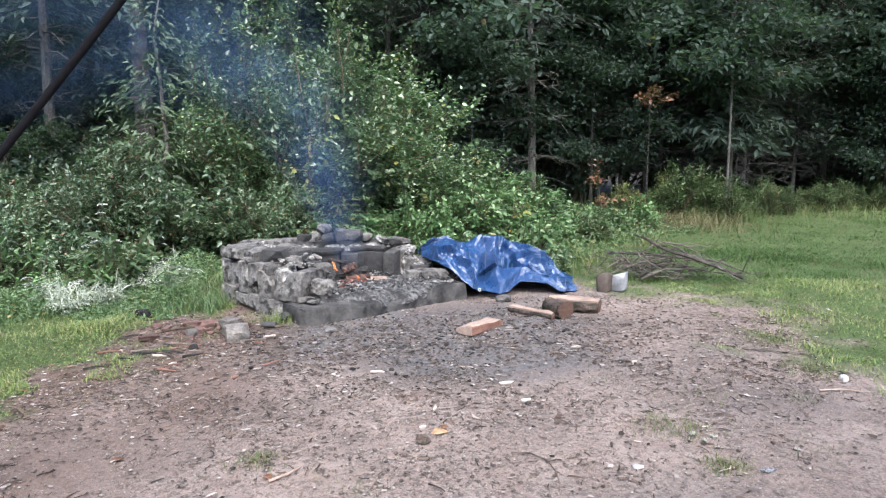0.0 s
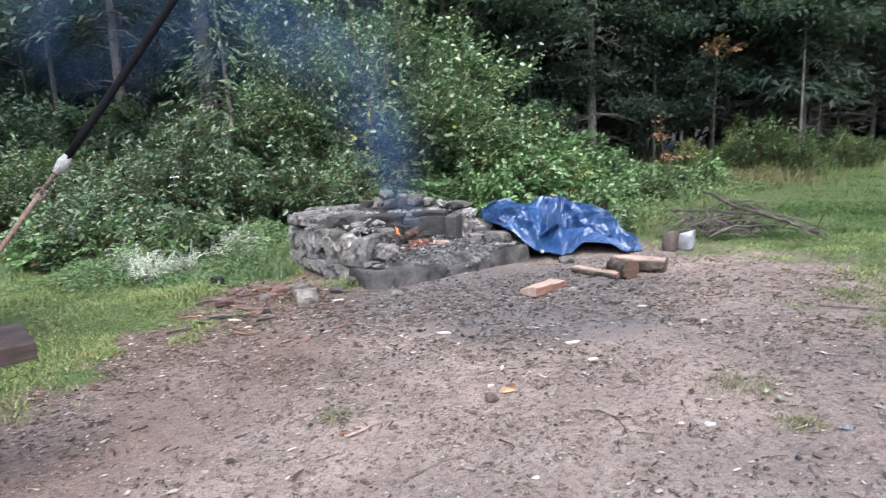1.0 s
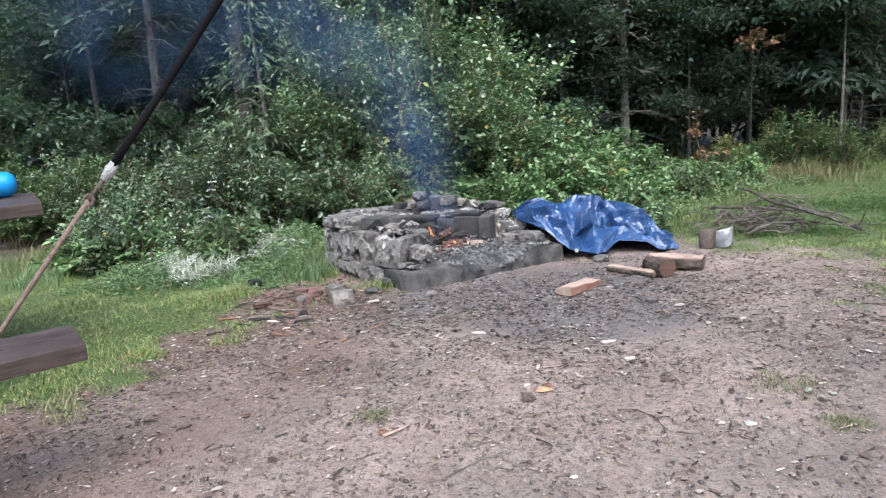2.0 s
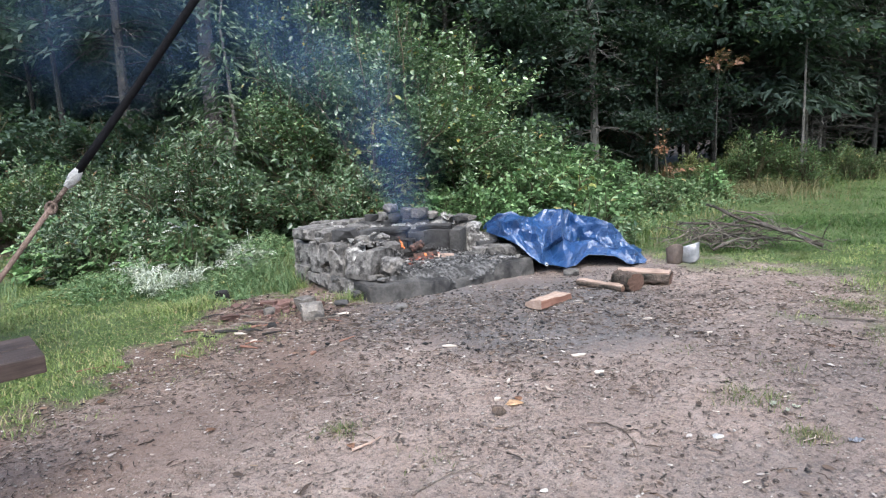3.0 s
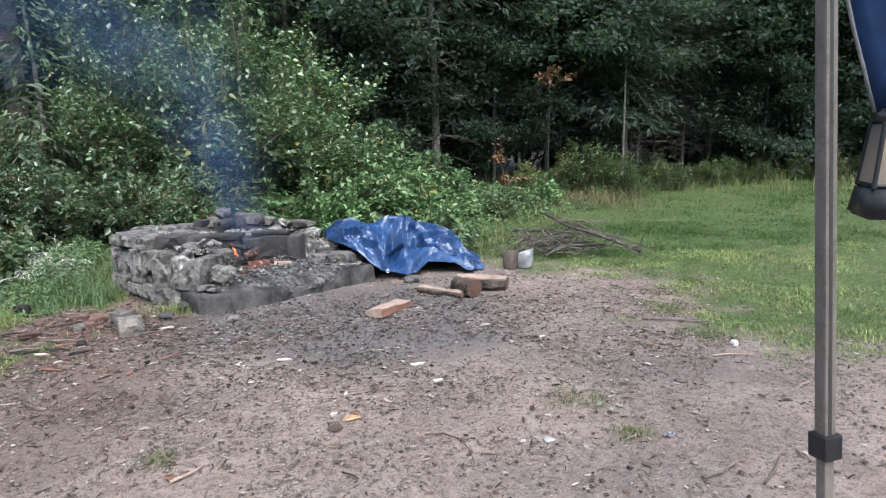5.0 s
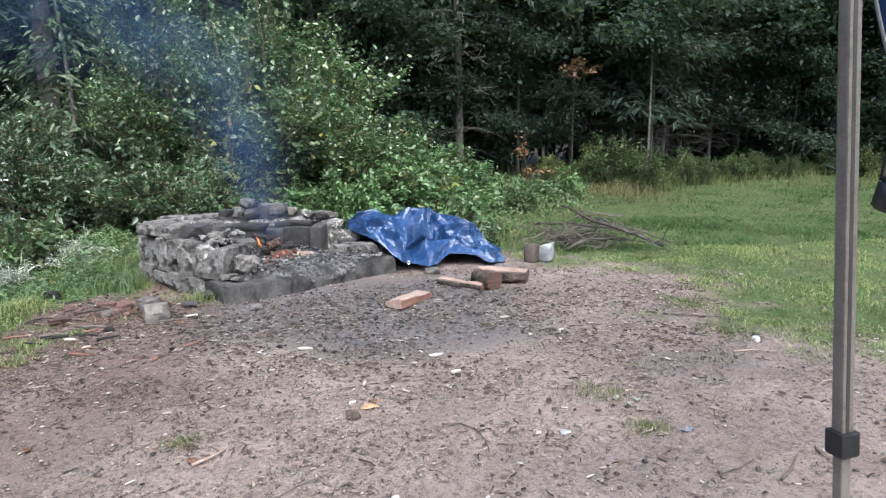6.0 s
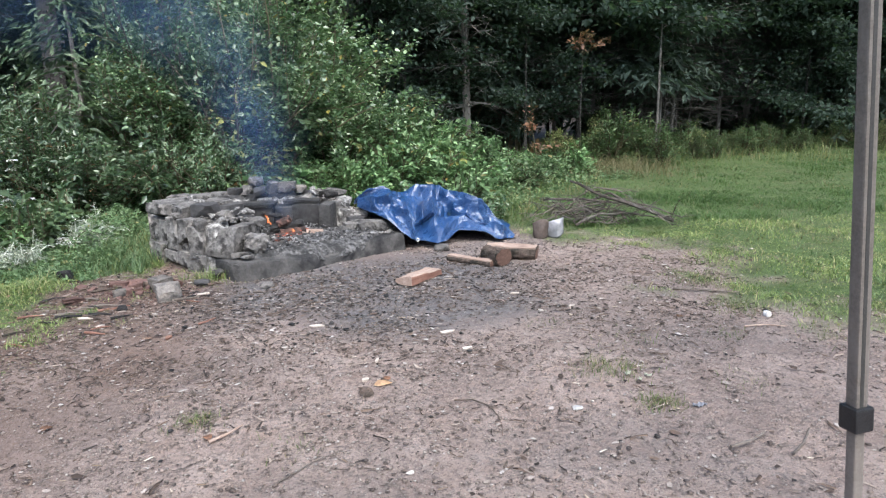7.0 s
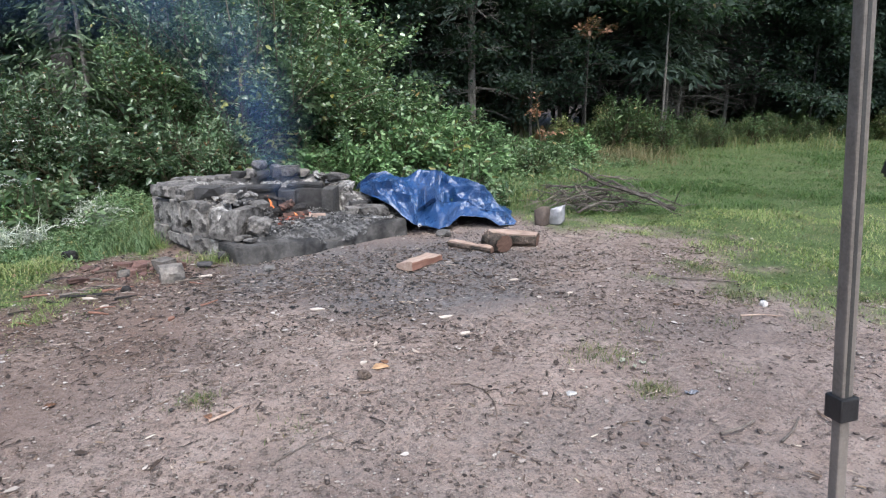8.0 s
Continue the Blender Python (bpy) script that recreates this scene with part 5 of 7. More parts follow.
random.seed(8)
SINGED = rough_mat("singed_wood", (0.06, 0.032, 0.025), (0.24, 0.125, 0.09), 30, 0.8, 0.6, (0.02, 0.015, 0.014), 14, dist=0.006)
WHITE_ASH = rough_mat("white_ash", (0.20, 0.19, 0.185), (0.52, 0.50, 0.48), 40, 0.95, 0.6, (0.12, 0.11, 0.105), 20, dist=0.006)
for a, b_, r, mat, lab in (((-0.70, 4.38, 0.135), (-0.53, 4.43, 0.150), 0.020, m_ember, "charred log glowing red in the fire"), ((-0.66, 4.41, 0.160), (-0.51, 4.46, 0.165), 0.022, SINGED, "singed reddish log in the fire"),
                           ((-0.73, 4.46, 0.175), (-0.52, 4.48, 0.200), 0.030, CHAR, "black charred log lying across the fire"), ((-0.68, 4.44, 0.205), (-0.60, 4.47, 0.235), 0.027, SINGED, "singed reddish log end above the fire"),
                           ((-0.79, 4.50, 0.268), (-0.655, 4.50, 0.250), 0.014, CHAR, "black charred branch propped over the fire"), ((-0.74, 4.42, 0.13), (-0.66, 4.52, 0.19), 0.022, CHAR, "black charred log lying across the fire"), ((-0.60, 4.38, 0.130), (-0.50, 4.50, 0.150), 0.018, m_ember, "charred log glowing red in the fire"),
                           ((-0.54, 4.44, 0.152), (-0.405, 4.50, 0.145), 0.015, PALE_WOOD, "unburnt pale end of split firewood"), ((-0.53, 4.42, 0.130), (-0.43, 4.45, 0.122), 0.011, PALE_WOOD, "unburnt pale end of split firewood")):
    bm = bmesh.new()
    round_log(bm, a, b_, r, 9, 9, 0.45)
    tagged(part("firewood", bm, mat), lab, "firewood", "firewood in the fire")
for i in range(26):
    x, y = -0.64 + random.gauss(0, 0.085), 4.36 + random.gauss(0, 0.035)
    ob = part("ember", rock_mesh("ember", random.uniform(0.025, 0.05), 0.03, 0.028, 400 + i, 0.6, 0.2, 3), (WHITE_ASH, ASH, m_ember, WHITE_ASH, CHAR)[i % 5])
    ob.matrix_basis = pose(x, y, 0.115, 0, 0, i * 40)
    tagged(ob, "small lump of ash and ember by the fire", "ember", "embers")
fl = thing("flame", "small orange flames licking from the logs", "fire")
for x, y, z, hgt, w in ((-0.75, 4.49, 0.21, 0.075, 0.008), (-0.73, 4.47, 0.19, 0.045, 0.006), (-0.58, 4.41, 0.16, 0.025, 0.008)):
    bm = bmesh.new()
    pts = [(x + 0.6 * w * math.sin(6 * k) - 0.18 * hgt * k * k, y, z + hgt * k) for k in np.linspace(0, 1, 10)]
    tube(bm, pts, [w * max(math.sin(math.pi * min(1, 0.2 + 0.8 * k)) * (1 - 0.5 * k), 0.04) for k in np.linspace(0, 1, 10)], 8)
    part("tongue", bm, m_flame, fl, "", True)

# smoke: thin drifting veils that widen as they rise
m_smoke, nt, b = material("wood_smoke", 1.0, spec=0.0)
dif = nt.nodes.new("ShaderNodeBsdfDiffuse")
dif.inputs[0].default_value = (0.22, 0.38, 0.74, 1)
trl = nt.nodes.new("ShaderNodeBsdfTranslucent")
trl.inputs[0].default_value = (0.22, 0.38, 0.74, 1)
m2 = nt.nodes.new("ShaderNodeMixShader")
nt.links.new(dif.outputs[0], m2.inputs[1])
nt.links.new(trl.outputs[0], m2.inputs[2])
tr = nt.nodes.new("ShaderNodeBsdfTransparent")
mx = nt.nodes.new("ShaderNodeMixShader")
wisp = ramp(nt, noise_tex(nt, coords(nt, "World"), 2.2, 5, 0.6), (0.36, grey(0.05)), (0.66, grey(1)))
nt.links.new(math_node(nt, "MULTIPLY", attr(nt, "veil"), wisp), mx.inputs[0])
nt.links.new(tr.outputs[0], mx.inputs[1])
nt.links.new(m2.outputs[0], mx.inputs[2])
nt.links.new(mx.outputs[0], nt.nodes["Material Output"].inputs[0])
smoke = thing("smoke_plume", "thin blue wood smoke drifting up from the fire", "smoke")
for i in range(5):
    g = np.random.default_rng(500 + i)
    rows, cols = 40, 15
    K, W = np.meshgrid(np.linspace(0, 1, rows), np.linspace(-1, 1, cols), indexing="ij")
    ph = g.uniform(0, 6, 3)
    cx = -0.64 - 0.3 * K - 1.5 * K ** 1.6 + 0.10 * K * np.sin(6 * K + ph[0]) + 0.2 * K * (i - 2)
    cy = 4.48 + 0.30 * K + 0.12 * K * np.sin(5 * K + ph[1]) + 0.08 * (i - 2)
    cz = 0.20 + 2.7 * K
    half = 0.08 + 0.85 * K ** 0.9
    ang = 0.5 * np.sin(4 * K + ph[2]) + 0.25 * (i - 2)
    fold = 0.12 * np.sin(3 * W + 7 * K + ph[0]) * half
    v = np.stack([cx + W * half * np.cos(ang) - fold * np.sin(ang), cy + W * half * np.sin(ang) + fold * np.cos(ang), cz], -1)
    idx = np.arange(rows * cols).reshape(rows, cols)
    f = np.stack([idx[:-1, :-1], idx[:-1, 1:], idx[1:, 1:], idx[1:, :-1]], -1).reshape(-1, 4)
    me = mesh_np("veil", v.reshape(-1, 3), f)
    dens = 0.105 * (1 - W ** 2) ** 1.6 * np.clip(K / 0.06, 0, 1) * np.clip(0.55 + 1.5 * K, 0, 1) * np.clip(1.0 - 0.55 * K, 0, 1) * np.clip((1 - K) / 0.2, 0, 1)
    me.attributes.new("veil", "FLOAT", "POINT").data.foreach_set("value", dens.astype(np.float32).ravel())
    part("veil", me, m_smoke, smoke, "", True)
for i in range(2):
    rows, cols = 40, 15
    K, W = np.meshgrid(np.linspace(0, 1, rows), np.linspace(-1, 1, cols), indexing="ij")
    half = 0.35 + 0.6 * K
    v = np.stack([-1.5 - 3.4 * K + 0.1 * W, 5.1 + 0.25 * i + 0.7 * K + 0.15 * np.sin(5 * K + 2 * W + i), 1.35 + 1.0 * K ** 0.8 + half * W + 0.12 * np.sin(7 * K + i)], -1)
    idx = np.arange(rows * cols).reshape(rows, cols)
    f = np.stack([idx[:-1, :-1], idx[:-1, 1:], idx[1:, 1:], idx[1:, :-1]], -1).reshape(-1, 4)
    me = mesh_np("veil", v.reshape(-1, 3), f)
    dens = 0.09 * (1 - W ** 2) ** 1.2 * np.clip(K / 0.25, 0, 1) * np.clip((1 - K) / 0.35, 0, 1)
    me.attributes.new("veil", "FLOAT", "POINT").data.foreach_set("value", dens.astype(np.float32).ravel())
    part("veil", me, m_smoke, smoke, "", True)

# ---- the blue tarpaulin ----
m_tarp, nt, b = material("blue_tarpaulin", 0.3, spec=0.8)
v = coords(nt)
w1 = noise_tex(nt, v, 5, 5, 0.65)
w2 = noise_tex(nt, v, 26, 5, 0.7)
c = mixc(nt, ramp(nt, w1, (0.35, grey(0)), (0.7, grey(1))), (0.006, 0.031, 0.108), (0.015, 0.065, 0.195))
# pale wrinkle streaks mixed into the blue as painted glints, in patches
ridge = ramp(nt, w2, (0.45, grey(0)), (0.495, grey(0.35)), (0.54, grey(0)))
glint_mask = ramp(nt, noise_tex(nt, v, 3.1, 4, 0.6), (0.48, grey(0.1)), (0.6, grey(1)))
c = mixc(nt, math_node(nt, "MULTIPLY", ridge, glint_mask), c, (0.20, 0.36, 0.60))
b.inputs["Coat Weight"].default_value, b.inputs["Coat Roughness"].default_value = 0.6, 0.28
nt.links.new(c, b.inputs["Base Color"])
nt.links.new(ramp(nt, w2, (0.3, grey(0.20)), (0.7, grey(0.40))), b.inputs["Roughness"])
bump(nt, b, math_node(nt, "ADD", w2, math_node(nt, "MULTIPLY", w1, 2)), 0.6, 0.012)
g = np.random.default_rng(77)
# columns along the sheet: place, then depth and height of the hem, of the swell and of the ridge
COLS = np.array([(-0.20, 4.80, 0.245, 4.86, 0.27, 4.93, 0.285), (-0.11, 4.71, 0.215, 4.79, 0.305, 4.92, 0.355), (-0.01, 4.65, 0.165, 4.76, 0.28, 4.94, 0.375), (0.115, 4.58, 0.095, 4.71, 0.245, 4.90, 0.315), (0.205, 4.52, 0.05, 4.61, 0.175, 4.93, 0.365),
                 (0.265, 4.62, 0.03, 4.75, 0.155, 4.96, 0.355), (0.335, 4.55, 0.018, 4.665, 0.225, 4.95, 0.365), (0.41, 4.59, 0.03, 4.80, 0.17, 4.97, 0.360), (0.50, 4.72, 0.075, 4.86, 0.13, 4.93, 0.335)])
COLS = np.concatenate([COLS, [(0.66, 4.71, 0.06, 4.80, 0.11, 4.89, 0.25), (0.735, 4.66, 0.015, 4.77, 0.10, 4.88, 0.215), (0.90, 4.67, 0.008, 4.73, 0.02, 4.80, 0.03)]])
RECESS = np.array([0, 0, 0.01, 0.02, 0.0, 0.10, 0.15, 0.12, 0.08, 0.07, 0.0, 0.0])
nu, nv = 260, 150
cu = (COLS[:, 0] - COLS[0, 0]) / (COLS[-1, 0] - COLS[0, 0])
Uu, Vv = np.meshgrid(np.linspace(0, 1, nu), np.linspace(0, 1, nv), indexing="ij")
warp = Uu + 0.030 * (facets(Uu * 5 + 2 * Vv, Vv * 4, 92) - 0.5) + 0.012 * (facets(Uu * 13, Vv * 9 + 4 * Uu, 93) - 0.5)
warp = Uu + (warp - Uu) * np.clip(Uu / 0.05, 0, 1) * np.clip((1 - Uu) / 0.05, 0, 1)
hem_y, hem_z, mid_y, mid_z, top_y, top_z, recess = (np.interp(warp, cu, c_) for c_ in (*COLS.T[1:], RECESS))
low_y, low_z = hem_y + 0.55 * (mid_y - hem_y) + recess, hem_z + 0.62 * (mid_z - hem_z)
stops_ = np.array([0, 0.16, 0.33, 0.62, 1.0])
seg_ = np.clip(np.searchsorted(stops_, Vv, side="right") - 1, 0, 3)
k = (Vv - stops_[seg_]) / (stops_[seg_ + 1] - stops_[seg_])
ys_, zs_ = (np.stack(c_) for c_ in ((hem_y, low_y, mid_y, top_y, top_y + 0.42), (hem_z, low_z, mid_z, top_z, 0.04 + 0 * top_z)))
pick_ = lambda a_, s_: np.take_along_axis(a_, s_[None], 0)[0]
ty = pick_(ys_, seg_) * (1 - k) + pick_(ys_, seg_ + 1) * k
tz = pick_(zs_, seg_) * (1 - k) + pick_(zs_, seg_ + 1) * k
body_ = np.clip(top_z / 0.3, 0.12, 1)
crumple = 0.14 * (facets(Uu * 5.5 + 2.6 * Vv, Vv * 4.2 - 2.5 * Uu, 94) - 0.5) + 0.050 * (facets(Uu * 19 - 5 * Vv, Vv * 11 + 3 * Uu, 95) - 0.5) + 0.012 * (facets(Uu * 41 + 7 * Vv, Vv * 23, 96) - 0.5) + 0.005 * (facets(Uu * 90, Vv * 50 + 9 * Uu, 97) - 0.5)
tx = COLS[0, 0] + (COLS[-1, 0] - COLS[0, 0]) * Uu + 0.4 * crumple
ty = ty - 0.75 * crumple * body_
tz = tz + crumple * body_ * np.clip(Vv / 0.2, 0.25, 1) * (1 - 0.6 * np.exp(-((Vv - 0.62) / 0.16) ** 2))
# raised folds that run from the two peaks to the hem
fold_ = np.zeros(Uu.shape)
for (au, av), (bu, bv), hgt, wid in (((0.27, 0.60), (0.16, 0.20), 0.030, 0.03), ((0.29, 0.62), (0.37, 0.05), 0.045, 0.035), ((0.40, 0.60), (0.50, 0.60), 0.030, 0.03), ((0.55, 0.62), (0.56, 0.20), 0.035, 0.02), ((0.57, 0.60), (0.80, 0.25), 0.040, 0.03), ((0.06, 0.55), (0.10, 0.10), 0.03, 0.03), ((0.80, 0.60), (0.92, 0.10), 0.03, 0.03)):
    kk = np.clip(((Uu - au) * (bu - au) + (Vv - av) * (bv - av) * 0.16) / ((bu - au) ** 2 + 0.16 * (bv - av) ** 2), 0, 1)
    away_ = np.hypot(Uu - au - kk * (bu - au), 0.4 * (Vv - av - kk * (bv - av)))
    fold_ = np.maximum(fold_, hgt * np.clip(1 - away_ / wid, 0, 1))
ty, tz = ty - 0.8 * fold_, tz + 0.5 * fold_ * body_
tz = np.maximum(tz, 0.010 + 0.015 * facets(Uu * 14, Vv * 9, 98))
idx = np.arange(nu * nv).reshape(nu, nv)
q = np.stack([idx[:-1, :-1], idx[1:, :-1], idx[1:, 1:], idx[:-1, 1:]], -1).reshape(-1, 4)
tarp_mesh = mesh_np("sheet", np.stack([tx, ty, tz], -1).reshape(-1, 3), q)
tarp = thing("tarpaulin", "crumpled blue plastic tarpaulin thrown over a wood pile", "tarpaulin")
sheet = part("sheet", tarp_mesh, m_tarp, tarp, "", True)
tarp_mesh.set_sharp_from_angle(angle=radians(24))
sol = sheet.modifiers.new("thickness", "SOLIDIFY")
sol.thickness = 0.003
m_eyelet, nt, b = material("eyelet_metal", 0.35, 0.8)
b.inputs["Base Color"].default_value = (0.7, 0.7, 0.7, 1)
bm = bmesh.new()
tube(bm, [(0.009 * math.cos(a), 0, 0.009 * math.sin(a)) for a in np.linspace(0, math.tau, 17)], 0.0035, 6, False)
eye = part("eyelet", bm, m_eyelet, sheet, "metal eyelet", True)
eye.matrix_basis = pose(0.215, 4.505, 0.062, -15)

# ---- loose firewood ----
def split_billet(name, label, x, y, turn, L, w, h, face, bark, tip=0):
    """A split billet lying along its own x: pale cleft faces above a bark underside."""
    root = thing(name, label, "firewood", x, y, gz(x, y) - 0.004, turn, "loose firewood")
    bm = bmesh.new()
    n = 19
    rings = []
    for k in range(n):
        u = -L / 2 + L * k / (n - 1)
        j = 0.007 * noise.noise_vector(Vector((u * 14, x, y)))
        prof = [(-w / 2, 0.004), (-w * 0.2, 0.0), (w * 0.3, 0.0), (w / 2, h * 0.2), (w * 0.47, h * 0.62), (w * 0.40, h * 0.7), (-w * 0.38, h), (-w * 0.47, h * 0.92)]
        rings.append([bm.verts.new((u + 0.008 * math.sin(7 * b_ + k) * (k in (0, n - 1)), a + j.x + 0.004 * noise.noise(Vector((u * 30, a * 60, b_ * 60))), b_ * (1 - 0.25 * (2 * u / L) * (a < 0)) + j.y + 0.004 * noise.noise(Vector((u * 34, a * 50, 7))) + 0.004)) for a, b_ in prof])
    for p, q_ in zip(rings, rings[1:]):
        for k in range(8):
            bm.faces.new((p[k], p[(k + 1) % 8], q_[(k + 1) % 8], q_[k]))
    bm.faces.new(rings[0][::-1])
    bm.faces.new(rings[-1])
    me = as_mesh("billet", bm)
    me.materials.append(face)
    me.materials.append(bark)
    for p in me.polygons:
        p.material_index = 1 if abs(p.normal.x) < 0.5 and p.normal.z < 0.5 else 0
    ob = new("billet", me)
    ob.parent = root
    return root


def bark_log(label, a, b_, r, cleft=0.0):
    """A round log with bark and pale sawn ends; cleft > 0 leaves a pale split face on top."""
    a, b_ = Vector(a), Vector(b_)
    root = thing("log", label, "log", a.x, a.y, 0, group="loose firewood")
    d = b_ - a
    L = d.length
    m = Matrix.Translation((0, 0, a.z)) @ d.to_track_quat("X", "Z").to_matrix().to_4x4()
    bm = bmesh.new()
    rings = tube(bm, [(L * k / 22, 0.06 * r * math.sin(0.7 * k), 0.05 * r * math.cos(0.9 * k)) for k in range(23)], r, 30, False, 0.05)
    for ring in rings:
        for v in ring:
            away_ = Vector((0, v.co.y, v.co.z)).normalized()
            v.co += away_ * r * (0.20 * noise.noise(Vector((v.co.x * 14, away_.y * 4.5, away_.z * 4.5 + r * 60))) + 0.12 * noise.noise(Vector((v.co.x * 45, away_.y * 11, away_.z * 11))))
            if cleft:
                v.co.z = min(v.co.z, r * (1 - cleft) + 0.12 * v.co.y)
    ends = []
    for ring, s in ((rings[0], -1), (rings[-1], 1)):
        bm2 = bmesh.new()
        vs = [bm2.verts.new(v.co * 1.0 + Vector((s * 0.002, 0, 0))) for v in ring]
        c_ = bm2.verts.new(sum((v.co for v in vs), Vector()) / len(vs) + Vector((s * 0.004, 0, 0)))
        for k in range(len(vs)):
            bm2.faces.new((vs[k], vs[(k + 1) % len(vs)], c_))
        ends.append(part("sawn_end", bm2, OLD_END, root, "brown sawn end"))
    body = part("bark", bm, BARK, root, "", True)
    for o in (body, *ends):
        o.matrix_basis = m
    if cleft:
        bm3 = bmesh.new()
        zt = r * (1 - cleft)
        wy = math.sqrt(max(r * r - zt * zt, 1e-6)) * 1.0
        box(bm3, L * 0.97, 1.8 * wy, 0.014, Matrix.Translation((L / 2, 0, zt + 0.002)) @ Matrix.Rotation(0.12, 4, "X"), 0.003, 0.009, 7)
        o = part("cleft_face", bm3, PALE_WOOD, root, "pale split face")
        o.matrix_basis = m
    return root


split_billet("firewood_billet", "freshly split reddish billet on the bare earth", 0.19, 3.77, 50, 0.29, 0.115, 0.045, PALE_WOOD, RED_WOOD)
bark_log("thin split branch with a pale face lying on the earth", (0.39, 4.17, 0.02), (0.63, 3.98, 0.022), 0.024, 0.45)
bark_log("short round log with rough bark and a red sawn end", (0.61, 4.12, 0.05), (0.70, 3.98, 0.052), 0.054)
bark_log("split log with a pale cleft face on the earth", (0.63, 4.21, 0.05), (0.93, 4.12, 0.045), 0.050, 0.4)

# ---- blocks, bricks and bits by the hearth ----
for i, (x, y, w, d, hgt, t, m_, lab, nm) in enumerate((
        (-1.12, 3.60, 0.12, 0.105, 0.085, 25, BLOCK, "grey squared stone block on the earth", "stone_block"), (-1.21, 3.76, 0.09, 0.095, 0.085, 60, BLOCK, "grey squared stone block on the earth", "stone_block"),
        (-1.36, 3.86, 0.12, 0.08, 0.04, 20, BRICK, "crumbling red brick half sunk in the earth", "brick"), (-1.40, 3.68, 0.075, 0.045, 0.04, 50, BLOCK, "pale round stone by the bricks", "loose_stone"),
        (-1.45, 3.83, 0.10, 0.06, 0.04, 0, BRICK, "crumbling red brick half sunk in the earth", "brick"), (-1.60, 3.60, 0.10, 0.07, 0.035, 30, BRICK, "crumbling red brick half sunk in the earth", "brick"),
        (-1.83, 4.04, 0.10, 0.08, 0.06, 0, CHAR, "lump of charcoal in the grass", "charcoal_lump"), (-0.64, 3.73, 0.06, 0.05, 0.03, 0, STONE, "small dark stone on bare earth", "loose_stone"),
        (0.37, 4.47, 0.09, 0.07, 0.045, 10, STONE, "rounded grey stone by the tarpaulin", "loose_stone"), (-0.06, 2.34, 0.05, 0.04, 0.028, 0, BARK, "small dark stone on bare earth", "loose_stone"),
        (0.64, 2.16, 0.036, 0.024, 0.010, 20, None, "flat white pebble on bare earth", "loose_stone"), (1.76, 2.98, 0.034, 0.03, 0.03, 0, None, "small white stone on bare earth", "loose_stone"),
        (-0.96, 4.00, 0.1, 0.09, 0.05, 80, SOOTY, "sooty stone at the slab's corner", "loose_stone"), (-1.02, 3.86, 0.08, 0.06, 0.03, 0, SOOTY, "grey stone beside the slab", "loose_stone"),
        (-1.62, 3.42, 0.04, 0.03, 0.022, 0, BARK, "small dark stone on bare earth", "loose_stone"), (-1.30, 3.45, 0.05, 0.04, 0.025, 0, CHAR, "lump of black charcoal on earth", "charcoal_lump"))):
    if m_ is None:
        m_ = bpy.data.materials.get("white_pebble") or rough_mat("white_pebble", (0.46, 0.44, 0.42), (0.62, 0.60, 0.57), 30, 0.6, 0.2)
    ob = part(nm, rock_mesh(nm, w, d, hgt, 600 + i, 0.93 if "block" in nm or nm == "brick" else 0.4, 0.09 if "block" in nm else 0.14, 5, 3 if "block" in nm else 6), m_)
    ob.matrix_basis = pose(x, y, gz(x, y) - 0.12 * hgt, 0, 0, t)
    tagged(ob, lab, nm.split("_")[-1] if nm != "stone_block" else "stone block", nm.replace("_", " ") + "s")


rs = random.Random(12)
for i in range(22):
    x, y, w = -1.38 + rs.gauss(0, 0.11), 3.79 + rs.gauss(0, 0.07), rs.uniform(0.03, 0.085)
    ob = part("brick_fragment", rock_mesh("brick_fragment", w, w * rs.uniform(0.5, 0.8), w * rs.uniform(0.4, 0.65), 650 + i, 0.85, 0.12, 4, 4), BRICK if i % 4 else BARK)
    ob.matrix_basis = pose(x, y, gz(x, y) - 0.006, rs.uniform(-15, 15), rs.uniform(-15, 15), rs.uniform(0, 360))
    tagged(ob, "broken red brick fragment on the earth", "brick", "brick fragments")


CHIP = wood_mat("fresh_wood_chip", (0.44, 0.36, 0.30), (0.72, 0.64, 0.56))


def chip(label, x, y, L, w, h, turn, mat, cat="wood chip"):
    bm = bmesh.new()
    rr = random.Random(int(x * 977 + y * 131))
    ring = [(math.cos(a) * L / 2 * rr.uniform(0.75, 1.1), math.sin(a) * w / 2 * rr.uniform(0.6, 1.2)) for a in [math.tau * (k + rr.uniform(-0.3, 0.3)) / 9 for k in range(9)]]
    top = [bm.verts.new((p, q_, h * (0.4 + rr.uniform(-0.15, 0.25)))) for p, q_ in ring]
    low = [bm.verts.new((p * 0.95, q_ * 0.9, -h * 0.5)) for p, q_ in ring]
    bm.faces.new(top)
    bm.faces.new(low[::-1])
    for k in range(9):
        bm.faces.new((low[k], low[(k + 1) % 9], top[(k + 1) % 9], top[k]))
    ob = part("wood_chip", bm, mat)
    ob.matrix_basis = pose(x, y, gz(x, y) + h * 0.5 + 0.004, 3, 2, turn)
    return tagged(ob, label, cat, "wood chips on the earth")


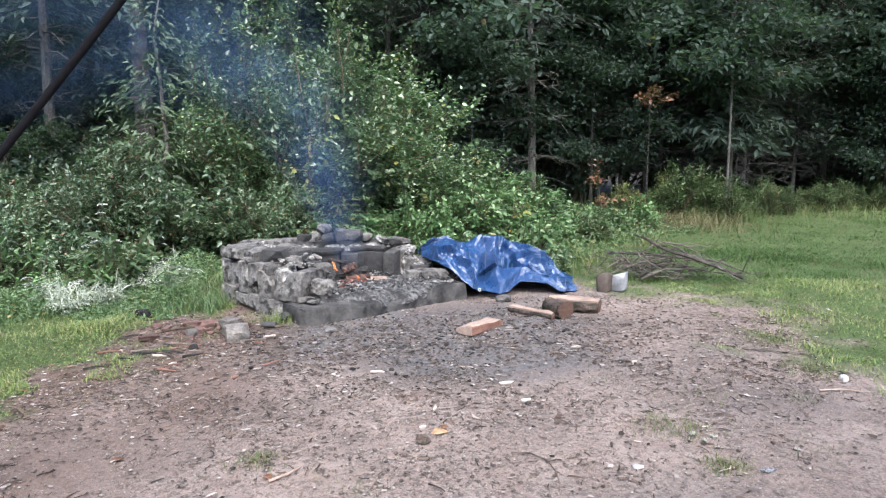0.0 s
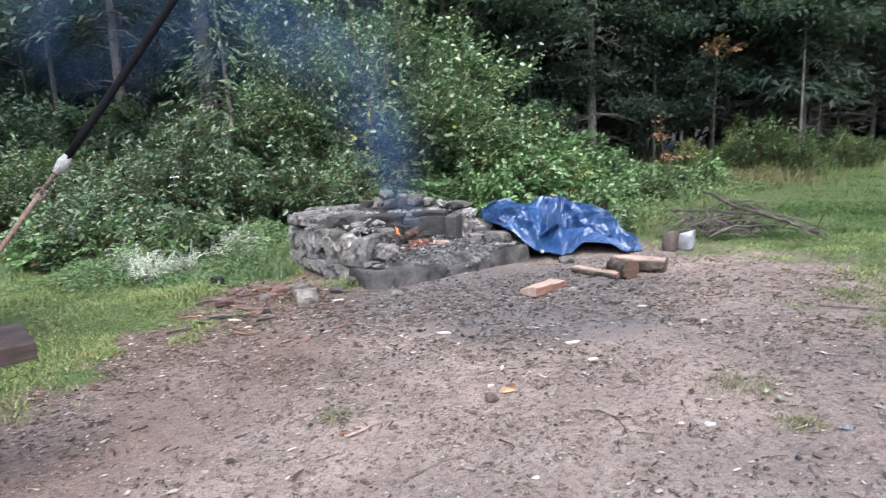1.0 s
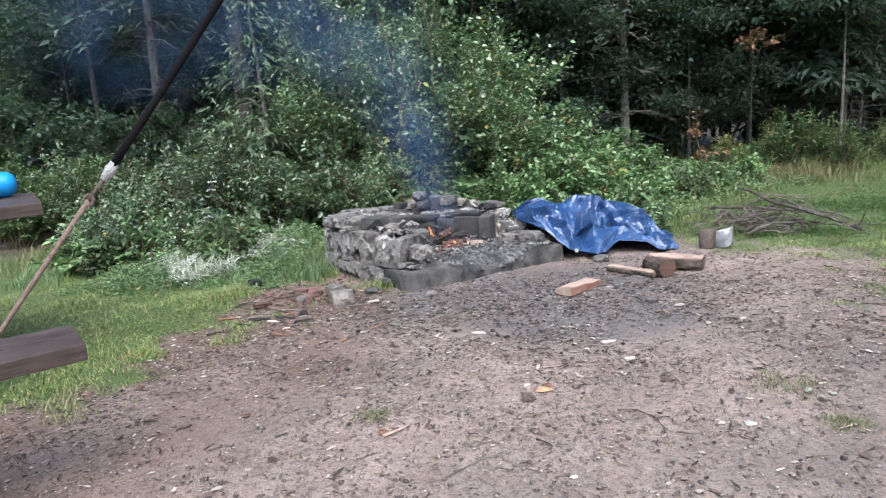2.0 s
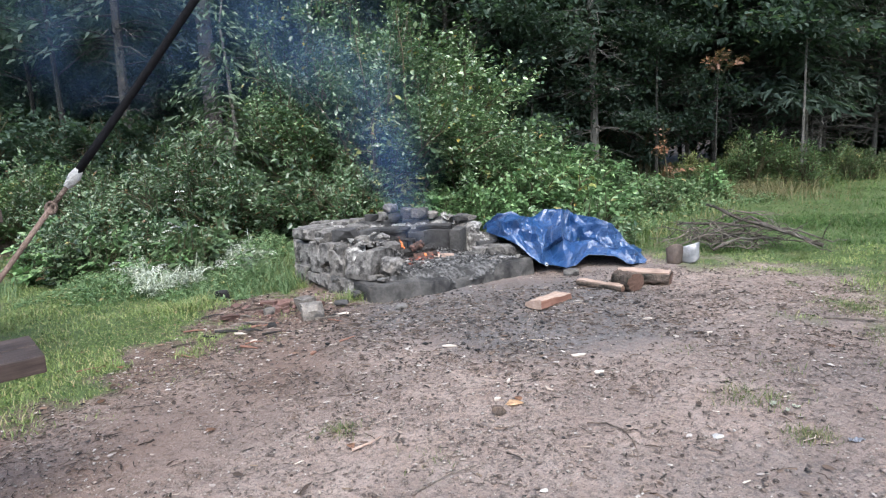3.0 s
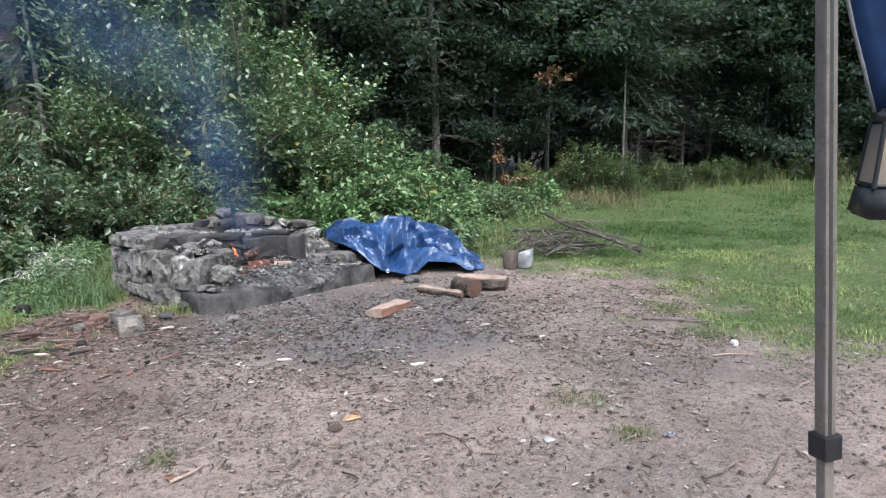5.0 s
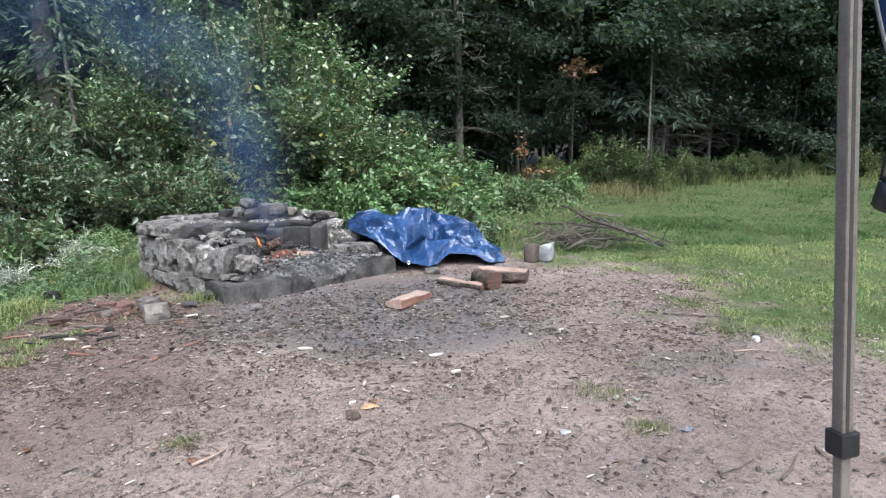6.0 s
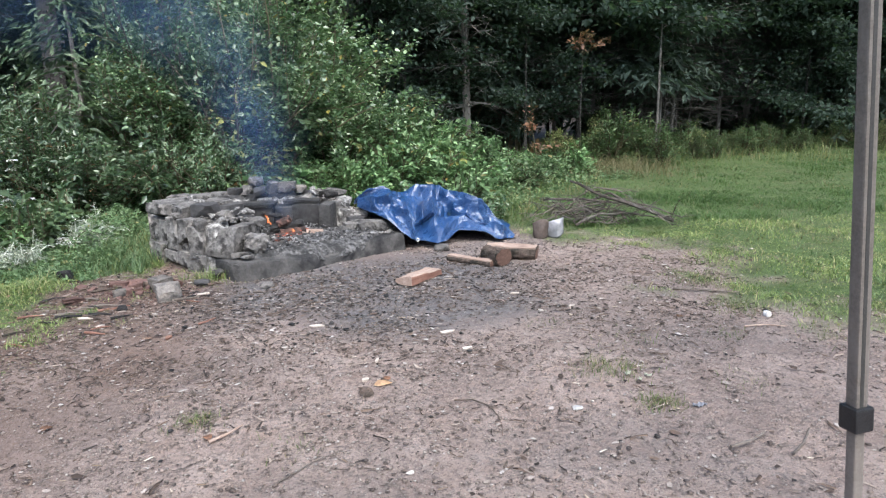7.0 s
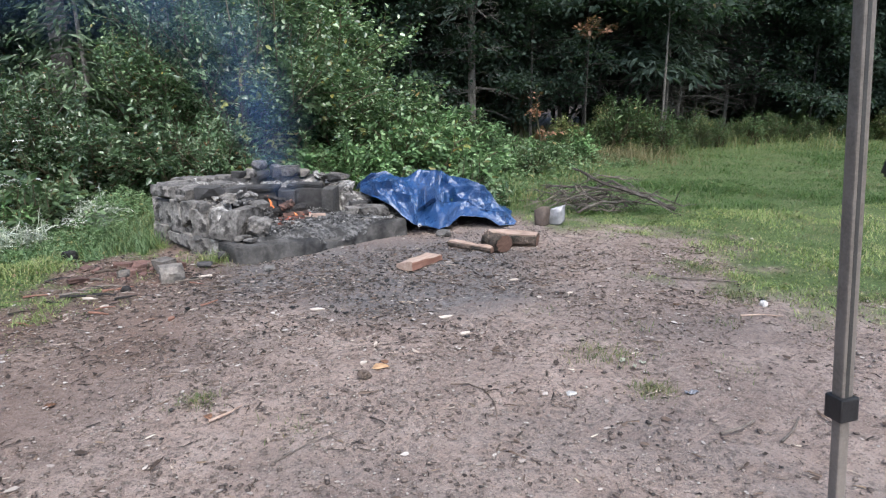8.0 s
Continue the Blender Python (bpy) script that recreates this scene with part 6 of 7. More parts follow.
for x, y, L, w, t, m_ in ((0.27, 2.89, 0.085, 0.028, 25, CHIP), (0.34, 2.72, 0.055, 0.022, 30, CHIP), (-0.31, 3.06, 0.075, 0.02, 5, CHIP), (-0.94, 3.0, 0.05, 0.02, 70, RED_WOOD),
                          (-0.03, 2.62, 0.06, 0.012, 80, CHIP), (-0.97, 3.64, 0.12, 0.02, 30, CHIP), (-1.41, 3.30, 0.09, 0.02, 10, CHIP), (-0.07, 2.46, 0.04, 0.02, 50, CHIP), (-1.3, 3.18, 0.05, 0.015, 60, CHIP),
                          (0.66, 3.42, 0.05, 0.016, 10, CHIP), (0.9, 3.2, 0.045, 0.014, 30, CHIP)):
    chip("pale split wood chip on the earth", x, y, L, w * 1.15, 0.007, t, m_)


ORANGE = rough_mat("orange_leaf", (0.50, 0.29, 0.15), (0.64, 0.42, 0.25), 40, 0.5, 0.3, per_object=0.0)
BROWN = leaf_mat("brown_leaf", (0.17, 0.085, 0.05), (0.20, 0.10, 0.06), (0.24, 0.13, 0.08), rough=0.6)


def flat_leaf(label, x, y, L, turn, mat):
    me = leaf_mesh("fallen_leaf", np.zeros((1, 3)), np.array([[1.0, 0, 0.1]]), np.array([[0, 0, 1.0]]), np.array([L]), np.array([L * 0.7]), True, 0.12)
    ob = part("fallen_leaf", me, mat)
    ob.matrix_basis = pose(x, y, gz(x, y) + 0.004, 2, -3, turn)
    sol = ob.modifiers.new("thickness", "SOLIDIFY")
    sol.thickness = 0.0008
    return tagged(ob, label, "leaf", "fallen leaves")


flat_leaf("yellow-orange fallen leaf on the earth", -0.04, 2.41, 0.07, 10, ORANGE)
flat_leaf("brown fallen leaf on the earth", 0.02, 2.45, 0.04, 130, BROWN)
for x, y, t in ((-1.72, 2.62, 0), (-1.66, 2.45, 80), (-1.80, 2.85, 140), (-1.1, 2.2, 30), (1.35, 3.0, 60), (-1.55, 3.05, 200), (-0.55, 2.1, 300)):
    flat_leaf("brown fallen leaf on the earth", x, y, 0.042, t, BROWN)


def stick(label, pts, r, mat=TWIG):
    bm = bmesh.new()
    pts = [(x, y, gz(x, y) + z + r + 0.003) for x, y, z in pts]
    tube(bm, pts, [r * (1 - 0.5 * k / (len(pts) - 1)) for k in range(len(pts))], 6, True, 0.2)
    return tagged(part("fallen_stick", bm, mat), label, "stick", "sticks on the earth")


stick("thin curved dark root or twig on the earth", [(0.24, 2.26, 0), (0.30, 2.24, 0.004), (0.35, 2.19, 0.003), (0.37, 2.12, 0.003), (0.37, 2.04, 0), (0.36, 1.99, 0)], 0.0028, BARK)
rs = random.Random(5)
for i in range(44):
    x, y, a = -1.32 + rs.gauss(0, 0.30), 3.42 + rs.gauss(0, 0.26), rs.uniform(-0.5, 0.9)
    L = rs.uniform(0.05, 0.13)
    stick("broken strip of bark or twig on the earth", [(x, y, 0), (x + 0.5 * L * math.cos(a), y + 0.5 * L * math.sin(a) + rs.gauss(0, 0.008), 0.004), (x + L * math.cos(a), y + L * math.sin(a), 0)], rs.uniform(0.003, 0.008), (BARK, RED_WOOD, TWIG, CHAR)[i % 4])
stick("thin dry stick on the earth", [(1.02, 1.87, 0), (1.1, 1.90, 0.005), (1.17, 1.95, 0)], 0.006)
stick("thin dry stick on the earth", [(1.19, 1.83, 0), (1.26, 1.89, 0.0), (1.32, 1.96, 0)], 0.005)
stick("thin dry stick on the earth", [(1.58, 2.84, 0), (1.67, 2.845, 0.004), (1.77, 2.83, 0)], 0.004, PALE_WOOD)
stick("thin dry stick on the earth", [(-0.53, 2.05, 0), (-0.48, 2.10, 0.003), (-0.45, 2.15, 0)], 0.005, PALE_WOOD)
stick("charred stick on the earth", [(-1.56, 3.32, 0), (-1.47, 3.32, 0.004), (-1.38, 3.35, 0)], 0.008, CHAR)
stick("thin dry stick on the earth", [(1.5, 3.42, 0), (1.66, 3.36, 0.005), (1.82, 3.34, 0)], 0.006)
stick("thin dry stick on the earth", [(-0.3, 1.80, 0), (-0.2, 1.90, 0.003), (-0.12, 1.96, 0)], 0.0025)

# bent scrap of sheet metal
scrap = thing("scrap_metal", "bent scrap of sheet metal, rusty on one half and pale on the other", "scrap metal", 1.13, 4.76, gz(1.13, 4.76), 8)
m_rust = rough_mat("rusty_sheet", (0.06, 0.045, 0.037), (0.13, 0.10, 0.083), 14, 0.7, 0.3, (0.07, 0.05, 0.04), 6)
# pale grey for the right half of the scrap
m_pale_sheet = rough_mat("pale_sheet", (0.24, 0.24, 0.25), (0.40, 0.40, 0.42), 10, 0.45, 0.2, (0.16, 0.16, 0.16), 6, metal=0.3)
for nm, x0, x1, mat in (("rusty_side", -0.105, 0.004, m_rust), ("bright_side", 0.0, 0.105, m_pale_sheet)):
    bm = bmesh.new()
    n = 13
    grid = []
    for i in range(n):
        u = i / (n - 1)
        x = x0 + (x1 - x0) * u
        row = []
        for j in range(n):
            k = j / (n - 1)
            if nm == "rusty_side":
                low_, topz = 0.0, 0.135 * math.sqrt(max(0.0, 1 - 0.42 * (2 * u - 1) ** 2))
                out_ = -0.075 * math.sin(math.pi * (0.15 + 0.75 * u))
            else:
                low_, topz = 0.035 * u ** 3, 0.098 + 0.040 * u ** 0.6
                out_ = -0.025 - 0.05 * math.sin(2.4 * u)
            row.append(bm.verts.new((x + 0.02 * k * (u - 0.3), out_ * (1 - 0.45 * k) - 0.02 + 0.016 * float(facets(x * 30 + 3, k * 3, 32) - 0.5), low_ + (topz - low_) * k)))
        grid.append(row)
    for i in range(n - 1):
        for j in range(n - 1):
            bm.faces.new((grid[i][j], grid[i + 1][j], grid[i + 1][j + 1], grid[i][j + 1]))
    o = part(nm, bm, mat, scrap, "", True)
    o.modifiers.new("thickness", "SOLIDIFY").thickness = 0.004

DEAD_BARK = rough_mat("dead_branch_bark", (0.045, 0.036, 0.030), (0.12, 0.10, 0.085), 45, 0.9, 0.8, (0.15, 0.137, 0.118), 12, dist=0.01)
# heap of dead branches
random.seed(21)
heap_ = thing("branch_heap", "heap of dead thin branches on the grass", "branches")
main = [((1.36, 5.02, 0.36), (1.62, 5.08, 0.25), (1.9, 5.0, 0.16), (2.18, 4.95, 0.05)), ((1.25, 5.35, 0.16), (1.55, 5.2, 0.18), (1.95, 5.1, 0.15), (2.2, 5.0, 0.06)), ((1.5, 5.35, 0.10), (1.7, 5.2, 0.22), (2.0, 5.0, 0.12), (2.15, 4.85, 0.03)),
        ((1.2, 5.1, 0.06), (1.45, 5.1, 0.14), (1.75, 5.2, 0.16), (2.0, 5.35, 0.1)), ((1.4, 4.95, 0.04), (1.6, 5.0, 0.1), (1.85, 5.12, 0.08), (2.1, 5.2, 0.03)), ((1.85, 5.25, 0.22), (1.65, 5.3, 0.26), (1.5, 5.35, 0.2), (1.3, 5.4, 0.05))]
for i in range(10):
    k = math.tau * i / 10 + random.uniform(-0.3, 0.3)
    p = Vector((1.45 + random.uniform(-0.15, 0.3), 5.1 + random.uniform(-0.1, 0.15), 0.05))
    d = Vector((math.cos(k), 0.5 * math.sin(k), 0)) * random.uniform(0.2, 0.38)
    main.append((p - d * 0.6, p - d * 0.2 + Vector((0, 0, random.uniform(0.03, 0.12))), p + d * 0.5 + Vector((0, 0, random.uniform(0.02, 0.1))), p + d - Vector((0, 0, 0.03))))
for i, pts in enumerate(main):
    bm = bmesh.new()
    pts = [Vector(p) + Vector((random.gauss(0, 0.02), random.gauss(0, 0.02), 0)) for p in pts]
    fine_ = [pts[int(k)].lerp(pts[min(int(k) + 1, 3)], k % 1) + 0.014 * noise.noise_vector(Vector((k * 2.2, i, 0.5))) for k in np.linspace(0, 3, 13)]
    thick = (0.008, 0.014, 0.017) if i == 0 else (0.010, 0.008, 0.004) if i in (1, 2, 4) else (0.006, 0.0045, 0.003)
    tube(bm, fine_, [k * random.uniform(0.8, 1.25) for k in np.interp(np.arange(13), [0, 6, 12], thick)], 8, True, 0.5)
    for _ in range(10):
        p = random.choice(fine_)
        d = Vector((random.gauss(0, 1), random.gauss(0, 0.7), random.uniform(-0.4, 0.5))).normalized() * random.uniform(0.05, 0.2)
        e = p + d
        e.z = max(e.z, 0.02)
        tube(bm, [p, p.lerp(e, 0.5) + Vector((random.gauss(0, 0.012), 0, 0.012)), e], [0.0042, 0.003, 0.0014], 4, False)
        for _ in range(3):
            s = p.lerp(e, random.uniform(0.4, 0.9))
            t_ = s + Vector((random.gauss(0, 1), random.gauss(0, 1), random.gauss(0, 0.5))).normalized() * 0.07
            t_.z = max(t_.z, 0.015)
            tube(bm, [s, t_], [0.0017, 0.0008], 3, False)
    part("branch", bm, DEAD_BARK if i in (0, 2) or i % 3 == 1 else TWIG, heap_)

# ---- camp furniture ----
def plank(bm, L, w, h, m):
    box(bm, L, w, h, m, 0.004, 0.0015, 2)


bench = thing("bench", "dark brown bench of two weathered planks", "bench", -1.30, 1.75, 0, 225)
for k in range(2):
    bm = bmesh.new()
    plank(bm, 1.7, 0.128, 0.05, Matrix.Translation((0.85, -0.064 - 0.135 * k, 0.425)))
    part("seat_plank", bm, DARK_PLANK, bench)
for x in (0.5, 1.35):
    bm = bmesh.new()
    plank(bm, 0.05, 0.24, 0.40, Matrix.Translation((x, -0.13, 0.2)))
    part("leg", bm, DARK_PLANK, bench)
table = thing("picnic_table", "dark brown wooden picnic table with attached benches", "picnic table", -2.2, 2.78, 0, 222)
for k in range(5):
    bm = bmesh.new()
    plank(bm, 1.7, 0.135, 0.055, Matrix.Translation((0.85, -0.07 - 0.142 * k, 0.7225)))
    part("top_plank", bm, DARK_PLANK, table)
for y in (0.16, -0.87):
    bm = bmesh.new()
    plank(bm, 1.7, 0.24, 0.05, Matrix.Translation((1.08, y, 0.425)))
    part("seat_plank", bm, DARK_PLANK, table)
for x in (0.85, 1.5):
    bm = bmesh.new()
    plank(bm, 0.05, 1.2, 0.09, Matrix.Translation((x, -0.35, 0.355)))
    part("crossbar", bm, DARK_PLANK, table)
    for s in (-1, 1):
        bm = bmesh.new()
        plank(bm, 0.05, 0.09, 0.74, Matrix.Translation((x + 0.05, -0.35 + s * 0.36, 0.345)) @ Matrix.Rotation(-s * 0.42, 4, "X"))
        part("leg", bm, DARK_PLANK, table)
m_cyan, nt, b = material("bright_blue_plastic", 0.35)
c = ramp(nt, noise_tex(nt, coords(nt), 9, 3), (0.3, (0.01, 0.22, 0.55)), (0.7, (0.015, 0.30, 0.68)))
nt.links.new(c, b.inputs["Base Color"])
bm = bmesh.new()
prof = [(0, 0.02), (0.008, 0.04), (0.03, 0.054), (0.08, 0.056), (0.3, 0.056), (0.33, 0.03), (0.36, 0.018)]
tube(bm, [(x, 0, 0) for x, _ in prof], [r for _, r in prof], 20)
ob = part("water_bottle", bm, m_cyan, smooth=True)
ob.matrix_basis = pose(-2.60, 3.12, 0.816, 0, 0, 215) @ Matrix.Scale(1.15, 4)
tagged(ob, "bright blue bottle lying on the picnic table", "bottle")

# guy line of the canopy: black strap, pale knot, ring, brown rope
guy = thing("guy_line", "black canopy guy strap knotted to a brown rope", "guy line")
TOP, KNOT, RING, END = Vector((-0.53, 1.98, 1.775)), Vector((-1.11, 1.72, 0.944)), Vector((-1.16, 1.68, 0.869)), Vector((-1.715, 1.233, 0.0))
m_strap = rough_mat("black_webbing", (0.005, 0.005, 0.006), (0.010, 0.010, 0.012), 60, 0.9, 0.4, spec=0.1)
m_rope = rough_mat("brown_rope", (0.18, 0.12, 0.095), (0.33, 0.245, 0.20), 80, 0.9, 0.6)
m_knot = rough_mat("pale_cord", (0.24, 0.24, 0.235), (0.38, 0.38, 0.37), 60, 0.8, 0.5)
bm = bmesh.new()
tube(bm, [TOP.lerp(KNOT, k / 8) + Vector((0, 0, -0.012 * math.sin(math.pi * k / 8))) for k in range(9)], 0.0105, 10)
part("strap", bm, m_strap, guy, "", True)
bm = bmesh.new()
tube(bm, [KNOT.lerp(TOP, 0.02), KNOT, KNOT.lerp(RING, 0.35)], [0.0105, 0.0145, 0.009], 10, True, 0.3)
part("knot", bm, m_knot, guy, "pale cord knot", True)
bm = bmesh.new()
tube(bm, [KNOT, RING], 0.006, 8)
tube(bm, [RING + Vector((0.014 * math.cos(a), 0.005 * math.sin(a), 0.014 * math.sin(a))) for a in np.linspace(0, math.tau, 19)], 0.0045, 7, False)
part("ring", bm, BARK, guy, "brown rope ring", True)
bm = bmesh.new()
tube(bm, [RING.lerp(END, k / 10) for k in range(11)], 0.0065, 8, True, 0.1)
part("rope", bm, m_rope, guy, "brown rope", True)
bm = bmesh.new()
tube(bm, [END + Vector((0.02, 0.02, -0.05)), END + Vector((-0.03, -0.03, 0.06))], [0.006, 0.008], 6)
part("peg", bm, m_strap, guy)

# canopy leg with its collar, hanging canopy cloth and lantern
leg = thing("canopy_pole", "grey steel canopy pole with a black plastic collar", "pole")
LA, LB = Vector((1.114, 1.507, 0.277)), Vector((1.048, 1.557, 1.296))
step = (LB - LA) / (LB.z - LA.z)
m_steel = rough_mat("powder_coated_steel", (0.165, 0.145, 0.126), (0.21, 0.186, 0.164), 25, 0.45, 0.08, (0.235, 0.208, 0.184), 4, metal=0.0)
m_slot = rough_mat("dark_slot", (0.03, 0.029, 0.028), (0.045, 0.043, 0.04), 40, 0.6, 0.1)
m_black = rough_mat("black_plastic", (0.012, 0.012, 0.013), (0.02, 0.02, 0.021), 40, 0.45, 0.15)


def square_tube(z0, z1, w, name, mat, chamfer=0.18, wide=0.0, shift=0.0, back=0.0, under=None):
    a, b_ = LA + step * (z0 - LA.z), LA + step * (z1 - LA.z)
    bm = bmesh.new()
    up = (b_ - a).normalized()
    away = Vector((-0.177, 0.984, 0))
    away = (away - up * away.dot(up)).normalized()
    side = away.cross(up)
    turned = Matrix((side, away, up)).transposed().to_4x4()
    m = Matrix.Translation((a + b_) / 2) @ turned @ Matrix.Translation((shift, back, 0))
    box(bm, wide or w, w, (b_ - a).length, m, w * chamfer)
    return part(name, bm, mat, under or leg)


square_tube(0.0, 0.27, 0.028, "inner_tube", m_steel)
outer = square_tube(0.26, 2.15, 0.033, "outer_tube", m_steel)
square_tube(0.262, 2.148, 0.028, "slot", m_slot, 0.05, 0.011, -0.003, -0.0035, outer)
square_tube(0.25, 0.31, 0.052, "collar", m_black, 0.1)
square_tube(-0.005, 0.01, 0.06, "foot_plate", m_steel, 0.05)
m_cloth = rough_mat("blue_canopy_cloth", (0.005, 0.028, 0.095), (0.009, 0.045, 0.14), 6, 0.7, 0.15, space="World")
cloth = thing("canopy_cloth", "blue canopy cloth hanging beside the pole", "canopy cloth")
cloth.matrix_basis = Matrix.Translation(Vector((0.05, 0.16, 1.04)) * (1 - 1.6) + Vector((0.012, -0.006, 0))) @ Matrix.Scale(1.6, 4)
bm = bmesh.new()
n, mrows = 15, 13
grid = []
for i in range(mrows):
    k = i / (mrows - 1)
    z = 1.045 + 0.75 * k
    x0 = 0.868 - 0.065 * (z - 1.045) / 0.17 if z < 1.215 else 0.803 - 0.20 * (z - 1.215)
    row = []
    for j in range(n):
        w = j / (n - 1)
        x = x0 + w * (0.30 + 0.1 * k)
        row.append(bm.verts.new((x, 1.175 - 0.25 * w + 0.018 * math.sin(9 * w + 2 * k) * (0.3 + k), z - 0.03 * w)))
    grid.append(row)
for i in range(mrows - 1):
    for j in range(n - 1):
        bm.faces.new((grid[i][j], grid[i][j + 1], grid[i + 1][j + 1], grid[i + 1][j]))
edge_pts = [v.co.copy() for v in [row[0] for row in grid]]
o = part("sheet", bm, m_cloth, cloth, "", True)
o.modifiers.new("thickness", "SOLIDIFY").thickness = 0.002
bm = bmesh.new()
tube(bm, edge_pts, 0.0035, 6)
part("piping", bm, rough_mat("pale_piping", (0.2, 0.2, 0.2), (0.28, 0.28, 0.28), 40, 0.8, 0.2), o, "pale edge piping", True)

lantern = thing("lantern", "dark grey hanging lantern with clear panes", "lantern", 1.402, 1.736, 0.781, -20)
lantern.scale = (1.6, 1.6, 1.6)
m_grey = rough_mat("dark_grey_plastic", (0.03, 0.031, 0.035), (0.045, 0.046, 0.05), 30, 0.5, 0.15)


def frustum(z0, z1, w0, w1, bev=0.006):
    bm = bmesh.new()
    vs = box(bm, 1, 1, 1)
    for v in vs:
        up = v.co.z > 0
        w = w1 if up else w0
        v.co = Vector((v.co.x * w, v.co.y * w, z1 if up else z0))
    bmesh.ops.bevel(bm, geom=bm.edges[:], offset=bev, segments=3, affect="EDGES")
    return bm


part("base", frustum(0.0, 0.052, 0.094, 0.080), m_grey, lantern, "", True)
part("cap", frustum(0.148, 0.172, 0.062, 0.052), m_grey, lantern, "", True)
for sx in (-1, 1):
    for sy in (-1, 1):
        bm = bmesh.new()
        tube(bm, [(sx * 0.036, sy * 0.036, 0.048), (sx * 0.027, sy * 0.027, 0.152)], 0.0042, 6)
        part("corner_post", bm, m_black, lantern)
m_glass, nt, b = material("lantern_glass", 0.05)
b.inputs["Transmission Weight"].default_value = 0.75
b.inputs["IOR"].default_value = 1.1
b.inputs["Roughness"].default_value = 0.3
b.inputs["Base Color"].default_value = (0.5, 0.44, 0.38, 1)
for k in range(4):
    bm = bmesh.new()
    vs = [bm.verts.new((sx, -d, z)) for sx, d, z in ((-0.033, 0.035, 0.054), (0.033, 0.035, 0.054), (0.025, 0.0265, 0.147), (-0.025, 0.0265, 0.147))]
    bm.faces.new(vs)
    o = part("pane", bm, m_glass, lantern)
    o.matrix_basis = pose(0, 0, 0, 0, 0, 90 * k)
    o.modifiers.new("thickness", "SOLIDIFY").thickness = 0.001
    o.visible_shadow = False
    bm = bmesh.new()
    tube(bm, [(-0.036, -0.036, 0.053), (0.036, -0.036, 0.053)], 0.003, 6)
    rail = part("pane_rail", bm, m_black, lantern)
    rail.matrix_basis = pose(0, 0, 0, 0, 0, 90 * k)
bm = bmesh.new()
tube(bm, [(0, 0, 0.17), (0.0, 0, 0.40), (0.0, 0, 0.9)], 0.003, 6)
part("hanging_cord", bm, m_black, lantern)

# ---- litter on the bare earth ----
def bits(name, n, shape, smin, smax, mat, label, seed, keep, flat=0.6, area=(-2.2, 2.6, 1.3, 5.0), over=ground_z):
    """Loose bits joined in one mesh; shape gives corner points and triangles of one bit."""
    g = np.random.default_rng(seed)
    x, y = g.uniform(area[0], area[1], n), g.uniform(area[2], area[3], n)
    ok = g.random(n) < keep(x, y)
    x, y = x[ok], y[ok]
    n = len(x)
    pv, pf = (np.array(a) for a in shape)
    v = pv[None] + g.normal(0, 0.12, (n, *pv.shape))
    s = smin * (smax / smin) ** (g.random(n) ** 3)
    v = v * s[:, None, None] * np.array([1, 1, flat])
    a = g.uniform(0, math.tau, n)
    c, d = np.cos(a)[:, None], np.sin(a)[:, None]
    v = np.stack([v[..., 0] * c - v[..., 1] * d + x[:, None], v[..., 0] * d + v[..., 1] * c + y[:, None], v[..., 2] + (over(x, y) + 0.25 * s * flat + 0.004)[:, None]], -1)
    f = (pf[None] + len(pv) * np.arange(n)[:, None, None]).reshape(-1, 3)
    return tagged(part(name, mesh_np(name, v.reshape(-1, 3), f), mat), label, name.split("_")[-1], kind="stuff")


def clumps(x, y):
    """Litter lies in drifts."""
    return np.clip(1.9 * vnoise(x * 2.6, y * 3.4, 81) * (0.4 + 1.2 * vnoise(x * 8, y * 9, 82)) - 0.12, 0, 1) * (1 - 0.45 * np.clip((x - 0.3) / 0.9, 0, 1))


OCTA = ([(1, 0, 0), (0, 1, 0), (-1, 0, 0), (0, -1, 0), (0, 0, 1), (0, 0, -1), (0.6, 0.6, 0.5), (-0.6, -0.6, 0.5)],
        [(0, 6, 4), (6, 1, 4), (1, 2, 4), (2, 7, 4), (7, 3, 4), (3, 0, 4), (0, 1, 6), (2, 3, 7), (1, 0, 5), (2, 1, 5), (3, 2, 5), (0, 3, 5)])
SLIVER = ([(-1.6, -0.25, -0.15), (1.6, -0.3, -0.15), (1.6, 0.25, -0.15), (-1.6, 0.3, -0.15), (-1.5, -0.2, 0.15), (1.5, -0.22, 0.15), (1.5, 0.2, 0.15), (-1.5, 0.25, 0.15)],
          [(4, 5, 6), (4, 6, 7), (0, 1, 5), (0, 5, 4), (1, 2, 6), (1, 6, 5), (2, 3, 7), (2, 7, 6), (3, 0, 4), (3, 4, 7)])


BENT = ([(-1.7, -0.12, 0), (-1.7, 0.12, 0), (-1.7, 0, 0.2), (-0.5, 0.16, 0), (-0.5, 0.42, 0), (-0.5, 0.3, 0.25), (0.7, -0.1, 0), (0.7, 0.14, 0), (0.7, 0.02, 0.25), (1.8, -0.4, 0), (1.8, -0.25, 0), (1.8, -0.32, 0.15)],
        [f for a in (0, 3, 6) for f in ((a, a + 3, a + 5), (a, a + 5, a + 2), (a + 1, a + 2, a + 5), (a + 1, a + 5, a + 4))] + [(0, 2, 1), (9, 10, 11)])
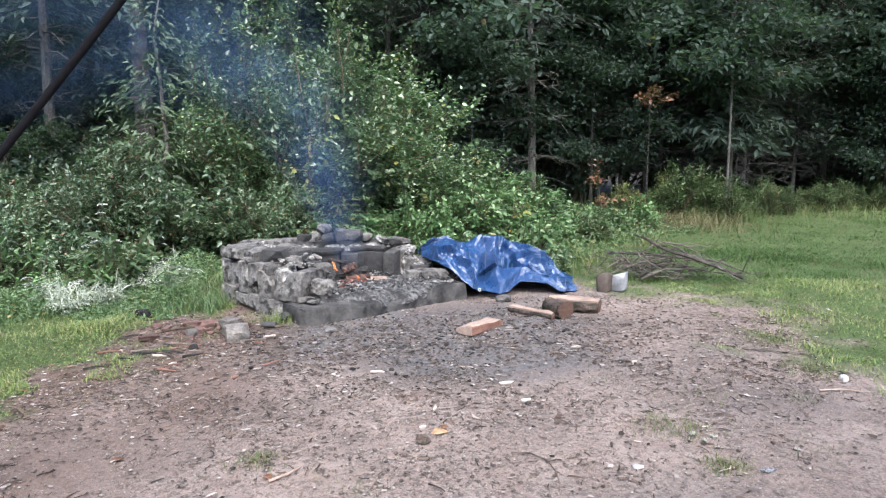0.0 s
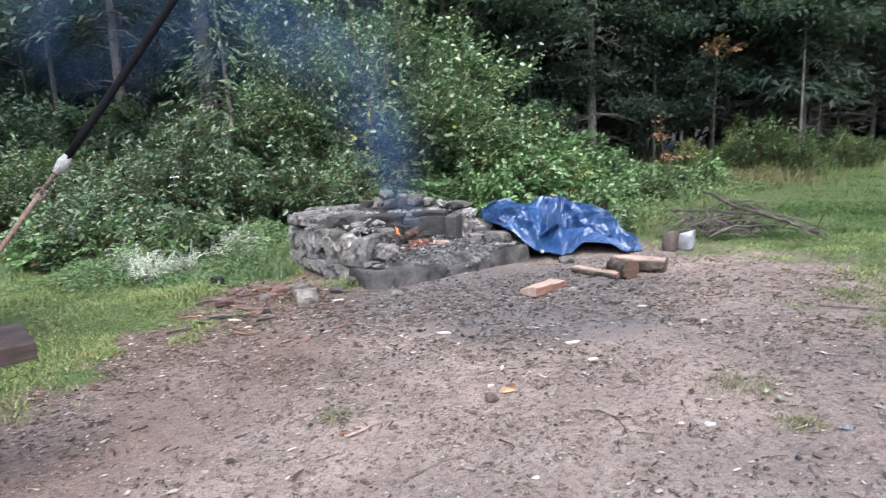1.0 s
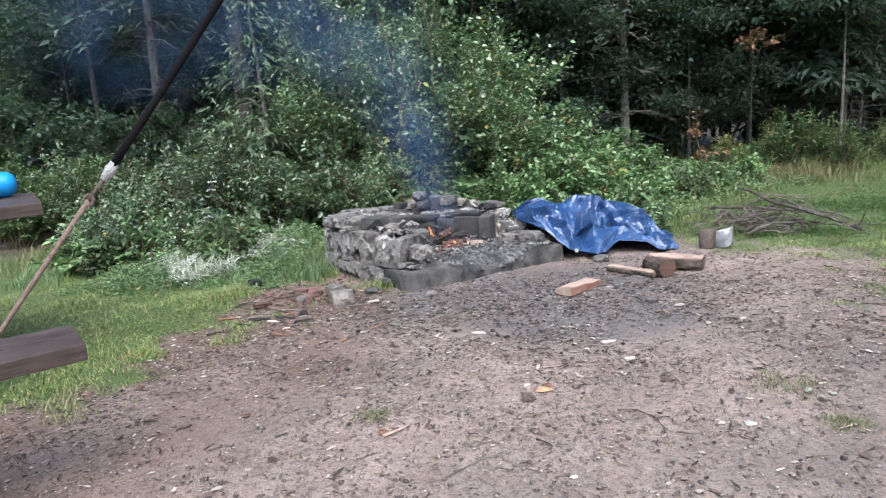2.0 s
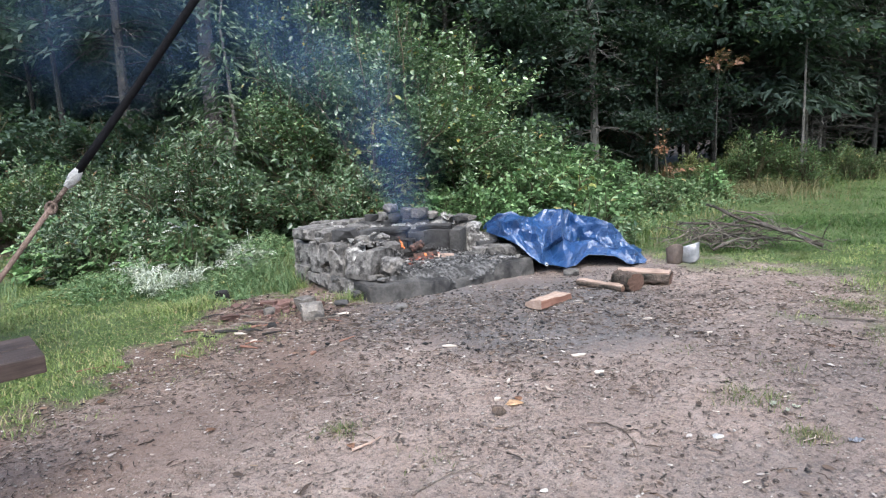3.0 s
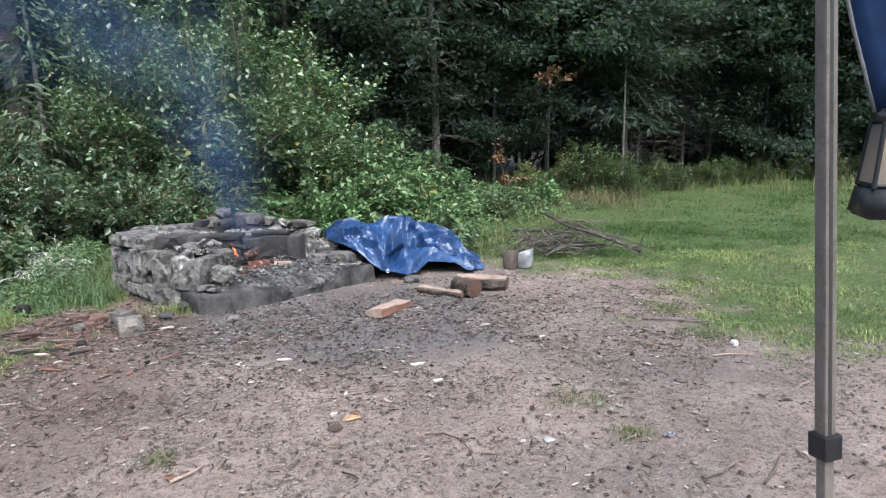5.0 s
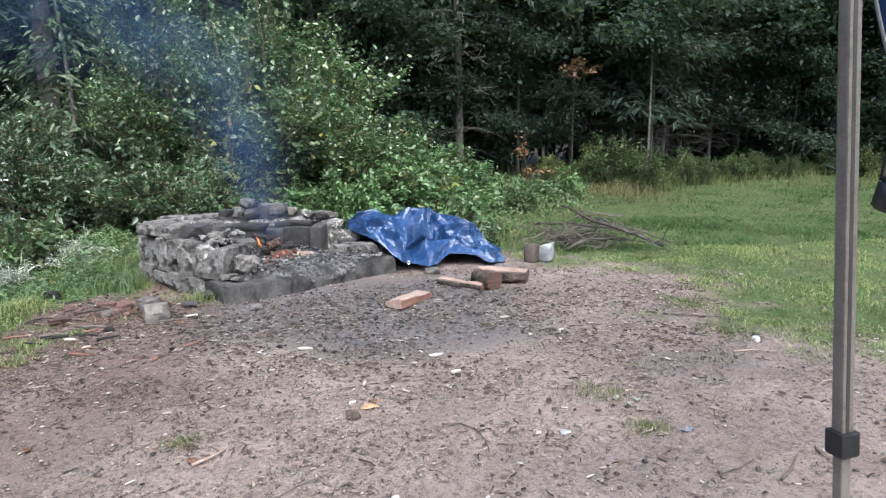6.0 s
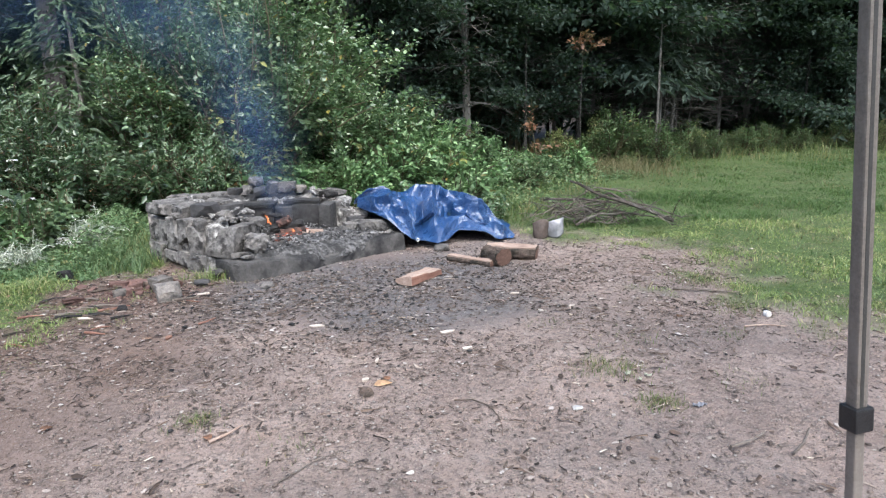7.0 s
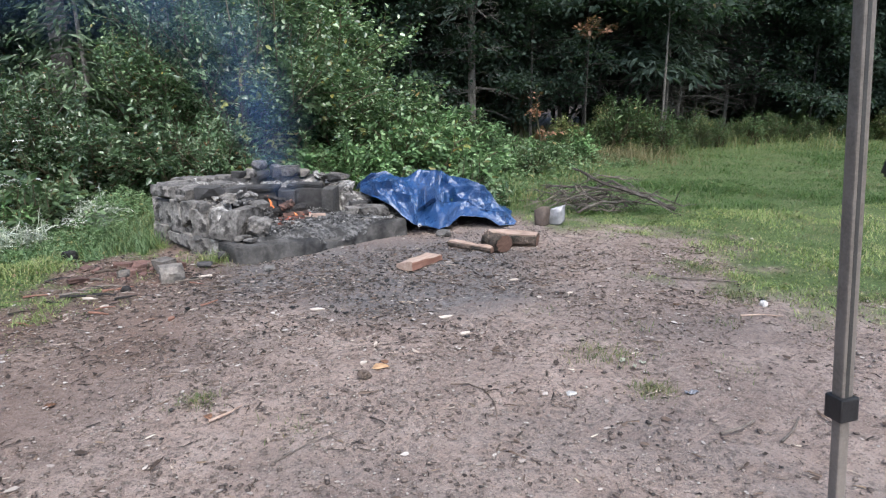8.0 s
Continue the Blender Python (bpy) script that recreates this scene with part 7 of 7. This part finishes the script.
FLAKE = ([(1.1, 0.1, 0.1), (0.5, 0.55, 0), (-0.5, 0.6, 0.1), (-1.2, 0.1, 0), (-0.6, -0.5, 0.1), (0.6, -0.55, 0), (0, 0, 0.22)], [(0, 1, 6), (1, 2, 6), (2, 3, 6), (3, 4, 6), (4, 5, 6), (5, 0, 6)])


def mulch(x, y):
    """Trodden bark and wood lies thickest in a band before the hearth and along its litter side."""
    band = np.exp(-((y - 3.35 - 0.12 * x) / 0.75) ** 2) + 0.8 * np.exp(-((x + 1.5) / 0.45) ** 2) * (y < 4) + 0.05
    return bare(x, y) * np.clip(band, 0, 1) * np.clip(2.6 * vnoise(x * 3.1, y * 4.2, 84) * (0.3 + 1.1 * vnoise(x * 10, y * 13, 85)) - 0.22, 0, 1)


def sooty(x, y):
    return np.clip(inside(x, y, SOOT) / 0.9 + 0.55, 0.05, 1) * bare(x, y)


bits("pebbles", 68000, OCTA, 0.0012, 0.0065, bits_mat("pebble", (0.08, 0.065, 0.055), (0.20, 0.165, 0.14), (0.27, 0.23, 0.20), (0.42, 0.385, 0.35)), "small pebbles and gravel in the earth", 61, lambda x, y: bare(x, y) * (0.3 + 0.7 * clumps(x, y)), 0.6)
bits("charcoal_bits", 42000, OCTA, 0.0018, 0.011, bits_mat("charcoal_bit", (0.012, 0.012, 0.012), (0.03, 0.027, 0.025), (0.06, 0.05, 0.045)), "scattered charcoal bits", 62, lambda x, y: sooty(x, y) * clumps(x, y), 0.45)
bits("wood_slivers", 4200, SLIVER, 0.0018, 0.010, bits_mat("wood_sliver", (0.10, 0.07, 0.05), (0.22, 0.16, 0.11), (0.40, 0.31, 0.22), (0.62, 0.55, 0.46)), "scattered wood slivers and chips", 63, lambda x, y: bare(x, y) * (0.35 + 0.65 * sooty(x, y)), 0.5)
bits("dark_twigs", 9500, SLIVER, 0.002, 0.013, bits_mat("dark_twig", (0.025, 0.02, 0.016), (0.06, 0.045, 0.035), (0.11, 0.085, 0.065)), "scattered dark twigs and bark", 64, lambda x, y: bare(x, y) * clumps(x, y) * np.clip((y - 1.5) / 1.2, 0.2, 1), 0.3)
CRUMB = bits_mat("brick_crumb", (0.04, 0.029, 0.024), (0.085, 0.055, 0.045), (0.145, 0.090, 0.072), (0.25, 0.19, 0.16))
bits("bark_strips", 1500, BENT, 0.004, 0.018, CRUMB, "strips of reddish bark among brick rubble", 75, lambda x, y: np.clip(1.3 - np.hypot((x + 1.42) / 0.45, (y - 3.62) / 0.48), 0, 1), 0.8, (-2.0, -0.8, 3.0, 4.4))
bits("brick_crumbs", 3000, OCTA, 0.003, 0.017, CRUMB, "crumbs of red brick and bark", 65, lambda x, y: np.clip(1.3 - np.hypot((x + 1.4) / 0.4, (y - 3.7) / 0.42), 0, 1), 0.5, (-2.0, -0.8, 3.1, 4.4))
bits("earth_clods", 48000, OCTA, 0.0015, 0.011, bits_mat("earth_clod", (0.066, 0.050, 0.043), (0.14, 0.107, 0.09), (0.28, 0.225, 0.195)), "crumbs and clods of damp earth", 66, lambda x, y: bare(x, y) * clumps(x, y), 0.4)
ASH_AREA = [(-1.0, 4.10), (-0.72, 4.04), (-0.58, 4.10), (-0.28, 4.32), (-0.02, 4.46), (0.08, 4.55), (0.0, 4.7), (-0.4, 4.85), (-1.1, 4.85), (-1.1, 4.35)]
bits("cinders", 4200, OCTA, 0.003, 0.014, bits_mat("cinder", (0.015, 0.015, 0.015), (0.05, 0.047, 0.044), (0.12, 0.113, 0.11), (0.34, 0.33, 0.32)), "lumps of cinder and pale ash", 67, lambda x, y: (inside(x, y, ASH_AREA) > 0) * 0.9, 0.7, (-1.1, 0.1, 4.0, 4.9),
     lambda x, y: 0.10 + 0.055 * np.clip(1 - np.hypot((x + 0.62) / 0.55, (y - 4.55) / 0.5), 0, 1) + 0.025 * vnoise(x * 7, y * 7, 51))

DARK_MULCH = bits_mat("dark_mulch", (0.022, 0.017, 0.014), (0.05, 0.036, 0.028), (0.095, 0.066, 0.05), (0.16, 0.115, 0.088), spec=0.3)
bits("bark_mulch", 54000, BENT, 0.0022, 0.016, DARK_MULCH, "trodden dark twigs and bark strips", 68, mulch, 0.7)
bits("bark_flakes", 20000, FLAKE, 0.002, 0.0135, DARK_MULCH, "trodden dark bark flakes", 69, mulch, 0.5)
bits("pale_flakes", 11000, FLAKE, 0.0018, 0.0125, bits_mat("pale_flake", (0.24, 0.20, 0.17), (0.35, 0.30, 0.265), (0.50, 0.46, 0.42)), "pale wood flakes and bits of ash", 70, lambda x, y: np.maximum(mulch(x, y), 0.38 * bare(x, y) * clumps(x, y)), 0.4)
def drift(x, y):
    """Coarse litter lies in streaks along the foot of the hearth and thins out over the trodden earth."""
    near = np.exp(-((y - 3.5 - 0.10 * x) / 0.62) ** 2) + 0.16 * np.exp(-((y - 2.4) / 0.8) ** 2) + 0.03
    return bare(x, y) * np.clip(near, 0, 1) * np.clip(3.4 * vnoise(x * 2.2, y * 5.5, 91) * (0.2 + 1.2 * vnoise(x * 7, y * 12, 92)) - 0.45, 0, 1)


bits("bark_chunks", 1700, FLAKE, 0.008, 0.022, DARK_MULCH, "chunks of dark trodden bark", 76, drift, 0.9)
bits("bark_shreds", 2600, BENT, 0.008, 0.022, DARK_MULCH, "dark shreds of bark and stalks", 79, drift, 0.8)
bits("charcoal_lumps", 2400, OCTA, 0.007, 0.018, bits_mat("charcoal_lump", (0.012, 0.012, 0.012), (0.03, 0.028, 0.027), (0.065, 0.06, 0.057)), "lumps of charcoal on the sooty earth", 77, lambda x, y: drift(x, y) * sooty(x, y), 0.5)
bits("pale_chips", 1300, FLAKE, 0.007, 0.017, bits_mat("pale_chip", (0.26, 0.22, 0.19), (0.38, 0.34, 0.30), (0.52, 0.48, 0.44)), "pale wood and stone chips", 78, drift, 0.6)
bits("pale_twigs", 2600, BENT, 0.004, 0.020, bits_mat("pale_twig", (0.17, 0.13, 0.105), (0.30, 0.24, 0.20), (0.42, 0.35, 0.29)), "thin pale broken twigs on the earth", 71, lambda x, y: bare(x, y) * (0.15 + 0.85 * mulch(x, y)), 0.5)
bits("fallen_leaves", 1100, FLAKE, 0.006, 0.02, bits_mat("leaf_bit", (0.09, 0.045, 0.03), (0.16, 0.085, 0.058), (0.25, 0.16, 0.11)), "small brown leaves along the turf's edge", 72, lambda x, y: np.exp(-(inside(x, y, DIRT) / 0.35) ** 2) * (0.25 + 0.75 * (x < 0)), 0.35)

# torn clear film and torn pale leaves on the earth
PALE_LEAF = leaf_mat("pale_leaf_bit", (0.20, 0.21, 0.15), (0.30, 0.31, 0.24), (0.40, 0.41, 0.34))
m_film, nt, b = material("clear_film", 0.15)
c = ramp(nt, noise_tex(nt, coords(nt), 60, 3), (0.4, (0.3, 0.3, 0.33)), (0.65, (0.6, 0.61, 0.65)))
nt.links.new(c, b.inputs["Base Color"])
b.inputs["Transmission Weight"].default_value = 0.5
for nm, lab, cat, mat, x, y, L, t in (("plastic_film", "crumpled scrap of clear plastic film on the earth", "plastic scrap", m_film, 1.05, 2.14, 0.05, 20), ("pale_leaf", "torn pale grey-green leaf on earth", "leaf", PALE_LEAF, 0.90, 2.41, 0.036, 60),
                                     ("pale_leaf", "torn pale grey-green leaf on earth", "leaf", PALE_LEAF, 0.97, 2.39, 0.028, 150), ("pale_leaf", "torn pale grey-green leaf on earth", "leaf", PALE_LEAF, 0.93, 2.36, 0.022, 250)):
    n = 9
    K, W = np.meshgrid(np.linspace(-1, 1, n), np.linspace(-1, 1, n), indexing="ij")
    rr = 1 + 0.35 * (vnoise(K * 3 + 9 * x, W * 3, 88) - 0.5)
    v = np.stack([K * L / 2 * rr * np.sqrt(1 - 0.4 * W ** 2), W * L / 4 * rr, 0.004 + 0.012 * facets(K * 3 + x, W * 3 + y, 89)], -1)
    idx = np.arange(n * n).reshape(n, n)
    ob = part(nm, mesh_np(nm, v.reshape(-1, 3), np.stack([idx[:-1, :-1], idx[1:, :-1], idx[1:, 1:], idx[:-1, 1:]], -1).reshape(-1, 4)), mat)
    ob.matrix_basis = pose(x, y, gz(x, y), 0, 0, t)
    ob.modifiers.new("thickness", "SOLIDIFY").thickness = 0.0006
    tagged(ob, lab, cat)
